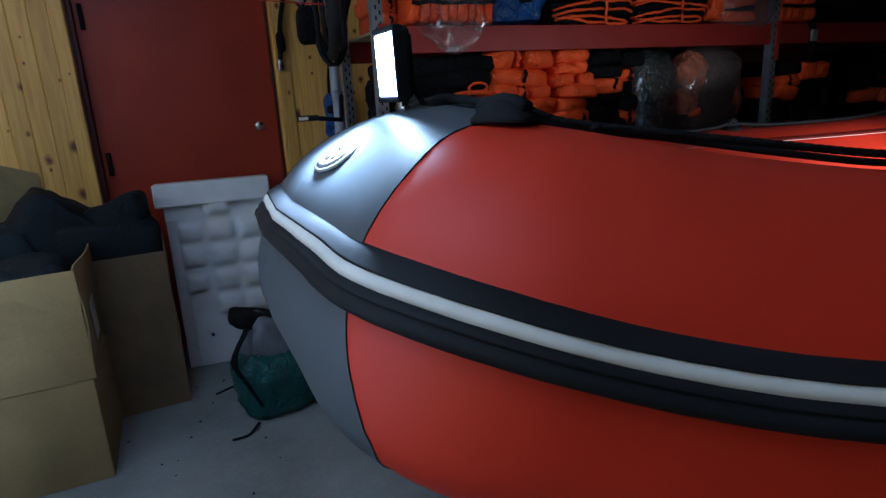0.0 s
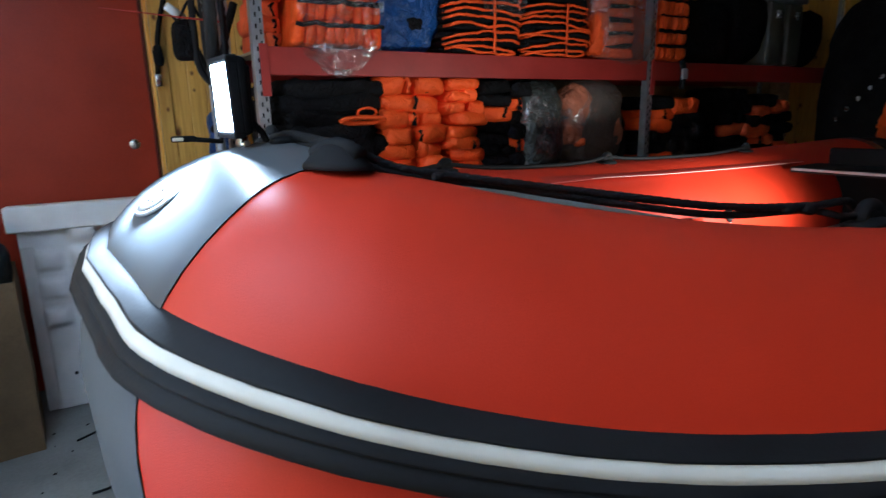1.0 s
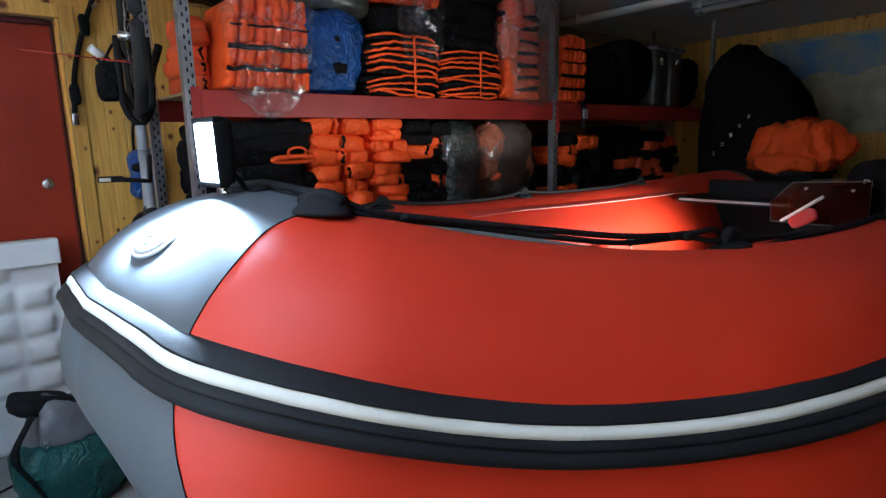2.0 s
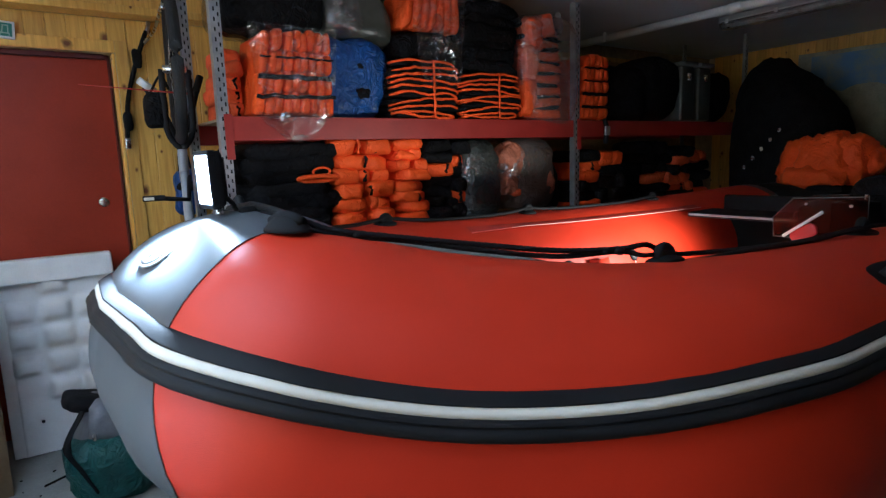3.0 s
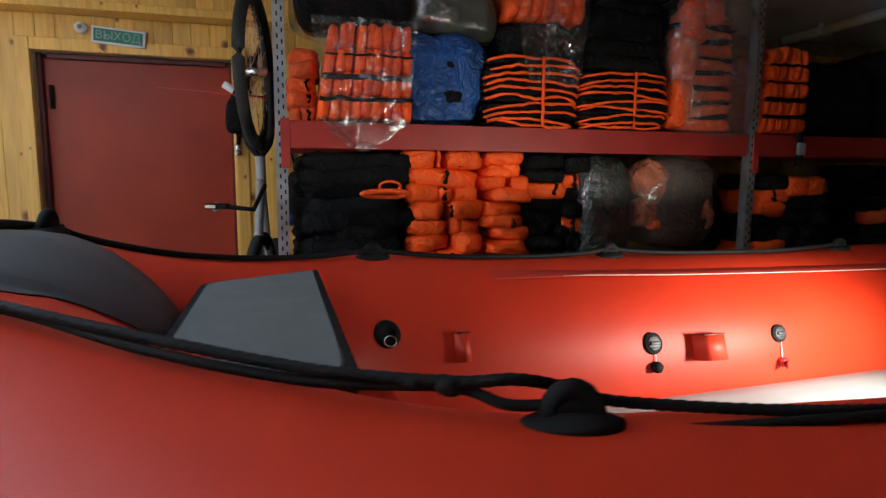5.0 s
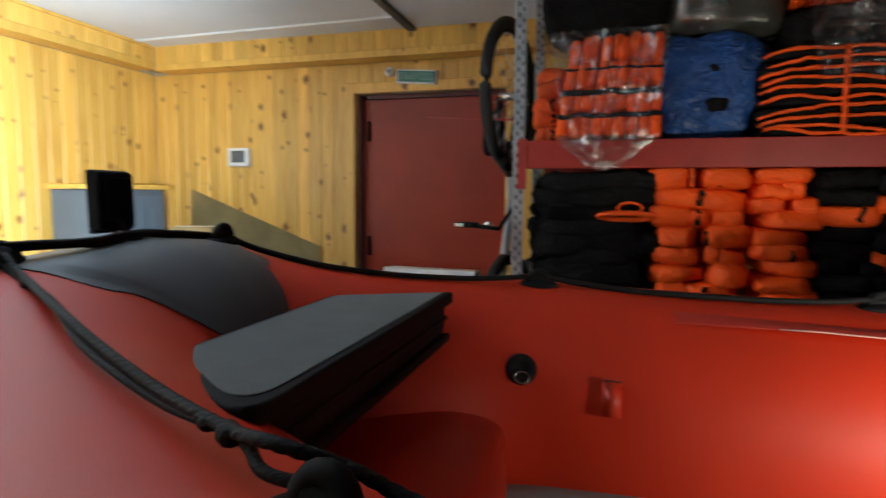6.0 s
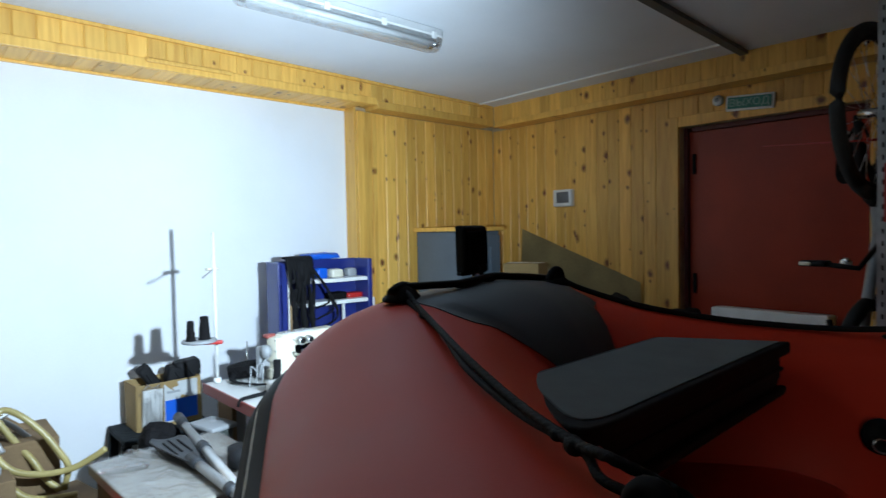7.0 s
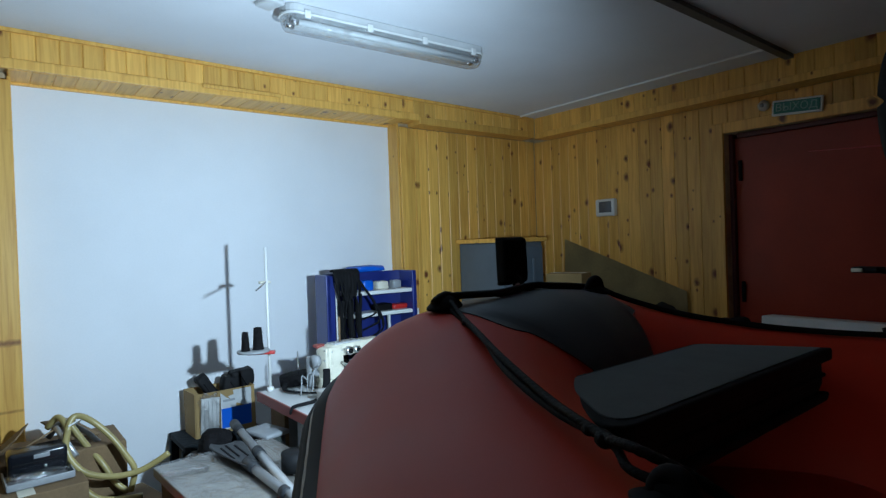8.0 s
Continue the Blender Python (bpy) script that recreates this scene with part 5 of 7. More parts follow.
def folded_column(name, label, x0, x1, y0, y1, z0, z1, n, seed, mat=ORANGE, dark=0.0, loose=0.012):
    """A column of soft, unevenly folded jackets with drooping ends."""
    rng = random.Random(seed)
    t = thing(name, label, "life jackets", "folded life jackets")
    h, w = (z1 - z0) / n, x1 - x0
    for k in range(n):
        zc = z0 + (k + 0.5) * h
        m = BLACK_CLOTH if rng.random() < dark else mat
        lumps = rng.choice((1, 2, 2, 3)) if w > 0.24 else rng.choice((1, 1, 2))
        cuts = [0.0] + sorted(rng.uniform(0.28, 0.72) for _ in range(lumps - 1)) + [1.0]
        bm = bmesh.new()
        for a, b in zip(cuts, cuts[1:]):
            one = pillow_bm((x0 + w * (a + b) / 2 + rng.uniform(-loose, loose), (y0 + y1) / 2 + rng.uniform(-0.022, 0.016), zc + rng.uniform(-0.008, 0.008)), (w * (b - a) * 1.08, y1 - y0, h * rng.uniform(0.98, 1.28)), rng.uniform(0, 60), 0.16, 0.42, 26, 12, pose(0, 0, 0, 0, rng.uniform(-6, 6), rng.uniform(-5, 5)))
            crumple(one, h * 0.09, 20, rng.uniform(0, 40))
            me = bpy.data.meshes.new("lump")
            one.to_mesh(me)
            one.free()
            bm.from_mesh(me)
            bpy.data.meshes.remove(me)
        j = part("folded_jacket", bm, m, t)
        if m is mat and rng.random() < 0.45:
            x = x0 + w * rng.uniform(0.25, 0.75)
            part("strap", sweep_bm([(x + 0.006 * q * rng.uniform(-1, 1), y0 - 0.012 + 0.004 * abs(q), zc + q * h * 0.2) for q in (-2, -1, 0, 1, 2)], 0.011, 8, 0.4), WEBBING, j, "black strap")
    return t


def dark_pile(name, label, x0, x1, y0, y1, z0, z1, n, seed):
    """Slumped black jackets in uneven layers."""
    rng = random.Random(seed)
    t = thing(name, label, "jackets", "black jackets")
    h = (z1 - z0) / n
    for k in range(n):
        bm = pillow_bm(((x0 + x1) / 2 + rng.uniform(-0.012, 0.012), (y0 + y1) / 2 + rng.uniform(-0.015, 0.02), z0 + (k + 0.5) * h), ((x1 - x0) * rng.uniform(0.94, 1.04), y1 - y0, h * rng.uniform(0.9, 1.7)), rng.uniform(0, 50), 0.2, 0.34, 44, 14, pose(0, 0, 0, 0, rng.uniform(-4, 4), 0))
        part("folded_jacket", crumple(bm, h * 0.24, 11, rng.uniform(0, 30)), BLACK_CLOTH, t)
    return t


def sack(name, label, c, s, mat, seed, inner=None, film=None, bump=0.22, knot=False, fold=0.035):
    """A soft full sack, with film over it if asked."""
    t = thing(name, label, "sack")
    part("filling", crumple(pillow_bm(c, s, seed, bump, 0.5, 48, 28), min(s) * fold, 2.6 / min(s), seed), inner or mat, t)
    if film:
        part("bag", pillow_bm(c, (s[0] * 1.05, s[1] * 1.05, s[2] * 1.05), seed + 3, bump * 1.3, 0.6, 40, 26), film, t, "wrinkled plastic bag")
    if knot:
        part("knot", pillow_bm((c[0] + 0.03, c[1] - s[1] * 0.35, c[2] + s[2] * 0.5), (0.05, 0.04, 0.12), seed, 0.4, 0.8), film or mat, t, "gathered neck of the bag")
    return t


YF = RY0 + 0.005
S2, S1 = 1.656, 1.061
folded_column("life_jackets", "loose pile of faded orange life jackets on red-beamed shelf", 1.225, 1.33, 2.86, 3.14, S2, 1.96, 5, 5, ORANGE_DULL)
upright_pack("life_jacket_pack", "bright orange life jackets standing on edge in clear bag", 1.32, 1.695, YF - 0.01, 3.02, S2, 2.02, 9, 4, 11)
# bag drooping over the beam
t = thing("plastic_bag_end", "loose clear end of plastic bag over red beam", "plastic bag")
def droop(u, v):
    half = 0.19 * (1 - 0.72 * v)
    return Vector((1.50 + (2 * u - 1) * half, RY0 - 0.014 - 0.02 * math.sin(math.pi * u) * (1 - v) + 0.012 * noise.noise(Vector((u * 9, v * 6, 3))), 1.665 - 0.115 * v + 0.01 * noise.noise(Vector((u * 7, 1, v * 4)))))
part("film", grid_bm(24, 10, droop), CLEAR_FILM, t)
part("gathered_end", crumple(pillow_bm((1.50, RY0 - 0.022, 1.556), (0.07, 0.016, 0.03), 3.0, 0.4, 0.7, 18, 10), 0.003, 60.0), CLEAR_FILM, t, "gathered end of the bag")
sk = sack("blue_sack", "crumpled blue polythene sack on the shelf", (1.86, 2.93, S2 + 0.178), (0.37, 0.34, 0.375), BLUE_BAG, 21, bump=0.16, fold=0.05)
for x, z, sx, sz in ((1.865, 1.905, 0.050, 0.034), (1.885, 1.775, 0.075, 0.05)):
    part("hand_hole", pillow_bm((x, 2.755, z), (sx, 0.02, sz), x * 5, 0.4, 0.8), BLACK_CLOTH, sk, "dark hole in the sack")
flat_stack("life_jacket_stack", "orange and black life jackets stacked flat in film", 2.03, 2.44, YF, 3.08, S2, 1.945, 9, 31)
flat_stack("life_jacket_stack", "bulging stack of flat orange and black life jackets", 2.455, 2.88, YF - 0.01, 3.08, S2, 1.90, 8, 32, bulge=0.03)
sk = thing("life_jacket_bag", "hazy plastic bag full of orange life jackets", "life jackets")
rng = random.Random(9)
for k in range(8):
    part("folded_jacket", pillow_bm((3.10 + rng.uniform(-0.01, 0.01), 2.90, S2 + 0.035 + 0.068 * k), (0.37 - 0.012 * abs(k - 3), 0.36, 0.066), k * 3.3, 0.16, 0.4, 24, 9, pose(0, 0, 0, 0, rng.uniform(-5, 5), 0)), (ORANGE, ORANGE, ORANGE_DULL)[(k * 5) % 3], sk)
    # thin black layer that paints the shaded slit above each jacket
    part("dark_fold", crumple(pillow_bm((3.09, 2.89, S2 + 0.069 + 0.068 * k), (0.34, 0.35, 0.016), k * 2.1, 0.2, 0.4, 24, 8, pose(0, 0, 0, 0, rng.uniform(-5, 5), 0)), 0.006, 12.0, k), BLACK_CLOTH, sk, "thin black layer drawn as the shade in the slit between jackets")
for k, (x, z, h, mat) in enumerate([(2.945, 1.78, 0.22, ORANGE), (2.960, 1.98, 0.20, ORANGE_DULL), (3.000, 2.15, 0.18, ORANGE), (3.09, 2.20, 0.12, ORANGE_DULL)]):
    part("jacket_end", crumple(pillow_bm((x, 2.735, z), (0.10, 0.12, h), 7.0 + k, 0.2, 0.5, 24, 16, pose(0, 0, 0, 0, 10 - 9 * k, 0)), 0.008, 16.0, k), mat, sk, "orange jacket end pressed against the bag")
part("bag", pillow_bm((3.12, 2.86, 1.935), (0.47, 0.45, 0.66), 5.5, 0.16, 0.5, 44, 34), HAZY_FILM, sk, "hazy plastic bag")
part("bag_neck", pillow_bm((3.19, 2.70, 2.22), (0.06, 0.05, 0.14), 2.2, 0.5, 0.8), HAZY_FILM, sk)
upright_pack("life_jacket_pack", "orange life jackets with black straps standing on edge", 3.40, 3.67, YF, 3.0, S2, 2.06, 6, 5, 12, bag=False)
# dark goods above
sack("dark_bundle", "dark bundle in shiny film on the jacket pack", (1.50, 2.95, 2.15), (0.46, 0.40, 0.24), BLACK_CLOTH, 41, film=CLEAR_FILM)
sack("dark_bundle", "dark grey bundle in shiny film over the blue sack", (1.90, 2.97, 2.155), (0.38, 0.38, 0.25), GREY_BAG, 42, film=CLEAR_FILM)
upright_pack("life_jacket_pack", "orange life jackets bagged on the flat stack", 2.10, 2.46, YF + 0.01, 2.98, 2.10, 2.30, 7, 1, 13, bag=False)
sack("dark_bundle", "black bundle under orange jackets in clear bag", (2.27, 2.90, 2.02), (0.34, 0.34, 0.16), BLACK_CLOTH, 43)
t = thing("plastic_bag_end", "shiny clear plastic bag hanging over the jacket stack", "plastic bag")
film_sheet("film", t, 2.12, 2.46, 1.83, 2.30, YF - 0.035, 6.6, sag=0.03)
part("twisted_neck", crumple(pillow_bm((2.28, YF - 0.03, 2.08), (0.05, 0.04, 0.16), 4.0, 0.4, 0.7, 20, 14), 0.004, 40.0), CLEAR_FILM, t, "twisted neck of the bag")
dark_pile("black_jackets", "stack of flat black jackets", 2.50, 2.87, YF + 0.01, 3.05, 1.905, 2.28, 6, 33)
# lower shelf
dark_pile("black_jackets", "stack of folded black jackets on the lower shelf", 1.235, 1.69, YF, 3.1, S1, 1.53, 8, 34)
t = thing("orange_collar", "orange-red collar lying in the black stack", "collar")
ring = [(1.585 + 0.095 * math.cos(a), YF - 0.012 - 0.012 * math.sin(a), 1.372 + 0.012 * math.sin(a)) for a in [2 * math.pi * k / 24 for k in range(25)]]
part("lower_roll", sweep_bm(ring, 0.013, 8, 0.8), ORANGE, t)
ring = [(1.60 + 0.042 * math.cos(a), YF - 0.02 - 0.008 * math.sin(a), 1.402 + 0.02 * math.sin(a)) for a in [2 * math.pi * k / 24 for k in range(25)]]
part("upper_roll", sweep_bm(ring, 0.007, 8, 0.8), ORANGE, t)
folded_column("life_jackets", "folded bright orange life jackets on the lower shelf", 1.685, 1.985, YF, 3.1, S1, 1.545, 7, 51, loose=0.018)
folded_column("life_jackets", "narrow column of rolled orange life jackets", 2.03, 2.195, YF - 0.02, 3.05, S1, 1.55, 9, 52, loose=0.034)
folded_column("life_jackets", "black jackets with orange linings in a column", 2.205, 2.40, YF + 0.01, 3.05, S1, 1.54, 8, 53, ORANGE, 0.85)
folded_column("life_jackets", "orange and black jackets stacked unevenly", 2.385, 2.50, YF + 0.02, 3.05, S1, 1.53, 7, 57, ORANGE, 0.5)
sack("grey_sack", "grey-green shiny plastic sack on the lower shelf", (2.60, 2.87, 1.30), (0.27, 0.36, 0.46), SACK_GREEN, 61, film=CLEAR_FILM, fold=0.06)
sk = sack("life_jacket_bag", "hazy grey plastic bag with orange jackets inside", (2.99, 2.88, 1.33), (0.46, 0.36, 0.40), GREY_CLOTH, 62, inner=BROWN_CLOTH, film=HAZY_FILM)
for k, (c, size, tilt, mat) in enumerate([
        ((2.850, 2.752, 1.415), (0.17, 0.13, 0.21), -38, PALE_ORANGE),
        ((2.835, 2.748, 1.275), (0.15, 0.12, 0.13), 14, PALE_ORANGE),
        ((2.895, 2.745, 1.330), (0.06, 0.08, 0.06), 10, ORANGE_DULL),
        ((2.845, 2.738, 1.235), (0.07, 0.08, 0.05), -8, ORANGE_DULL),
        ((2.985, 2.750, 1.235), (0.12, 0.11, 0.10), 6, PALE_ORANGE),
        ((3.105, 2.765, 1.265), (0.14, 0.12, 0.16), -12, PALE_ORANGE)]):
    part("jacket_inside", crumple(pillow_bm(c, size, 4.1 + k, 0.22, 0.6, 30, 18, pose(0, 0, 0, 0, tilt, 0)), 0.010, 14.0, 2.0 + k), mat, sk, "orange jacket seen through the bag")
sack("dark_sack", "dark sack at the end of the lower shelf", (3.24, 2.97, 1.25), (0.16, 0.36, 0.36), BLACK_CLOTH, 64)
# second bay
folded_column("life_jackets", "orange and black life jackets on the far lower shelf", 3.41, 3.60, YF, 3.0, S1, 1.46, 6, 54, ORANGE, 0.35)
folded_column("life_jackets", "untidy orange life jackets with black straps", 3.60, 3.86, YF, 3.0, S1, 1.44, 5, 55, ORANGE, 0.35, 0.03)
for k, (x0, x1, z1, n, sd) in enumerate([(3.93, 4.17, 1.36, 4, 71), (4.20, 4.50, 1.50, 6, 72), (4.52, 4.80, 1.46, 6, 73), (4.82, 5.05, 1.42, 5, 77)]):
    folded_column("life_jackets", "dim tumbled orange and black life jackets on far shelf", x0, x1, YF + 0.08, 3.05, S1, z1, n, sd, ORANGE_DULL, 0.45, 0.05)
for k, (x, z, sx, sz) in enumerate([(3.92, 1.84, 0.46, 0.36), (4.36, 1.88, 0.42, 0.44), (5.08, 1.86, 0.44, 0.40)]):
    sack("dark_bundle", "black bundle on the far upper shelf", (x, 2.93, z), (sx, 0.40, sz), BLACK_CLOTH, 80 + k, film=CLEAR_FILM if k == 0 else None)
for x in (4.60, 4.82):
    t = thing("grey_case", "small grey case on the far upper shelf", "case", "grey cases")
    part("case_body", box_bm((x, 2.82, 1.86), (0.17, 0.22, 0.40), 0.02, 3), GREY_BAG, t)
    part("case_lid", box_bm((x, 2.80, 2.075), (0.18, 0.23, 0.03), 0.01, 3), GREY_CLOTH, t)
    part("latch", box_bm((x, 2.705, 1.98), (0.04, 0.012, 0.05), 0.004), STEEL, t, "bright latch")
# strap hanging on the right post
t = thing("hanging_strap", "black strap with buckle hanging on rack post", "strap")
part("webbing", sweep_bm(smooth_line([(3.60, RY0 - 0.015, 1.66), (3.605, RY0 - 0.03, 1.60), (3.60, RY0 - 0.025, 1.50)], 5), 0.016, 8), WEBBING, t)
part("buckle", box_bm((3.60, RY0 - 0.04, 1.585), (0.045, 0.016, 0.06), 0.006), GREY_PLASTIC, t)

# ---- bicycle hung upright beside the rack ----
def bicycle():
    t = thing("bicycle", "bicycle hung on end beside the rack", "bicycle", m=pose(1.085, 3.06, 0, 0, 0, -9))
    def wheel(z, name):
        rr = 0.31
        circ = [(0, rr * math.cos(a), z + rr * math.sin(a)) for a in [2 * math.pi * k / 48 for k in range(49)]]
        bm = bmesh.new()
        add_sweep(bm, circ, 0.025, 12, cap=False)
        w = part(name, bm, TYRE, t, "knobbly black tyre")
        bm = bmesh.new()
        add_sweep(bm, [(0, p[1] * 0.905, z + (p[2] - z) * 0.905) for p in circ], 0.012, 8, cap=False)
        part("rim", bm, RUBBER, w, "black rim")
        for k in range(24):
            a = 2 * math.pi * k / 24
            part("spoke", sweep_bm([(0.02 * (-1) ** k, 0.02 * math.cos(a + 0.5), z + 0.02 * math.sin(a + 0.5)), (0, rr * 0.9 * math.cos(a), z + rr * 0.9 * math.sin(a))], 0.0012, 5), STEEL, w)
        part("hub", cyl_bm((-0.05, 0, z), (0.05, 0, z), 0.018), STEEL, w)
        return w
    wheel(1.885, "front_wheel")
    wheel(0.86, "rear_wheel")
    def tube(name, pts, r, mat, label=""):
        return part(name, sweep_bm(smooth_line(pts, 4), r, 12), mat, t, label)
    tube("fork", [(-0.055, 0, 1.885), (-0.055, 0.02, 1.62), (0, 0.03, 1.52)], 0.014, RUBBER, "black fork")
    tube("fork", [(0.055, 0, 1.885), (0.055, 0.02, 1.62), (0, 0.03, 1.52)], 0.014, RUBBER, "black fork")
    tube("head_tube", [(0, 0.03, 1.53), (0, 0.05, 1.38)], 0.022, GREY_PLASTIC, "grey head tube")
    tube("down_tube", [(0, 0.04, 1.42), (0, -0.10, 1.05), (0, -0.13, 0.95)], 0.020, GREY_PLASTIC, "grey frame tube")
    tube("top_tube", [(0, 0.05, 1.40), (0, 0.18, 1.02)], 0.018, GREY_PLASTIC, "grey frame tube")
    tube("seat_tube", [(0, -0.13, 0.95), (0, 0.30, 1.0)], 0.018, ALU, "silver frame tube")
    tube("chain_stay", [(0.05, -0.13, 0.95), (0.05, 0, 0.86)], 0.010, ALU)
    tube("handlebar", [(-0.13, 0.13, 1.82), (-0.06, 0.10, 1.70), (0, 0.08, 1.57), (0.06, 0.10, 1.70), (0.10, 0.16, 1.82)], 0.012, RUBBER, "black handlebar")
    part("grip", cyl_bm((-0.09, 0.10, 1.80), (-0.15, 0.06, 1.84), 0.017), WHITE_PLASTIC, t, "white handlebar grip")
    part("grip", cyl_bm((0.09, 0.15, 1.80), (0.12, 0.18, 1.88), 0.017), RUBBER, t, "black handlebar grip")
    part("crank", sweep_bm([(-0.07, -0.13, 0.95), (-0.09, -0.15, 1.10)], 0.010, 8), RUBBER, t)
    part("crank", sweep_bm([(0.07, -0.13, 0.95), (0.09, -0.11, 0.80)], 0.010, 8), RUBBER, t)
    part("pedal", box_bm((-0.14, -0.15, 1.315), (0.09, 0.07, 0.022), 0.005), RUBBER, t, "black pedal")
    part("pedal_arm", sweep_bm([(-0.10, -0.15, 1.312), (0.0, -0.13, 1.300), (0.02, 0.02, 1.40)], 0.010, 8), RUBBER, t)
    part("reflector", box_bm((-0.16, -0.19, 1.315), (0.04, 0.01, 0.014), 0.003), CREAM, t, "pale reflector")
    part("saddle", pillow_bm((0, 0.36, 1.0), (0.15, 0.10, 0.26), 1.0, 0.15, 0.8), RUBBER, t)
    return t


bicycle()
t = thing("wall_hook_strip", "wall hook that carries the bicycle", "hook")
part("hook_arm", sweep_bm(smooth_line([(1.09, NY - 0.005, 2.12), (1.09, 3.45, 2.13), (1.07, 3.12, 2.175), (1.06, 3.05, 2.145)], 4), 0.008, 8), STEEL, t)
t = thing("hanging_strap", "black strap with buckles hanging on pine boards", "strap")
part("webbing", sweep_bm(smooth_line([(1.103, NY - 0.03, 2.18), (1.054, NY - 0.035, 2.06), (1.018, NY - 0.03, 1.955), (0.975, NY - 0.035, 1.80), (0.953, NY - 0.03, 1.60)], 6), [0.012] * 25, 8), WEBBING, t)
part("clasp", box_bm((1.112, NY - 0.03, 2.20), (0.022, 0.02, 0.07), 0.006, ry=15), STEEL, t, "steel clasp")
for x, z in ((1.045, 2.03), (0.965, 1.70)):
    part("pouch", pillow_bm((x, NY - 0.04, z), (0.048, 0.035, 0.10), z, 0.25, 0.6), WEBBING, t, "black pouch")
part("buckle", box_bm((0.953, NY - 0.035, 1.58), (0.03, 0.02, 0.06), 0.006), STEEL, t)
t = thing("red_rod", "thin red rod tied to the bicycle", "rod")
part("rod_shaft", sweep_bm([(0.70, 3.03, 1.80), (1.0, 3.05, 1.785), (1.13, 3.06, 1.78)], [0.0015, 0.003, 0.005], 8), RED_PLASTIC, t)
t = thing("rear_bag", "small black bag hanging on the bicycle", "bag")
part("bag_body", pillow_bm((1.00, 3.12, 1.70), (0.10, 0.10, 0.17), 3.0, 0.2, 0.5), BLACK_CLOTH, t)
part("bag_strap", sweep_bm(smooth_line([(0.98, 3.10, 1.78), (1.03, 3.10, 1.86), (1.06, 3.10, 1.80)], 5), 0.006, 6), WEBBING, t)

# ---- things in the stern of the boat ----
t = thing("instrument_box", "clear acrylic instrument housing with riveted edges in the boat", "instrument box", m=pose(2.75, 1.03, 1.118, 0, 0, -3))
def wedge(x):
    return [(x, 0.155, 0.0), (x, 0.160, 0.070), (x, 0.090, 0.145), (x, -0.150, 0.158), (x, -0.150, 0.0)]
for x in (0.0, 0.15):
    bm = bmesh.new()
    bm.faces.new([bm.verts.new(p) for p in wedge(x)])
    bmesh.ops.solidify(bm, geom=list(bm.faces), thickness=0.004)
    part("side_pane", bm, ACRYLIC, t, smooth=False)
    pts = wedge(x)
    part("edge_strip", sweep_bm(pts + [pts[0]], 0.002 if x else 0.0026, 6), GREY_BAG, t, "dull edge strip")
for (y0, z0), (y1, z1) in (((0.160, 0.070), (0.090, 0.145)), ((0.090, 0.145), (-0.150, 0.158)), ((0.155, 0.0), (0.160, 0.070))):
    bm = bmesh.new()
    bm.faces.new([bm.verts.new(p) for p in ((0.002, y0, z0), (0.148, y0, z0), (0.148, y1, z1), (0.002, y1, z1))])
    bmesh.ops.solidify(bm, geom=list(bm.faces), thickness=0.004)
    part("top_pane", bm, ACRYLIC, t, smooth=False)
part("back_panel", box_bm((0.142, 0, 0.07), (0.006, 0.28, 0.13), 0.001), RUBBER_MATT, t, smooth=False)
part("inner_block", box_bm((0.075, -0.085, 0.07), (0.10, 0.12, 0.13), 0.006), RUBBER_MATT, t, "black block inside")
part("bottom_panel", box_bm((0.075, 0, 0.003), (0.15, 0.30, 0.006), 0.001), RUBBER_MATT, t, smooth=False)
part("stand", box_bm((0.075, 0, -0.108), (0.11, 0.16, 0.214), 0.006), RUBBER_MATT, t, "black stand on the deck", smooth=False)
part("handle", cyl_bm((-0.008, 0.115, 0.004), (-0.008, -0.015, 0.100), 0.006), WHITE_PLASTIC, t, "white lever")
part("handle_grip", pillow_bm((-0.004, 0.045, 0.020), (0.02, 0.10, 0.05), 3.0, 0.15, 0.7, 18, 12, pose(0, 0, 0, -30, 0, 0)), RED_PLASTIC, t, "red grip")
for y, z in ((0.045, 0.125), (-0.10, 0.125)):
    part("rivet", cyl_bm((-0.006, y, z), (0.002, y, z), 0.005, seg=10), STEEL, t)
for c0, s0, sd in (((2.98, 0.88, 1.265), (0.24, 0.26, 0.19), 3.0), ((3.0, 0.60, 1.25), (0.2, 0.24, 0.16), 8.0)):
    t = thing("black_bag", "lumpy black bag lying on the boat bench", "bag")
    part("bag_body", pillow_bm(c0, s0, sd, 0.25, 0.6, 26, 16), BLACK_CLOTH, t)
    part("buckle", box_bm((c0[0] - s0[0] * 0.48, c0[1] + 0.04, c0[2]), (0.012, 0.03, 0.02), 0.004), STEEL, t, "bright buckle")

# ---- far end: covered bulk and orange heap ----
t = thing("covered_motor", "tall bulk under a black tarpaulin by the far wall", "covered motor")
bm = pillow_bm((5.35, 2.28, 1.06), (0.75, 0.74, 2.12), 14.0, 0.08, 0.5, 44, 30)
for v in bm.verts:
    v.co.z -= max(0.0, 2.42 - v.co.y) * 0.85 * max(0.0, (v.co.z - 0.6) / 1.5)
part("tarpaulin", crumple(bm, 0.02, 3.5, 2.0), BLACK_CLOTH, t)
for k in range(5):
    part("tie_buckle", pillow_bm((4.90 + 0.01 * k, 2.42 - 0.055 * k, 1.30 + 0.065 * k), (0.02, 0.022, 0.03), k, 0.3, 0.8), STEEL, t, "bright buckle")
t = thing("orange_heap", "crumpled bright orange jackets heaped on a black crate", "life jackets")
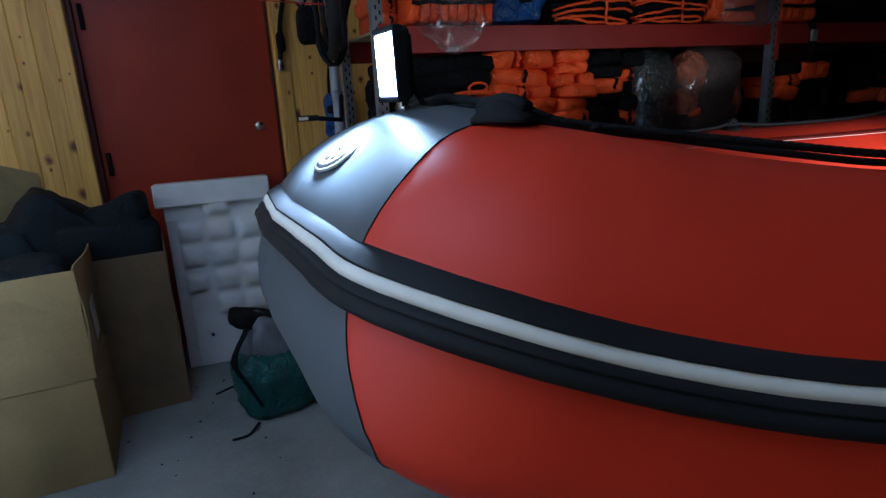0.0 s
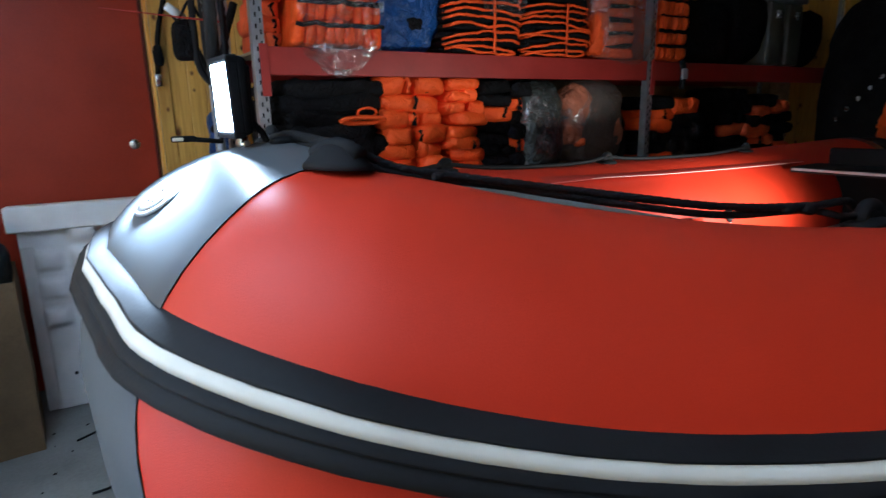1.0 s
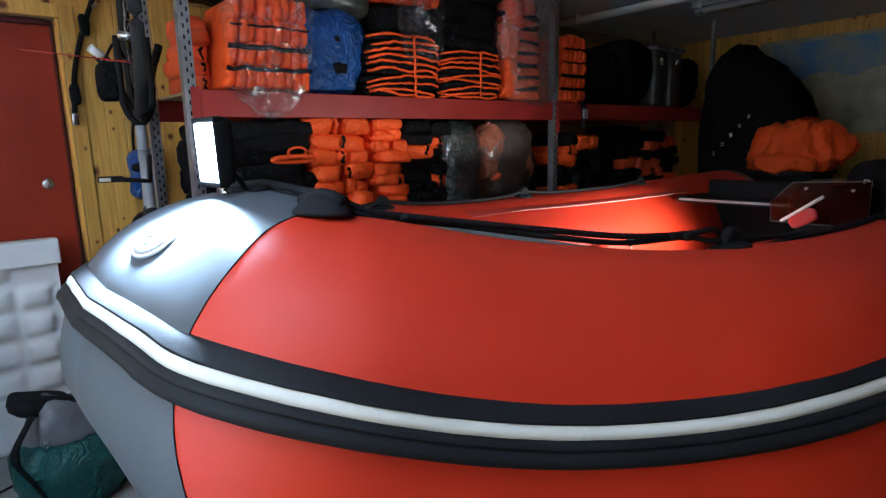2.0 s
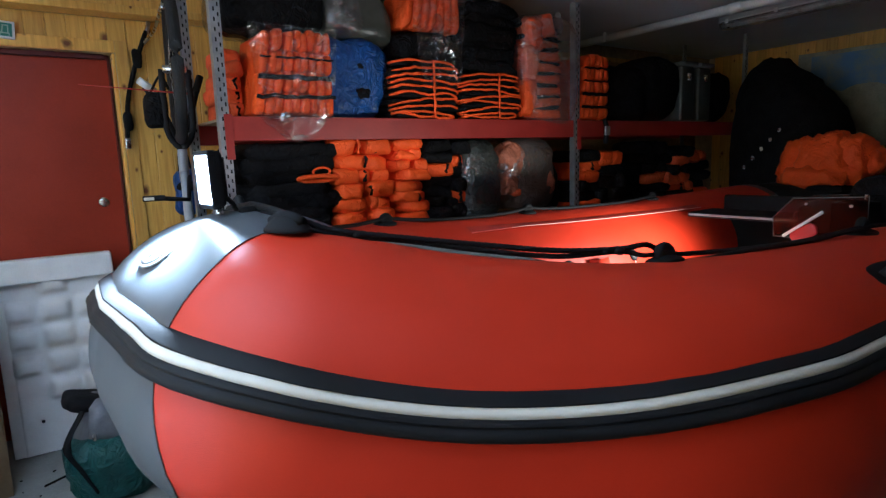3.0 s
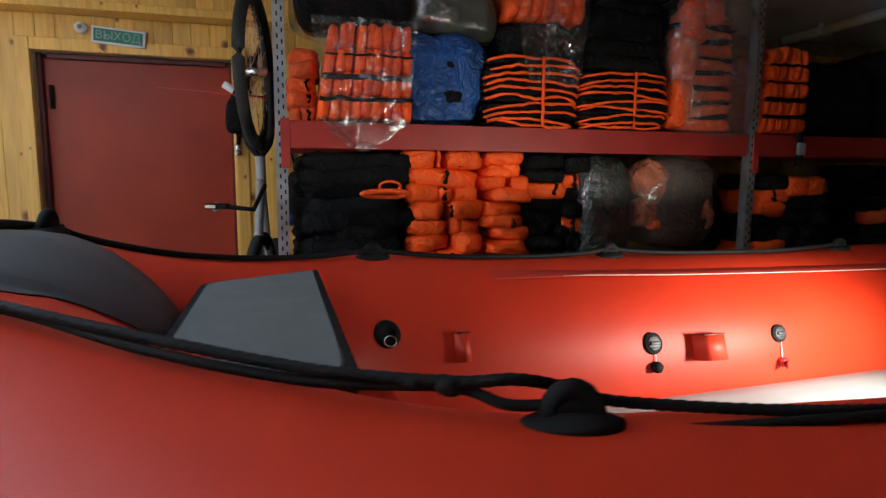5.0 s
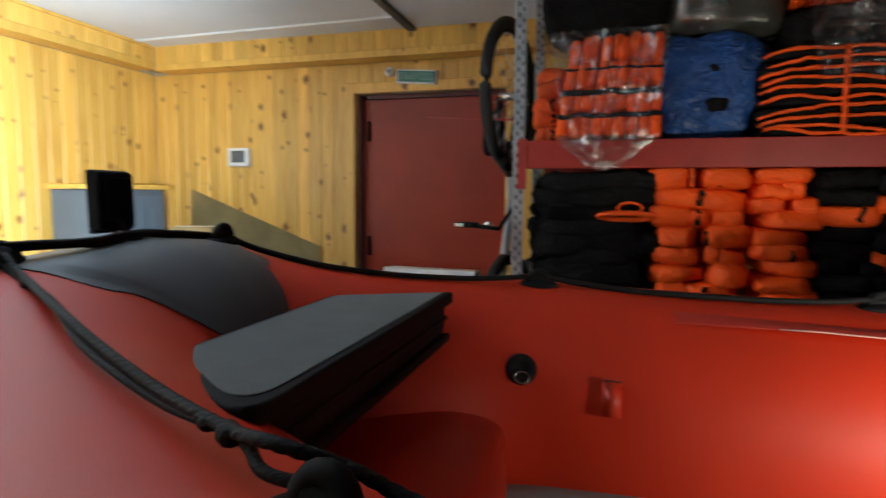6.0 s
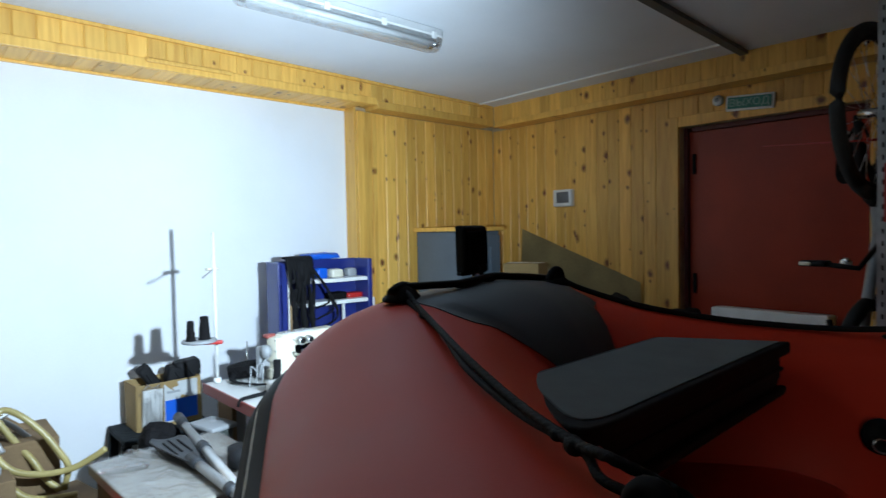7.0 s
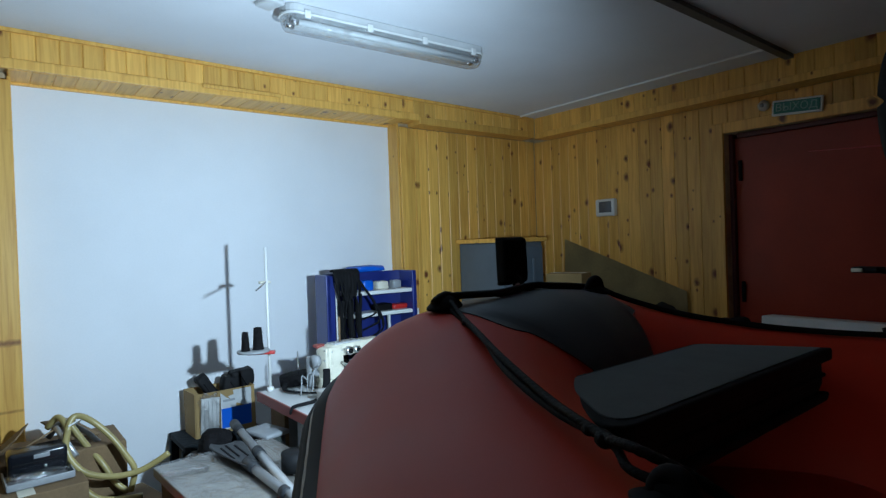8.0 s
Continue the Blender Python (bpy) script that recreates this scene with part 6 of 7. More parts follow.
for k, (dx, dy, dz, sx, sy, sz, rx) in enumerate(((0.0, 0.10, -0.02, 0.30, 0.22, 0.28, 8), (-0.03, -0.04, 0.03, 0.30, 0.26, 0.28, -10), (0.02, -0.17, 0.0, 0.28, 0.22, 0.22, -25), (-0.05, 0.0, -0.09, 0.30, 0.40, 0.13, 0), (0.03, -0.27, -0.02, 0.20, 0.16, 0.12, -15))):
    part("crumpled_jacket", crumple(pillow_bm((4.78 + dx, 1.84 + dy, 1.345 + dz), (sx, sy, sz), 19.0 + 3 * k, 0.35, 0.6, 44, 30, pose(0, 0, 0, rx, 12 - 6 * k, 0)), 0.024, 11.0, 4.0 + k), ORANGE, t)
t = thing("black_crate", "tall black plastic crate under orange jackets", "crate")
part("crate_body", box_bm((4.78, 1.90, 0.60), (0.44, 0.52, 1.19), 0.02, 3), RUBBER_MATT, t)
part("crate_rim", box_bm((4.78, 1.90, 1.175), (0.47, 0.55, 0.03), 0.008, 2), RUBBER_MATT, t)

# ---- by the door: boxes, polystyrene, rucksack ----
def carton(name, label, c, s, rz, mat, flaps=True, seed=0, sag=0.006):
    """Corrugated carton, open at the top, with folded flaps and a taped seam."""
    t = thing(name, label, "box", "cardboard boxes", m=pose(c[0], c[1], c[2], 0, 0, rz))
    sx, sy, sz = s
    th = 0.006
    for nm, cc, ss in (("side", (-sx / 2, 0, sz / 2), (th, sy, sz)), ("side", (sx / 2, 0, sz / 2), (th, sy, sz)), ("side", (0, -sy / 2, sz / 2), (sx - th, th, sz)), ("side", (0, sy / 2, sz / 2), (sx - th, th, sz))):
        bm = bmesh.new()
        add_box(bm, cc, ss)
        bmesh.ops.subdivide_edges(bm, edges=list(bm.edges), cuts=5, use_grid_fill=True)
        for v in bm.verts:
            n = noise.noise(v.co * 4 + Vector((seed, 0, 0)))
            v.co += Vector((math.copysign(1, cc[0]) if cc[0] else 0, math.copysign(1, cc[1]) if cc[1] else 0, 0)) * sag * n * 2
        part(nm, bm, mat, t, smooth=False)
    part("bottom", box_bm((0, 0, 0.004), (sx - th, sy - th, 0.006)), mat, t, smooth=False)
    if flaps:
        for nm, cc, ss, r in (("flap", (-sx / 2 - 0.03, 0, sz - 0.05), (0.004, sy * 0.96, 0.14), (0, 25)), ("flap", (0, -sy / 2 - 0.02, sz - 0.055), (sx * 0.96, 0.004, 0.13), (18, 0))):
            part(nm, box_bm(cc, ss, 0.001, rx=-r[0], ry=r[1]), mat, t, smooth=False)
    return t


def closed_box(name, label, c, s, rz, mat, group="cardboard boxes"):
    t = thing(name, label, "box", group, m=pose(c[0], c[1], c[2], 0, 0, rz))
    bm = bmesh.new()
    add_box(bm, (0, 0, s[2] / 2), s, 0.004, 2)
    part("carton", bm, mat, t, smooth=False)
    part("tape", box_bm((0, 0, s[2] + 0.001), (s[0] * 0.99, 0.05, 0.002)), CREAM, t, "packing tape", smooth=False)
    return t


closed_box("cardboard_box", "yellow-brown carton on the concrete floor", (-0.30, 2.98, 0), (0.56, 0.50, 0.42), 2, CARD)
t = carton("cardboard_box", "open yellow-brown carton stacked on another", (-0.30, 2.98, 0.424), (0.57, 0.51, 0.42), 4, CARD, False, 3, 0.012)
part("paper_label", box_bm((0.292, -0.03, 0.17), (0.002, 0.12, 0.16)), LAMINATE, t, "pale paper label", smooth=False)
part("flap", box_bm((0.10, 0.262, 0.445), (0.34, 0.005, 0.10), 0.001, rx=-12), CARD, t, smooth=False)
t = thing("dark_clothes", "dark grey clothes filling an open carton", "clothes")
part("crumpled_cloth", crumple(pillow_bm((-0.30, 2.98, 0.69), (0.47, 0.40, 0.30), 5.0, 0.12, 0.5, 40, 24), 0.02, 8.0, 5.0), TARP_DARK, t)
carton("cardboard_box", "worn brown open carton by the door wall", (0.02, 3.46, 0), (0.46, 0.44, 0.76), 4, CARD_DARK, False, 7)
t = thing("dark_tarpaulin", "folded dark slate tarpaulins heaped over the cartons", "tarpaulin")
for cc, ss, sd, turn in (((0.02, 3.44, 0.80), (0.42, 0.38, 0.22), 9.0, (0, 4, 8)), ((-0.13, 3.36, 0.895), (0.36, 0.24, 0.22), 12.0, (10, 38, 20)), ((0.06, 3.46, 0.915), (0.30, 0.30, 0.12), 3.0, (-6, -16, 5)), ((-0.46, 3.38, 0.74), (0.52, 0.40, 0.32), 15.0, (0, -12, 0))):
    part("folded_sheet", crumple(pillow_bm(cc, ss, sd, 0.10, 0.24, 44, 24, pose(0, 0, 0, *turn)), 0.012, 7.0, 3.0), TARP_DARK, t)
closed_box("cardboard_box", "brown carton pushed against the pine wall", (-0.46, 3.44, 0), (0.42, 0.40, 0.55), 3, CARD_DARK)
t = thing("cloth_bag", "blue cloth bag hanging on the pine wall behind the rack", "bag")
part("bag_body", crumple(pillow_bm((1.225, 3.715, 1.30), (0.13, 0.11, 0.25), 3.0, 0.10, 0.5, 30, 20), 0.008, 9.0, 2.0), BLUE_BAG, t)
part("bag_strap", sweep_bm(smooth_line([(1.19, 3.715, 1.40), (1.205, 3.755, 1.52), (1.225, 3.776, 1.58), (1.245, 3.755, 1.52), (1.26, 3.715, 1.40)], 5), 0.007, 8), RUBBER_MATT, t, "black strap")
part("bag_flap", crumple(pillow_bm((1.225, 3.668, 1.335), (0.12, 0.06, 0.045), 6.0, 0.10, 0.5, 24, 14), 0.004, 9.0, 2.0), RUBBER_MATT, t, "black flap")
t = thing("olive_panel", "thin olive hardboard sheet leaning on pine wall", "panel")
bm = bmesh.new()
vs = [bm.verts.new(p) for p in ((-1.22, 3.765, 1.47), (-0.26, 3.765, 1.115), (-0.20, 3.70, 0.02), (-1.22, 3.70, 0.02))]
bm.faces.new(vs)
bmesh.ops.solidify(bm, geom=list(bm.faces), thickness=0.006)
part("sheet", bm, HARDBOARD, t, smooth=False)
t = closed_box("cardboard_box", "pale carton standing behind the bow", (-0.86, 3.36, 0.0), (0.24, 0.20, 1.245), 20, CARD)


def foam_block():
    t = thing("polystyrene_packing", "white moulded polystyrene packing against the door", "packing", m=pose(0.525, 3.70, 0, -3, 0, -2))
    nx, nz, W, H = 40, 80, 0.52, 1.01
    def f(u, v):
        x, z = -W / 2 + W * u, H * v
        d = 0.0
        for r in range(5):
            for k in range(3):
                if (r == 4 and k != 1) or (r == 0 and k == 0):
                    continue
                cx, cz = -0.155 + 0.155 * k, 0.33 + 0.138 * r
                sx, sz = (0.055, 0.048) if k == 0 else (0.066, 0.052)
                q = max(0.0, 1 - (abs(x - cx) / sx) ** 2.6) * max(0.0, 1 - (abs(z - cz) / sz) ** 2.6)
                d = max(d, q ** 0.55)
        return Vector((x, -0.07 - 0.038 * d + (0.02 if (u < 0.10 and v < 0.8) else 0), z))
    part("moulded_face", grid_bm(nx, nz, f), FOAM, t)
    part("block", box_bm((0, -0.025, H / 2), (W - 0.001, 0.085, H), 0.004), FOAM, t, smooth=False)
    part("top_lip", box_bm((-0.01, -0.05, H - 0.06), (W + 0.05, 0.13, 0.12), 0.008), FOAM, t, smooth=False)
    for x, z in ((-0.12, 0.17), (0.16, 0.25)):
        part("plug", cyl_bm((x, -0.076, z), (x, -0.068, z), 0.008, seg=10), RUBBER_MATT, t, "small dark hole")
    return t


foam_block()


def rucksack():
    t = thing("rucksack", "teal and grey rucksack slumped on the floor", "bag", m=pose(0.66, 3.02, 0, 0, 0, 10))
    part("bag_body", crumple(pillow_bm((0, 0, 0.14), (0.36, 0.30, 0.30), 2.2, 0.2, 0.5, 44, 26), 0.016, 8.0, 1.0), TEAL, t)
    part("upper_pocket", crumple(pillow_bm((-0.02, -0.02, 0.33), (0.20, 0.20, 0.22), 4.7, 0.25, 0.45, 36, 22, pose(0, 0, 0, 0, 22, 0)), 0.016, 11.0, 2.0), GREY_CLOTH, t, "grey upper pocket")
    part("flap", pillow_bm((-0.06, 0.02, 0.44), (0.22, 0.18, 0.07), 7.1, 0.25, 0.5, 22, 12, pose(0, 0, 0, 0, 15, 0)), WEBBING, t, "black flap")
    part("side_panel", pillow_bm((0.14, -0.02, 0.20), (0.12, 0.24, 0.34), 3.1, 0.25, 0.6, 20, 14), BLACK_CLOTH, t, "black side")
    part("shoulder_strap", sweep_bm(smooth_line([(-0.12, -0.08, 0.44), (-0.20, -0.12, 0.32), (-0.16, -0.15, 0.20), (-0.12, -0.16, 0.10)], 6), 0.016, 8, 0.4), WEBBING, t)
    part("strap_end", sweep_bm(smooth_line([(-0.14, -0.15, 0.02), (-0.20, -0.20, 0.008), (-0.27, -0.20, 0.008)], 6), 0.008, 6, 0.5), WEBBING, t)
    part("zip_pull", box_bm((-0.10, -0.13, 0.33), (0.012, 0.006, 0.03), 0.002), STEEL, t)
    return t


rucksack()
t = thing("floor_cable", "thin dark cable end on the concrete floor", "cable")
part("cable_run", sweep_bm(smooth_line([(0.38, 3.25, 0.006), (0.48, 3.30, 0.006), (0.60, 3.33, 0.006)], 6), 0.005, 6), RUBBER_MATT, t)
scrap = bmesh.new()
rng = random.Random(4)
for k in range(26):
    x, y = rng.uniform(-0.1, 1.2), rng.uniform(2.2, 3.5)
    add_box(scrap, (x, y, 0.003), (rng.uniform(0.003, 0.014), rng.uniform(0.003, 0.007), 0.004), rz=rng.uniform(0, 180))
tagged(part("floor_scraps", scrap, RUBBER_MATT, None, smooth=False), "small dark scraps and crumbs on the concrete floor", "litter", kind="stuff")

# ---- grey cabinet in the corner ----
t = thing("steel_cabinet", "blue-grey steel cabinet with pine top in the corner", "cabinet", m=pose(-1.255, 3.12, 0, 0, 0, 0))
part("cabinet_body", box_bm((0, 0, 0.73), (0.42, 0.38, 1.46), 0.006), CABINET, t, smooth=False)
for y, w in ((-0.095, 0.18), (0.095, 0.18)):
    dr = part("cabinet_door", box_bm((0.215, y, 0.73), (0.014, w, 1.40), 0.004), CABINET, t, smooth=False)
    part("door_handle", box_bm((0.228, y * 0.25, 0.85), (0.014, 0.014, 0.14), 0.004), STEEL, dr, "steel handle")
    part("door_rib", box_bm((0.2245, y, 0.95), (0.006, 0.03, 0.8), 0.002), CABINET, dr)
part("cabinet_top", box_bm((0.01, 0, 1.475), (0.46, 0.43, 0.028), 0.004), PINE, t, "pine board top", smooth=False)

# ---- sewing corner by the white wall ----
TZ = 0.82
t = thing("sewing_table", "white laminate sewing table with red edging", "table")
part("tabletop", box_bm((-0.685, 1.890, TZ - 0.016), (0.59, 1.20, 0.030), 0.004), LAMINATE, t, smooth=False)
part("edging", box_bm((-0.685, 1.285, TZ - 0.022), (0.60, 0.008, 0.044), 0.002), EDGE_RED, t, "dull red edging", smooth=False)
part("edging", box_bm((-0.386, 1.890, TZ - 0.022), (0.008, 1.20, 0.044), 0.002), EDGE_RED, t, "dull red edging", smooth=False)
for x in (-0.94, -0.45):
    for y in (1.42, 2.36):
        part("leg", box_bm((x, y, 0.395), (0.05, 0.05, 0.79), 0.005), GREY_PLASTIC, t, smooth=False)
part("side_board", box_bm((-0.92, 1.36, 0.59), (0.16, 0.02, 0.40), 0.003), CARD_DARK, t, "brown board under the top", smooth=False)

# thread stand
t = thing("thread_stand", "white thread stand with two black cones on the table", "thread stand", m=pose(-0.945, 1.332, TZ))
part("pole", cyl_bm((0, 0, 0), (0, 0, 0.66), 0.007), WHITE_PLASTIC, t, "white pole")
part("pole_foot", cyl_bm((0, 0, 0), (0, 0, 0.02), 0.016), WHITE_PLASTIC, t)
part("thread_guide", box_bm((-0.01, -0.005, 0.50), (0.02, 0.06, 0.012), 0.004, rz=20), CREAM, t)
bm = bmesh.new()
add_lathe(bm, [(0.068, 0.197), (0.071, 0.203), (0.068, 0.208), (0.02, 0.207)], pose(0.050, -0.090, 0), 28)
part("plate", bm, GREY_PLASTIC, t, "grey spool plate")
part("plate_arm", box_bm((0.026, -0.046, 0.186), (0.03, 0.12, 0.014), 0.003, rz=-28), RED_PLASTIC, t, "red bracket under the plate")
part("guide_rod", cyl_bm((0, 0, 0.503), (0.115, -0.092, 0.474), 0.0032, seg=8), STEEL, t, "thin steel guide rod")
for y, h, r in ((-0.125, 0.082, 0.018), (-0.068, 0.096, 0.023)):
    bm = bmesh.new()
    add_lathe(bm, [(r * 1.15, 0.208), (r, 0.214), (r * 0.74, 0.208 + h), (r * 0.3, 0.210 + h)], pose(0.050, y, 0), 20)
    part("thread_cone", bm, BLACK_CLOTH, t, "black thread cone")

# sewing machine
t = thing("sewing_machine", "cream industrial sewing machine on the white table", "sewing machine", m=pose(-0.815, 1.612, TZ, 0, 0, 8) @ Matrix.Scale(0.76, 4))
part("bed", box_bm((0, 0.10, 0.03), (0.17, 0.46, 0.06), 0.012, 3), CREAM, t)
pillar = part("pillar", box_bm((0, -0.05, 0.15), (0.12, 0.11, 0.20), 0.010, 3), CREAM, t)
arm = part("arm", box_bm((0, 0.12, 0.222), (0.10, 0.40, 0.075), 0.014, 3), CREAM, t)
cover = part("end_cover", box_bm((0, -0.112, 0.175), (0.105, 0.020, 0.145), 0.008, 2), CREAM, t, "cream end cover with screws")
for x in (-0.042, 0.042):
    for z in (0.115, 0.175, 0.235):
        part("screw", cyl_bm((x, -0.122, z), (x, -0.126, z), 0.0055, seg=10), STEEL, cover)
side = part("side_plate", box_bm((0.061, -0.05, 0.185), (0.006, 0.085, 0.11), 0.003, 2), CREAM, pillar, "cream side plate")
for y in (-0.085, -0.015):
    part("screw", cyl_bm((0.064, y, 0.225), (0.0675, y, 0.225), 0.005, seg=10), STEEL, side)
part("hand_wheel", cyl_bm((-0.02, -0.170, 0.17), (-0.02, -0.130, 0.17), 0.036, seg=28), GREY_PLASTIC, t, "grey hand wheel")
part("motor_guard", box_bm((-0.075, -0.12, 0.10), (0.05, 0.10, 0.19), 0.015, 3), GREY_PLASTIC, t, "grey guard")
part("needle_head", box_bm((0, 0.31, 0.155), (0.06, 0.06, 0.18), 0.012, 3), CREAM, t)
part("needle_bar", cyl_bm((0, 0.31, 0.05), (0, 0.31, 0.10), 0.005), STEEL, t)
part("tension_rod", cyl_bm((0.06, -0.02, 0.150), (0.15, -0.02, 0.140), 0.009), STEEL, t, "steel rod")
for y, r in ((0.035, 0.026), (0.095, 0.022)):
    knob = part("tension_knob", cyl_bm((0.05, y, 0.215), (0.085, y, 0.215), r), STEEL, t, "steel tension disc")
    part("knob_cap", cyl_bm((0.085, y, 0.215), (0.098, y, 0.215), r * 0.55), RUBBER_MATT, knob, "black cap")
part("top_plate", box_bm((0.0, 0.05, 0.262), (0.09, 0.20, 0.008), 0.002), GREY_PLASTIC_PALE, t, "pale grey top plate")
for y in (-0.03, 0.03, 0.10):
    part("top_screw", cyl_bm((0.02, y, 0.266), (0.02, y, 0.276), 0.008, seg=10), STEEL, t)
part("top_pin", cyl_bm((0.0, 0.02, 0.255), (0.0, 0.02, 0.42), 0.007), CARD_DARK, t, "brown spool pin")
part("red_cloth", pillow_bm((-0.05, -0.10, 0.252), (0.06, 0.07, 0.025), 1.2, 0.3, 0.6), EDGE_RED, t, "red rag")
for dy in (-0.05, -0.01, 0.03):
    part("lever", sweep_bm(smooth_line([(0.03, -0.24 + dy, 0.0), (0.035, -0.235 + dy, 0.06), (0.02, -0.22 + dy, 0.11), (0.05, -0.20 + dy, 0.13 + dy)], 4), 0.0040, 8), GREY_PLASTIC, t, "grey lever")
t = thing("parts_tray", "small pale box on the table beside the machine", "box")
part("tray", box_bm((-0.53, 1.45, TZ + 0.03), (0.13, 0.12, 0.058), 0.006), LAMINATE, t)

# spool, black tape rolls, hanging strap
t = thing("tape_roll", "roll of black tape lying on the table", "roll")
bm = bmesh.new()
add_lathe(bm, [(0.085, 0), (0.085, 0.045), (0.03, 0.046)], pose(-0.955, 1.475, TZ + 0.012, 5, -4, 0), 28)
part("wound_tape", bm, BLACK_CLOTH, t)
part("spindle", cyl_bm((-0.955, 1.475, TZ), (-0.955, 1.475, TZ + 0.16), 0.003), STEEL, t, "thin steel spindle")
part("loose_end", sweep_bm(smooth_line([(-0.93, 1.40, TZ + 0.03), (-0.86, 1.37, TZ + 0.012), (-0.74, 1.42, TZ + 0.012), (-0.66, 1.47, TZ + 0.02)], 6), 0.012, 6, 0.3), WEBBING, t, "black tape end")
t = thing("tape_end", "black webbing hanging over the table edge", "strap")
part("webbing", sweep_bm(smooth_line([(-0.66, 1.475, TZ + 0.12), (-0.62, 1.45, TZ + 0.06), (-0.60, 1.40, TZ + 0.014), (-0.59, 1.335, TZ + 0.010), (-0.595, 1.288, TZ + 0.004), (-0.60, 1.276, TZ - 0.02)], 6), 0.016, 8, 0.35), WEBBING, t)

# blue shelf unit with straps
t = thing("blue_cabinet", "blue plastic cabinet with white shelves and black straps", "cabinet", m=pose(-1.36, 2.075, 0, 0, 0, -4))
for y, w in ((-0.275, 0.03), (0.275, 0.03)):
    part("side_panel", box_bm((0.07, y, 0.665), (0.16, w, 1.30), 0.006), BLUE_PLASTIC, t, smooth=False)
part("back_panel", box_bm((-0.005, 0, 0.665), (0.012, 0.53, 1.30), 0.002), BLUE_PLASTIC, t, smooth=False)
part("door_panel", box_bm((0.14, -0.262, 0.665), (0.02, 0.045, 1.29), 0.005), BLUE_PLASTIC, t, "blue open door", smooth=False)
part("white_strip", box_bm((0.152, -0.228, 0.70), (0.008, 0.020, 1.20), 0.002), WHITE_PLASTIC, t, smooth=False)
for z in (0.45, 0.80, 1.075, 1.20):
    part("shelf", box_bm((0.075, 0.05, z), (0.14, 0.42, 0.022), 0.004), WHITE_PLASTIC, t, "white shelf", smooth=False)
for y in (0.02, 0.22):
    part("shelf_divider", box_bm((0.10, y + 0.1, 0.98), (0.02, 0.012, 0.20), 0.002), WHITE_PLASTIC, t, smooth=False)
for k, (cc, ss, m_) in enumerate((((0.06, 0.10, 1.235), (0.07, 0.08, 0.05), CREAM), ((0.06, 0.0, 1.24), (0.06, 0.07, 0.06), BLUE_LABEL), ((0.06, 0.10, 1.105), (0.10, 0.10, 0.04), BLACK_CLOTH), ((0.06, 0.22, 1.10), (0.08, 0.12, 0.03), RED_PLASTIC), ((0.06, 0.20, 1.235), (0.06, 0.06, 0.05), GREY_PLASTIC))):
    tt = thing(("glue_tub", "blue_carton", "black_pouch", "red_tool", "grey_tub")[k], ("cream tub on a white shelf of the cabinet", "small blue carton on a white shelf", "black pouch lying on a white shelf", "red-handled tool lying on a white shelf", "grey tub on a white shelf")[k], ("tub", "box", "pouch", "tool", "tub")[k])
    ob = part("body", pillow_bm((-1.36 + cc[0], 2.07 + cc[1], cc[2]), ss, k * 3.0, 0.12, 0.35, 18, 10), m_, tt)
t = thing("hanging_straps", "black webbing straps hung over the blue cabinet", "straps")
for k in range(8):
    y = 1.822 + 0.018 * k
    part("strap", sweep_bm(smooth_line([(-1.30, y + 0.03, 1.335), (-1.20, y, 1.330), (-1.175, y + 0.01 * math.sin(k), 1.20), (-1.18, y + 0.015 * math.cos(k * 2), 1.0), (-1.185, y + 0.01, 0.86 - 0.03 * (k % 3))], 6), 0.017, 8, 0.35), WEBBING, t)
for k in range(3):
    part("loop", sweep_bm(smooth_line([(-1.22, 1.90 + 0.02 * k, 1.325), (-1.17, 1.99 + 0.03 * k, 1.22 - 0.04 * k), (-1.18, 2.06 + 0.02 * k, 1.10 - 0.05 * k), (-1.19, 1.98, 1.06 - 0.06 * k)], 6), 0.009, 8, 0.5), WEBBING, t)
t = thing("blue_cloth", "pale blue cloth folded on top of the blue cabinet", "cloth")
part("folds", pillow_bm((-1.35, 2.10, 1.335), (0.18, 0.20, 0.035), 6.0, 0.3, 0.5, 20, 10), BLUE_LABEL, t)

# ---- packed crates, oars and hose in front of the white wall ----
PZ = 0.68
t = thing("film_wrapped_crate", "flat grey-brown crate wrapped in clear film", "crate", m=pose(-0.44, 1.03, 0, 0, 0, 3))
part("crate_body", box_bm((0, 0, 0.32), (0.54, 0.42, 0.64), 0.006), CARD_DARK, t, smooth=False)
part("lid", box_bm((0, 0, PZ - 0.02), (0.58, 0.46, 0.036), 0.005), CRATE_GREY, t, "grey-brown flat lid", smooth=False)
def wrap(u, v):
    x, y = -0.285 + 0.57 * u, -0.225 + 0.45 * v
    return Vector((x, y, PZ + 0.003 + 0.006 * abs(noise.noise(Vector((x * 9, y * 9, 1)))) + 0.004 * abs(noise.noise(Vector((x * 25, y * 25, 3))))))
part("film", grid_bm(30, 26, wrap), CLEAR_FILM, t, "clear stretch film")
for k, (x, y, rz) in enumerate(((-0.22, -0.08, 30), (-0.12, -0.16, 70), (-0.20, 0.04, 10))):
    part("film_crease", crumple(pillow_bm((x, y, PZ + 0.010), (0.14, 0.025, 0.016), 2.0 * k, 0.4, 0.6, 26, 10, pose(0, 0, 0, 0, 0, rz)), 0.004, 50.0, k), CLEAR_FILM, t, "crease of shiny film")
t = thing("white_crate", "small grey-green plastic box beside the oars", "crate", m=pose(-0.80, 1.215, 0, 0, 0, 14))
part("box_body", box_bm((0, 0.04, 0.34), (0.14, 0.10, 0.67), 0.01), SACK_GREEN, t)
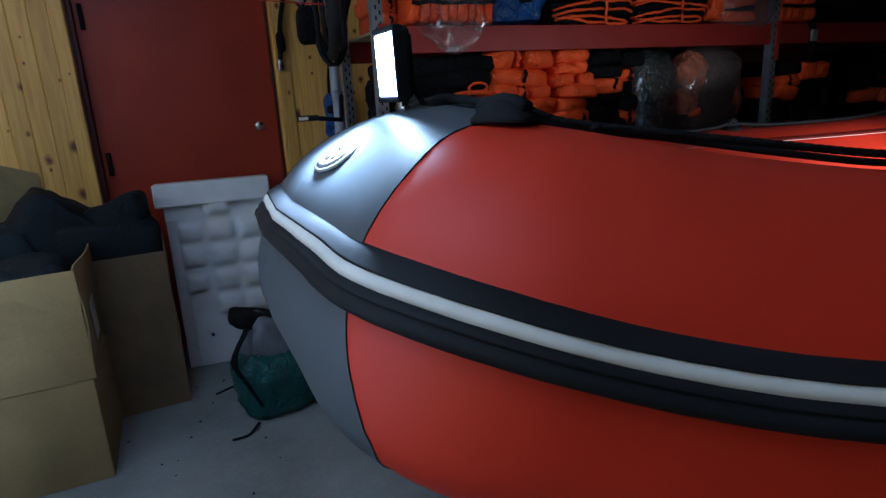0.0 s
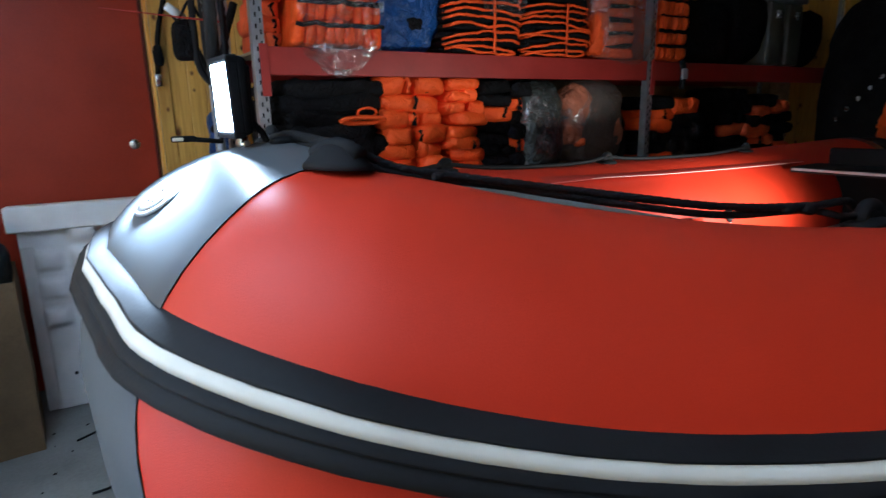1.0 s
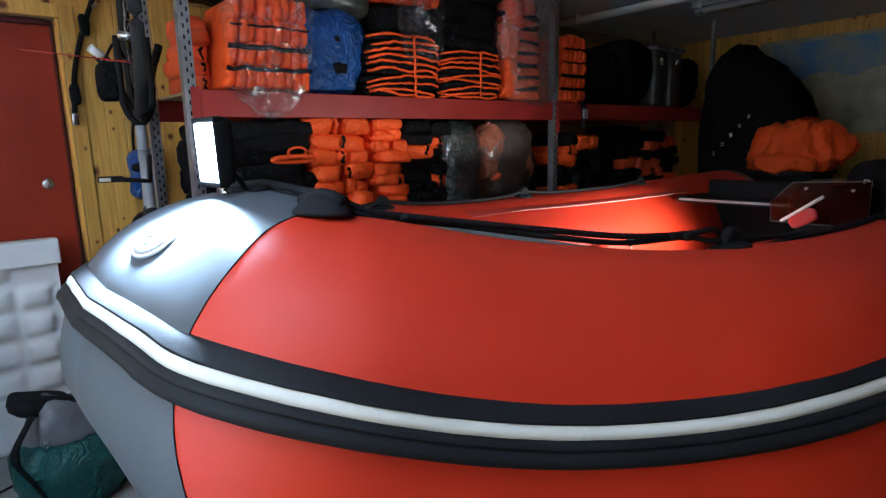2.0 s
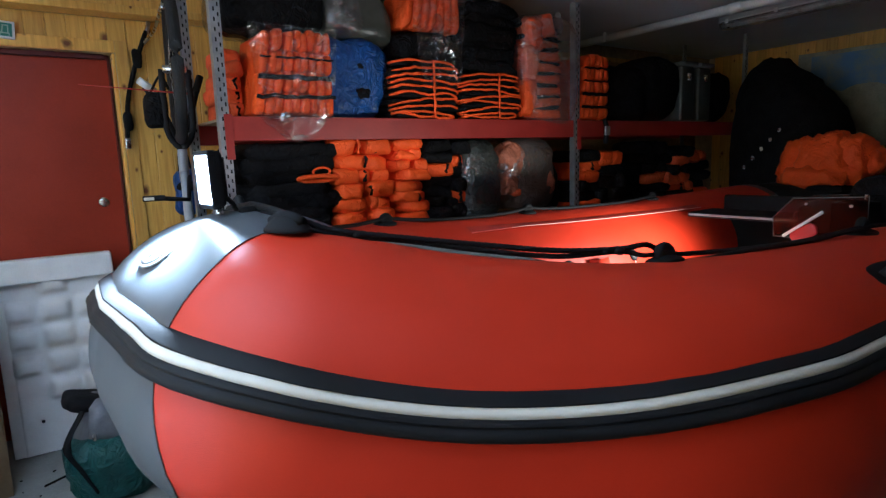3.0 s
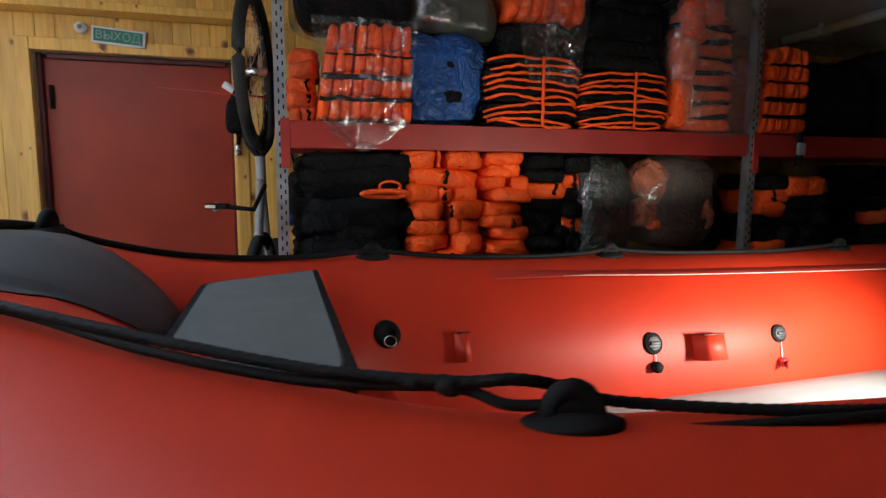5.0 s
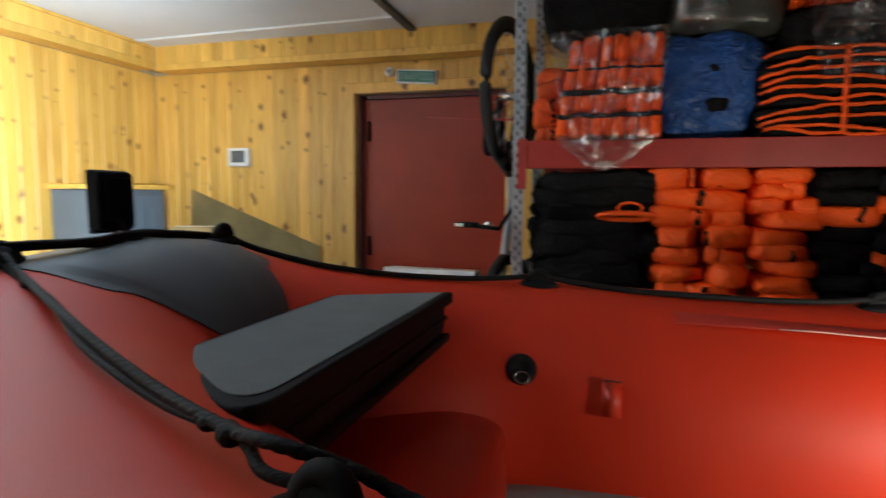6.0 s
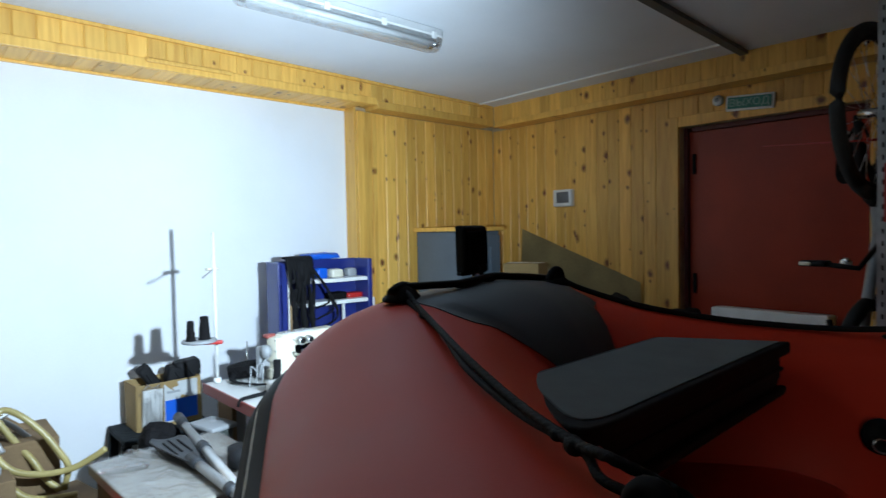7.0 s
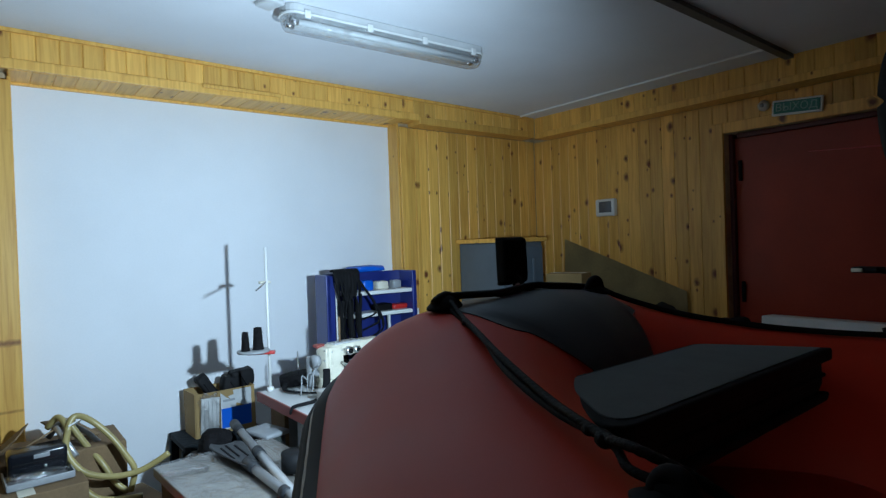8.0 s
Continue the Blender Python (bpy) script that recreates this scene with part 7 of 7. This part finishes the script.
part("box_lid", box_bm((0, 0.04, 0.683), (0.17, 0.12, 0.022), 0.008), GREY_PLASTIC, t)


def oar(m, blade_len=0.31):
    t = thing("oar", "aluminium oar with dark grey plastic blade", "oar", "oars", m=m)
    def blade(u, v):
        half = 0.020 + 0.040 * min(1.0, u * 1.35) ** 0.8
        if u > 0.93:
            half *= 1 - 0.25 * ((u - 0.93) / 0.07)
        y = (2 * v - 1) * half
        return Vector((-blade_len * (u + 0.10 * (u ** 4) * (0.5 - v)), y, 0.010 + 0.010 * abs(2 * v - 1) ** 2))
    bl = part("blade", grid_bm(24, 24, blade, 0.006), BLADE, t, "dark grey ribbed blade")
    for k, y in enumerate((-0.026, 0.0, 0.026)):
        part("slot", box_bm((-blade_len * (0.66 - 0.08 * abs(k - 1)), y, 0.0185 + 0.002 * abs(k - 1)), (blade_len * 0.5, 0.007, 0.004), 0.0015), RUBBER_MATT, bl, "black slot in the blade", smooth=False)
    part("shaft", cyl_bm((-0.03, 0, 0.016), (1.05, 0, 0.016), 0.0165), ALU, t, "pale aluminium shaft")
    part("collar", cyl_bm((-0.05, 0, 0.016), (0.04, 0, 0.016), 0.020), BLADE, t)
    part("sleeve", cyl_bm((0.28, 0, 0.016), (0.32, 0, 0.016), 0.021), BLADE, t, "dark sleeve")
    part("handle", cyl_bm((1.03, 0, 0.016), (1.17, 0, 0.016), 0.019), BLADE, t, "dark handle")
    return t


oar(pose(-0.40, 1.04, PZ + 0.008, 0, 0, 0))
t = thing("oar", "aluminium oar lying with its dark grip on the crate", "oar", "oars", m=pose(-0.80, 1.143, PZ + 0.012, 0, 0, -7.1))
part("grip", cyl_bm((-0.14, 0, 0.016), (0.0, 0, 0.016), 0.021, 0.019), BLADE, t, "dark grip")
part("shaft", cyl_bm((0, 0, 0.016), (0.98, 0, 0.016), 0.0165), ALU, t, "pale aluminium shaft")
part("sleeve", cyl_bm((0.27, 0, 0.016), (0.33, 0, 0.016), 0.021), BLADE, t, "dark sleeve")
t = thing("black_bag", "black cloth bag standing behind the oars", "bag")
part("bag_body", pillow_bm((-0.90, 1.075, 0.357), (0.17, 0.20, 0.72), 5.0, 0.2, 0.7, 24, 14), BLACK_CLOTH, t)
t = thing("black_roll", "black rubber roll on the crate beside the bow", "roll")
bm = bmesh.new()
add_lathe(bm, [(0.048, 0), (0.048, 0.06), (0.015, 0.062)], pose(-0.30, 1.16, PZ + 0.012), 24)
part("wound_rubber", bm, RUBBER, t)
# printed carton with rolls
t = carton("cardboard_box", "open carton with blue printed label and films", (-1.49, 1.268, 0.537), (0.18, 0.300, 0.220), 2, CARD, False, 5, 0.003)
part("label_white", box_bm((0.0945, 0.052, 0.115), (0.003, 0.160, 0.195)), GREY_PLASTIC_PALE, t, "pale grey label", smooth=False)
part("label_blue", box_bm((0.0970, 0.052, 0.075), (0.003, 0.154, 0.100)), BLUE_LABEL, t, "blue printed panel", smooth=False)
part("printed_lines", box_bm((0.0970, 0.015, 0.165), (0.003, 0.06, 0.012)), GREY_PLASTIC, t, "printed bar", smooth=False)
part("film_packet", box_bm((0.099, -0.084, 0.105), (0.014, 0.092, 0.180), 0.005, 2, rx=-3), LAMINATE, t, "white packet")
for k in range(4):
    part("packet_rib", sweep_bm([(0.107, -0.114 + 0.020 * k, 0.03), (0.108, -0.111 + 0.020 * k, 0.18)], 0.0022, 6), GREY_PLASTIC_PALE, t, "pale rib of the packet")
part("film", crumple(pillow_bm((0.105, -0.084, 0.110), (0.016, 0.100, 0.195), 3.5, 0.3, 0.4, 26, 18), 0.003, 40.0), CLEAR_FILM, t, "shiny clear film")
t = thing("small_stool", "dark wooden stool under the printed carton", "stool")
part("seat_board", box_bm((-1.47, 1.245, 0.520), (0.30, 0.40, 0.03), 0.005), TARP_DARK, t, smooth=False)
for x in (-1.59, -1.35):
    for y in (1.06, 1.39):
        part("leg", box_bm((x, y, 0.252), (0.04, 0.04, 0.504), 0.004), TARP_DARK, t, smooth=False)
for k, (x, y, z, sx, sy, sz, rx) in enumerate(((-1.50, 1.205, 0.772, 0.07, 0.055, 0.13, 32), (-1.49, 1.335, 0.762, 0.08, 0.11, 0.085, -12), (-1.50, 1.390, 0.785, 0.09, 0.12, 0.090, 6))):
    t = thing("rubber_roll", "roll of black rubber strip in an open carton", "roll", "rubber rolls")
    part("wound_strip", crumple(pillow_bm((x, y, z), (sx, sy, sz), 4.0 * k, 0.10, 0.32, 28, 16, pose(0, 0, 0, rx, 0, 0)), 0.003, 30.0, k), RUBBER, t)
    part("strip_end", sweep_bm(smooth_line([(x + sx * 0.5, y - 0.02, z + 0.02), (x + sx * 0.55, y + 0.01, z - 0.03), (x + sx * 0.5, y + 0.02, z - 0.06)], 5), 0.008, 8, 0.4), RUBBER, t, "loose end of the strip")

# coil of hose and carton at the edge
t = thing("hose_coil", "coil of yellowed plastic hose standing on a carton", "hose", m=pose(-1.02, 0.65, 0.50))
HOSE_TURNS = [
    [(-1.16, 0.497, 0.790), (-1.12, 0.531, 0.833), (-1.06, 0.554, 0.795), (-1.02, 0.543, 0.742), (-1.0, 0.559, 0.684), (-0.98, 0.606, 0.629), (-0.96, 0.686, 0.601), (-0.94, 0.770, 0.602), (-0.92, 0.834, 0.629), (-0.90, 0.882, 0.661)],
    [(-1.02, 0.566, 0.630), (-1.04, 0.548, 0.736), (-1.06, 0.561, 0.812), (-1.07, 0.589, 0.837), (-1.05, 0.639, 0.808), (-1.03, 0.699, 0.737), (-1.01, 0.744, 0.660), (-1.0, 0.773, 0.593), (-1.0, 0.756, 0.510)],
    [(-1.13, 0.560, 0.815), (-1.13, 0.578, 0.780), (-1.10, 0.621, 0.703), (-1.06, 0.668, 0.631), (-1.04, 0.708, 0.550), (-1.02, 0.747, 0.505)],
    [(-1.02, 0.566, 0.650), (-1.02, 0.589, 0.575), (-1.0, 0.637, 0.518), (-0.98, 0.708, 0.497), (-0.95, 0.790, 0.497)],
]
for turn in HOSE_TURNS:
    part("hose_turn", sweep_bm(smooth_line([Vector(p) - Vector((-1.02, 0.65, 0.50)) for p in turn], 7), 0.0120, 12), HOSE, t, "yellowed hose turn")
grey_turn = [(-1.19, 0.50, 0.74), (-1.18, 0.545, 0.795), (-1.16, 0.607, 0.762), (-1.15, 0.660, 0.707), (-1.13, 0.706, 0.638), (-1.10, 0.734, 0.570), (-1.08, 0.745, 0.505)]
part("dark_hose", sweep_bm(smooth_line([Vector(p) - Vector((-1.02, 0.65, 0.50)) for p in grey_turn], 7), 0.0105, 12), GREY_PLASTIC, t, "grey hose turn")
closed_box("cardboard_box", "closed brown carton under a grey tray", (-1.035, 0.40, 0), (0.40, 0.37, 0.645), 3, CARD_DARK)
t = thing("parts_tray", "low grey plastic tray on a carton with film inside", "tray", m=pose(-1.00, 0.452, 0.648, 0, 0, 3))
part("tray_floor", box_bm((0, 0, 0.005), (0.19, 0.20, 0.008), 0.002), GREY_PLASTIC, t)
for cc, ss in (((0.094, 0, 0.015), (0.006, 0.206, 0.024)), ((-0.094, 0, 0.015), (0.006, 0.206, 0.024)), ((0, 0.102, 0.015), (0.184, 0.006, 0.024)), ((0, -0.102, 0.015), (0.184, 0.006, 0.024))):
    part("tray_side", box_bm(cc, ss, 0.002), GREY_PLASTIC, t)
part("film", crumple(pillow_bm((0.062, 0, 0.026), (0.05, 0.18, 0.03), 2.0, 0.4, 0.6, 26, 12), 0.005, 40.0), CLEAR_FILM, t, "crumpled clear film")
t = thing("charger", "glossy black charger case lying in a grey tray", "charger", m=pose(-1.015, 0.452, 0.658, 0, 0, 3))
case = part("case", box_bm((-0.01, 0, 0.052), (0.105, 0.185, 0.10), 0.016, 4), GLOSS_BLACK, t)
part("case_groove", box_bm((0.0435, 0, 0.060), (0.004, 0.160, 0.006), 0.001), RUBBER_MATT, case)
part("badge", box_bm((0.0440, 0.010, 0.080), (0.004, 0.050, 0.016), 0.002), GREY_PLASTIC, case, "grey badge")
part("latch", cyl_bm((0.042, 0.020, 0.040), (0.048, 0.020, 0.040), 0.006, seg=12), STEEL, case, "bright knob")
t = thing("torn_card", "torn cardboard pieces and papers in a heap", "cardboard")
for k, (x, y, z, sx, sy, rx, ry, rz, m_) in enumerate(((-1.17, 0.47, 0.75, 0.18, 0.18, 22, -20, 10, CARD_DARK), (-1.22, 0.58, 0.755, 0.16, 0.16, -12, 24, 40, CARD_DARK), (-1.10, 0.58, 0.80, 0.10, 0.08, 20, -25, 15, LAMINATE), (-1.2, 0.36, 0.74, 0.14, 0.16, 40, 10, -20, CARD_DARK))):
    part("torn_piece", box_bm((x, y, z), (sx, sy, 0.006), 0.001, rx=rx, ry=ry, rz=rz), m_, t, smooth=False)
part("under_carton", box_bm((-1.22, 0.55, 0.35), (0.30, 0.42, 0.70), 0.006), CARD_DARK, t, smooth=False)
t = thing("alu_tube", "short bright aluminium tube leaning in the heap", "tube")
part("tube_wall", cyl_bm((-1.10, 0.52, 0.80), (-1.0, 0.575, 0.70), 0.010), ALU, t)
t = thing("carton_pile", "brown carton under the hose coil", "box")
part("carton", box_bm((-0.95, 0.72, 0.24), (0.36, 0.30, 0.48), 0.006, rz=12), CARD_DARK, t, smooth=False)
t = thing("red_basin", "red plastic basin rim in front of the crates", "basin", m=pose(-0.42, 0.70, 0))
bm = bmesh.new()
add_lathe(bm, [(0.10, 0.40), (0.14, 0.595), (0.155, 0.60), (0.155, 0.606), (0.135, 0.603), (0.10, 0.44)], None, 32)
part("basin_wall", bm, RED_PLASTIC, t)
part("stand", cyl_bm((0, 0, 0), (0, 0, 0.41), 0.11, seg=24), CARD_DARK, t)

# ---- pine boards ----
boards(wall_n, WX + 0.001, DOOR_L - 0.062, lambda a: [(0.0, N_LEDGE - 0.001)], NY + 0.015, 0)
boards(wall_n, DOOR_L - 0.062, DOOR_R + 0.062, lambda a: [(DOOR_T + 0.063, N_LEDGE - 0.001)], NY + 0.015, 0)
boards(wall_n, DOOR_R + 0.062, 3.3, lambda a: [(0.0, N_LEDGE - 0.001)], NY + 0.015, 0)
boards(wall_w, OPEN_N + 0.054, NY, lambda a: [(0.0, BAND_Z - 0.028)], WX - 0.015, 90)
boards(wall_w, SY + 0.002, OPEN_S - 0.076, lambda a: [(0.0, BAND_Z - 0.013)], WX - 0.015, 90)
boards(band_n, BAND_W, 3.3, lambda a: [(N_LEDGE + 0.041, ceil_z(a, BAND_N) + 0.01)], BAND_N + 0.015, 0)
boards(band_w, SY + 0.002, BAND_N, lambda a: [(BAND_Z + 0.024, ceil_z(BAND_W, a) + 0.01)], BAND_W - 0.015, 90)
boards(wall_e, 0.0, 3.6, lambda a: [(0.0, ceil_z(EX, a) + 0.01)], EX, 270)
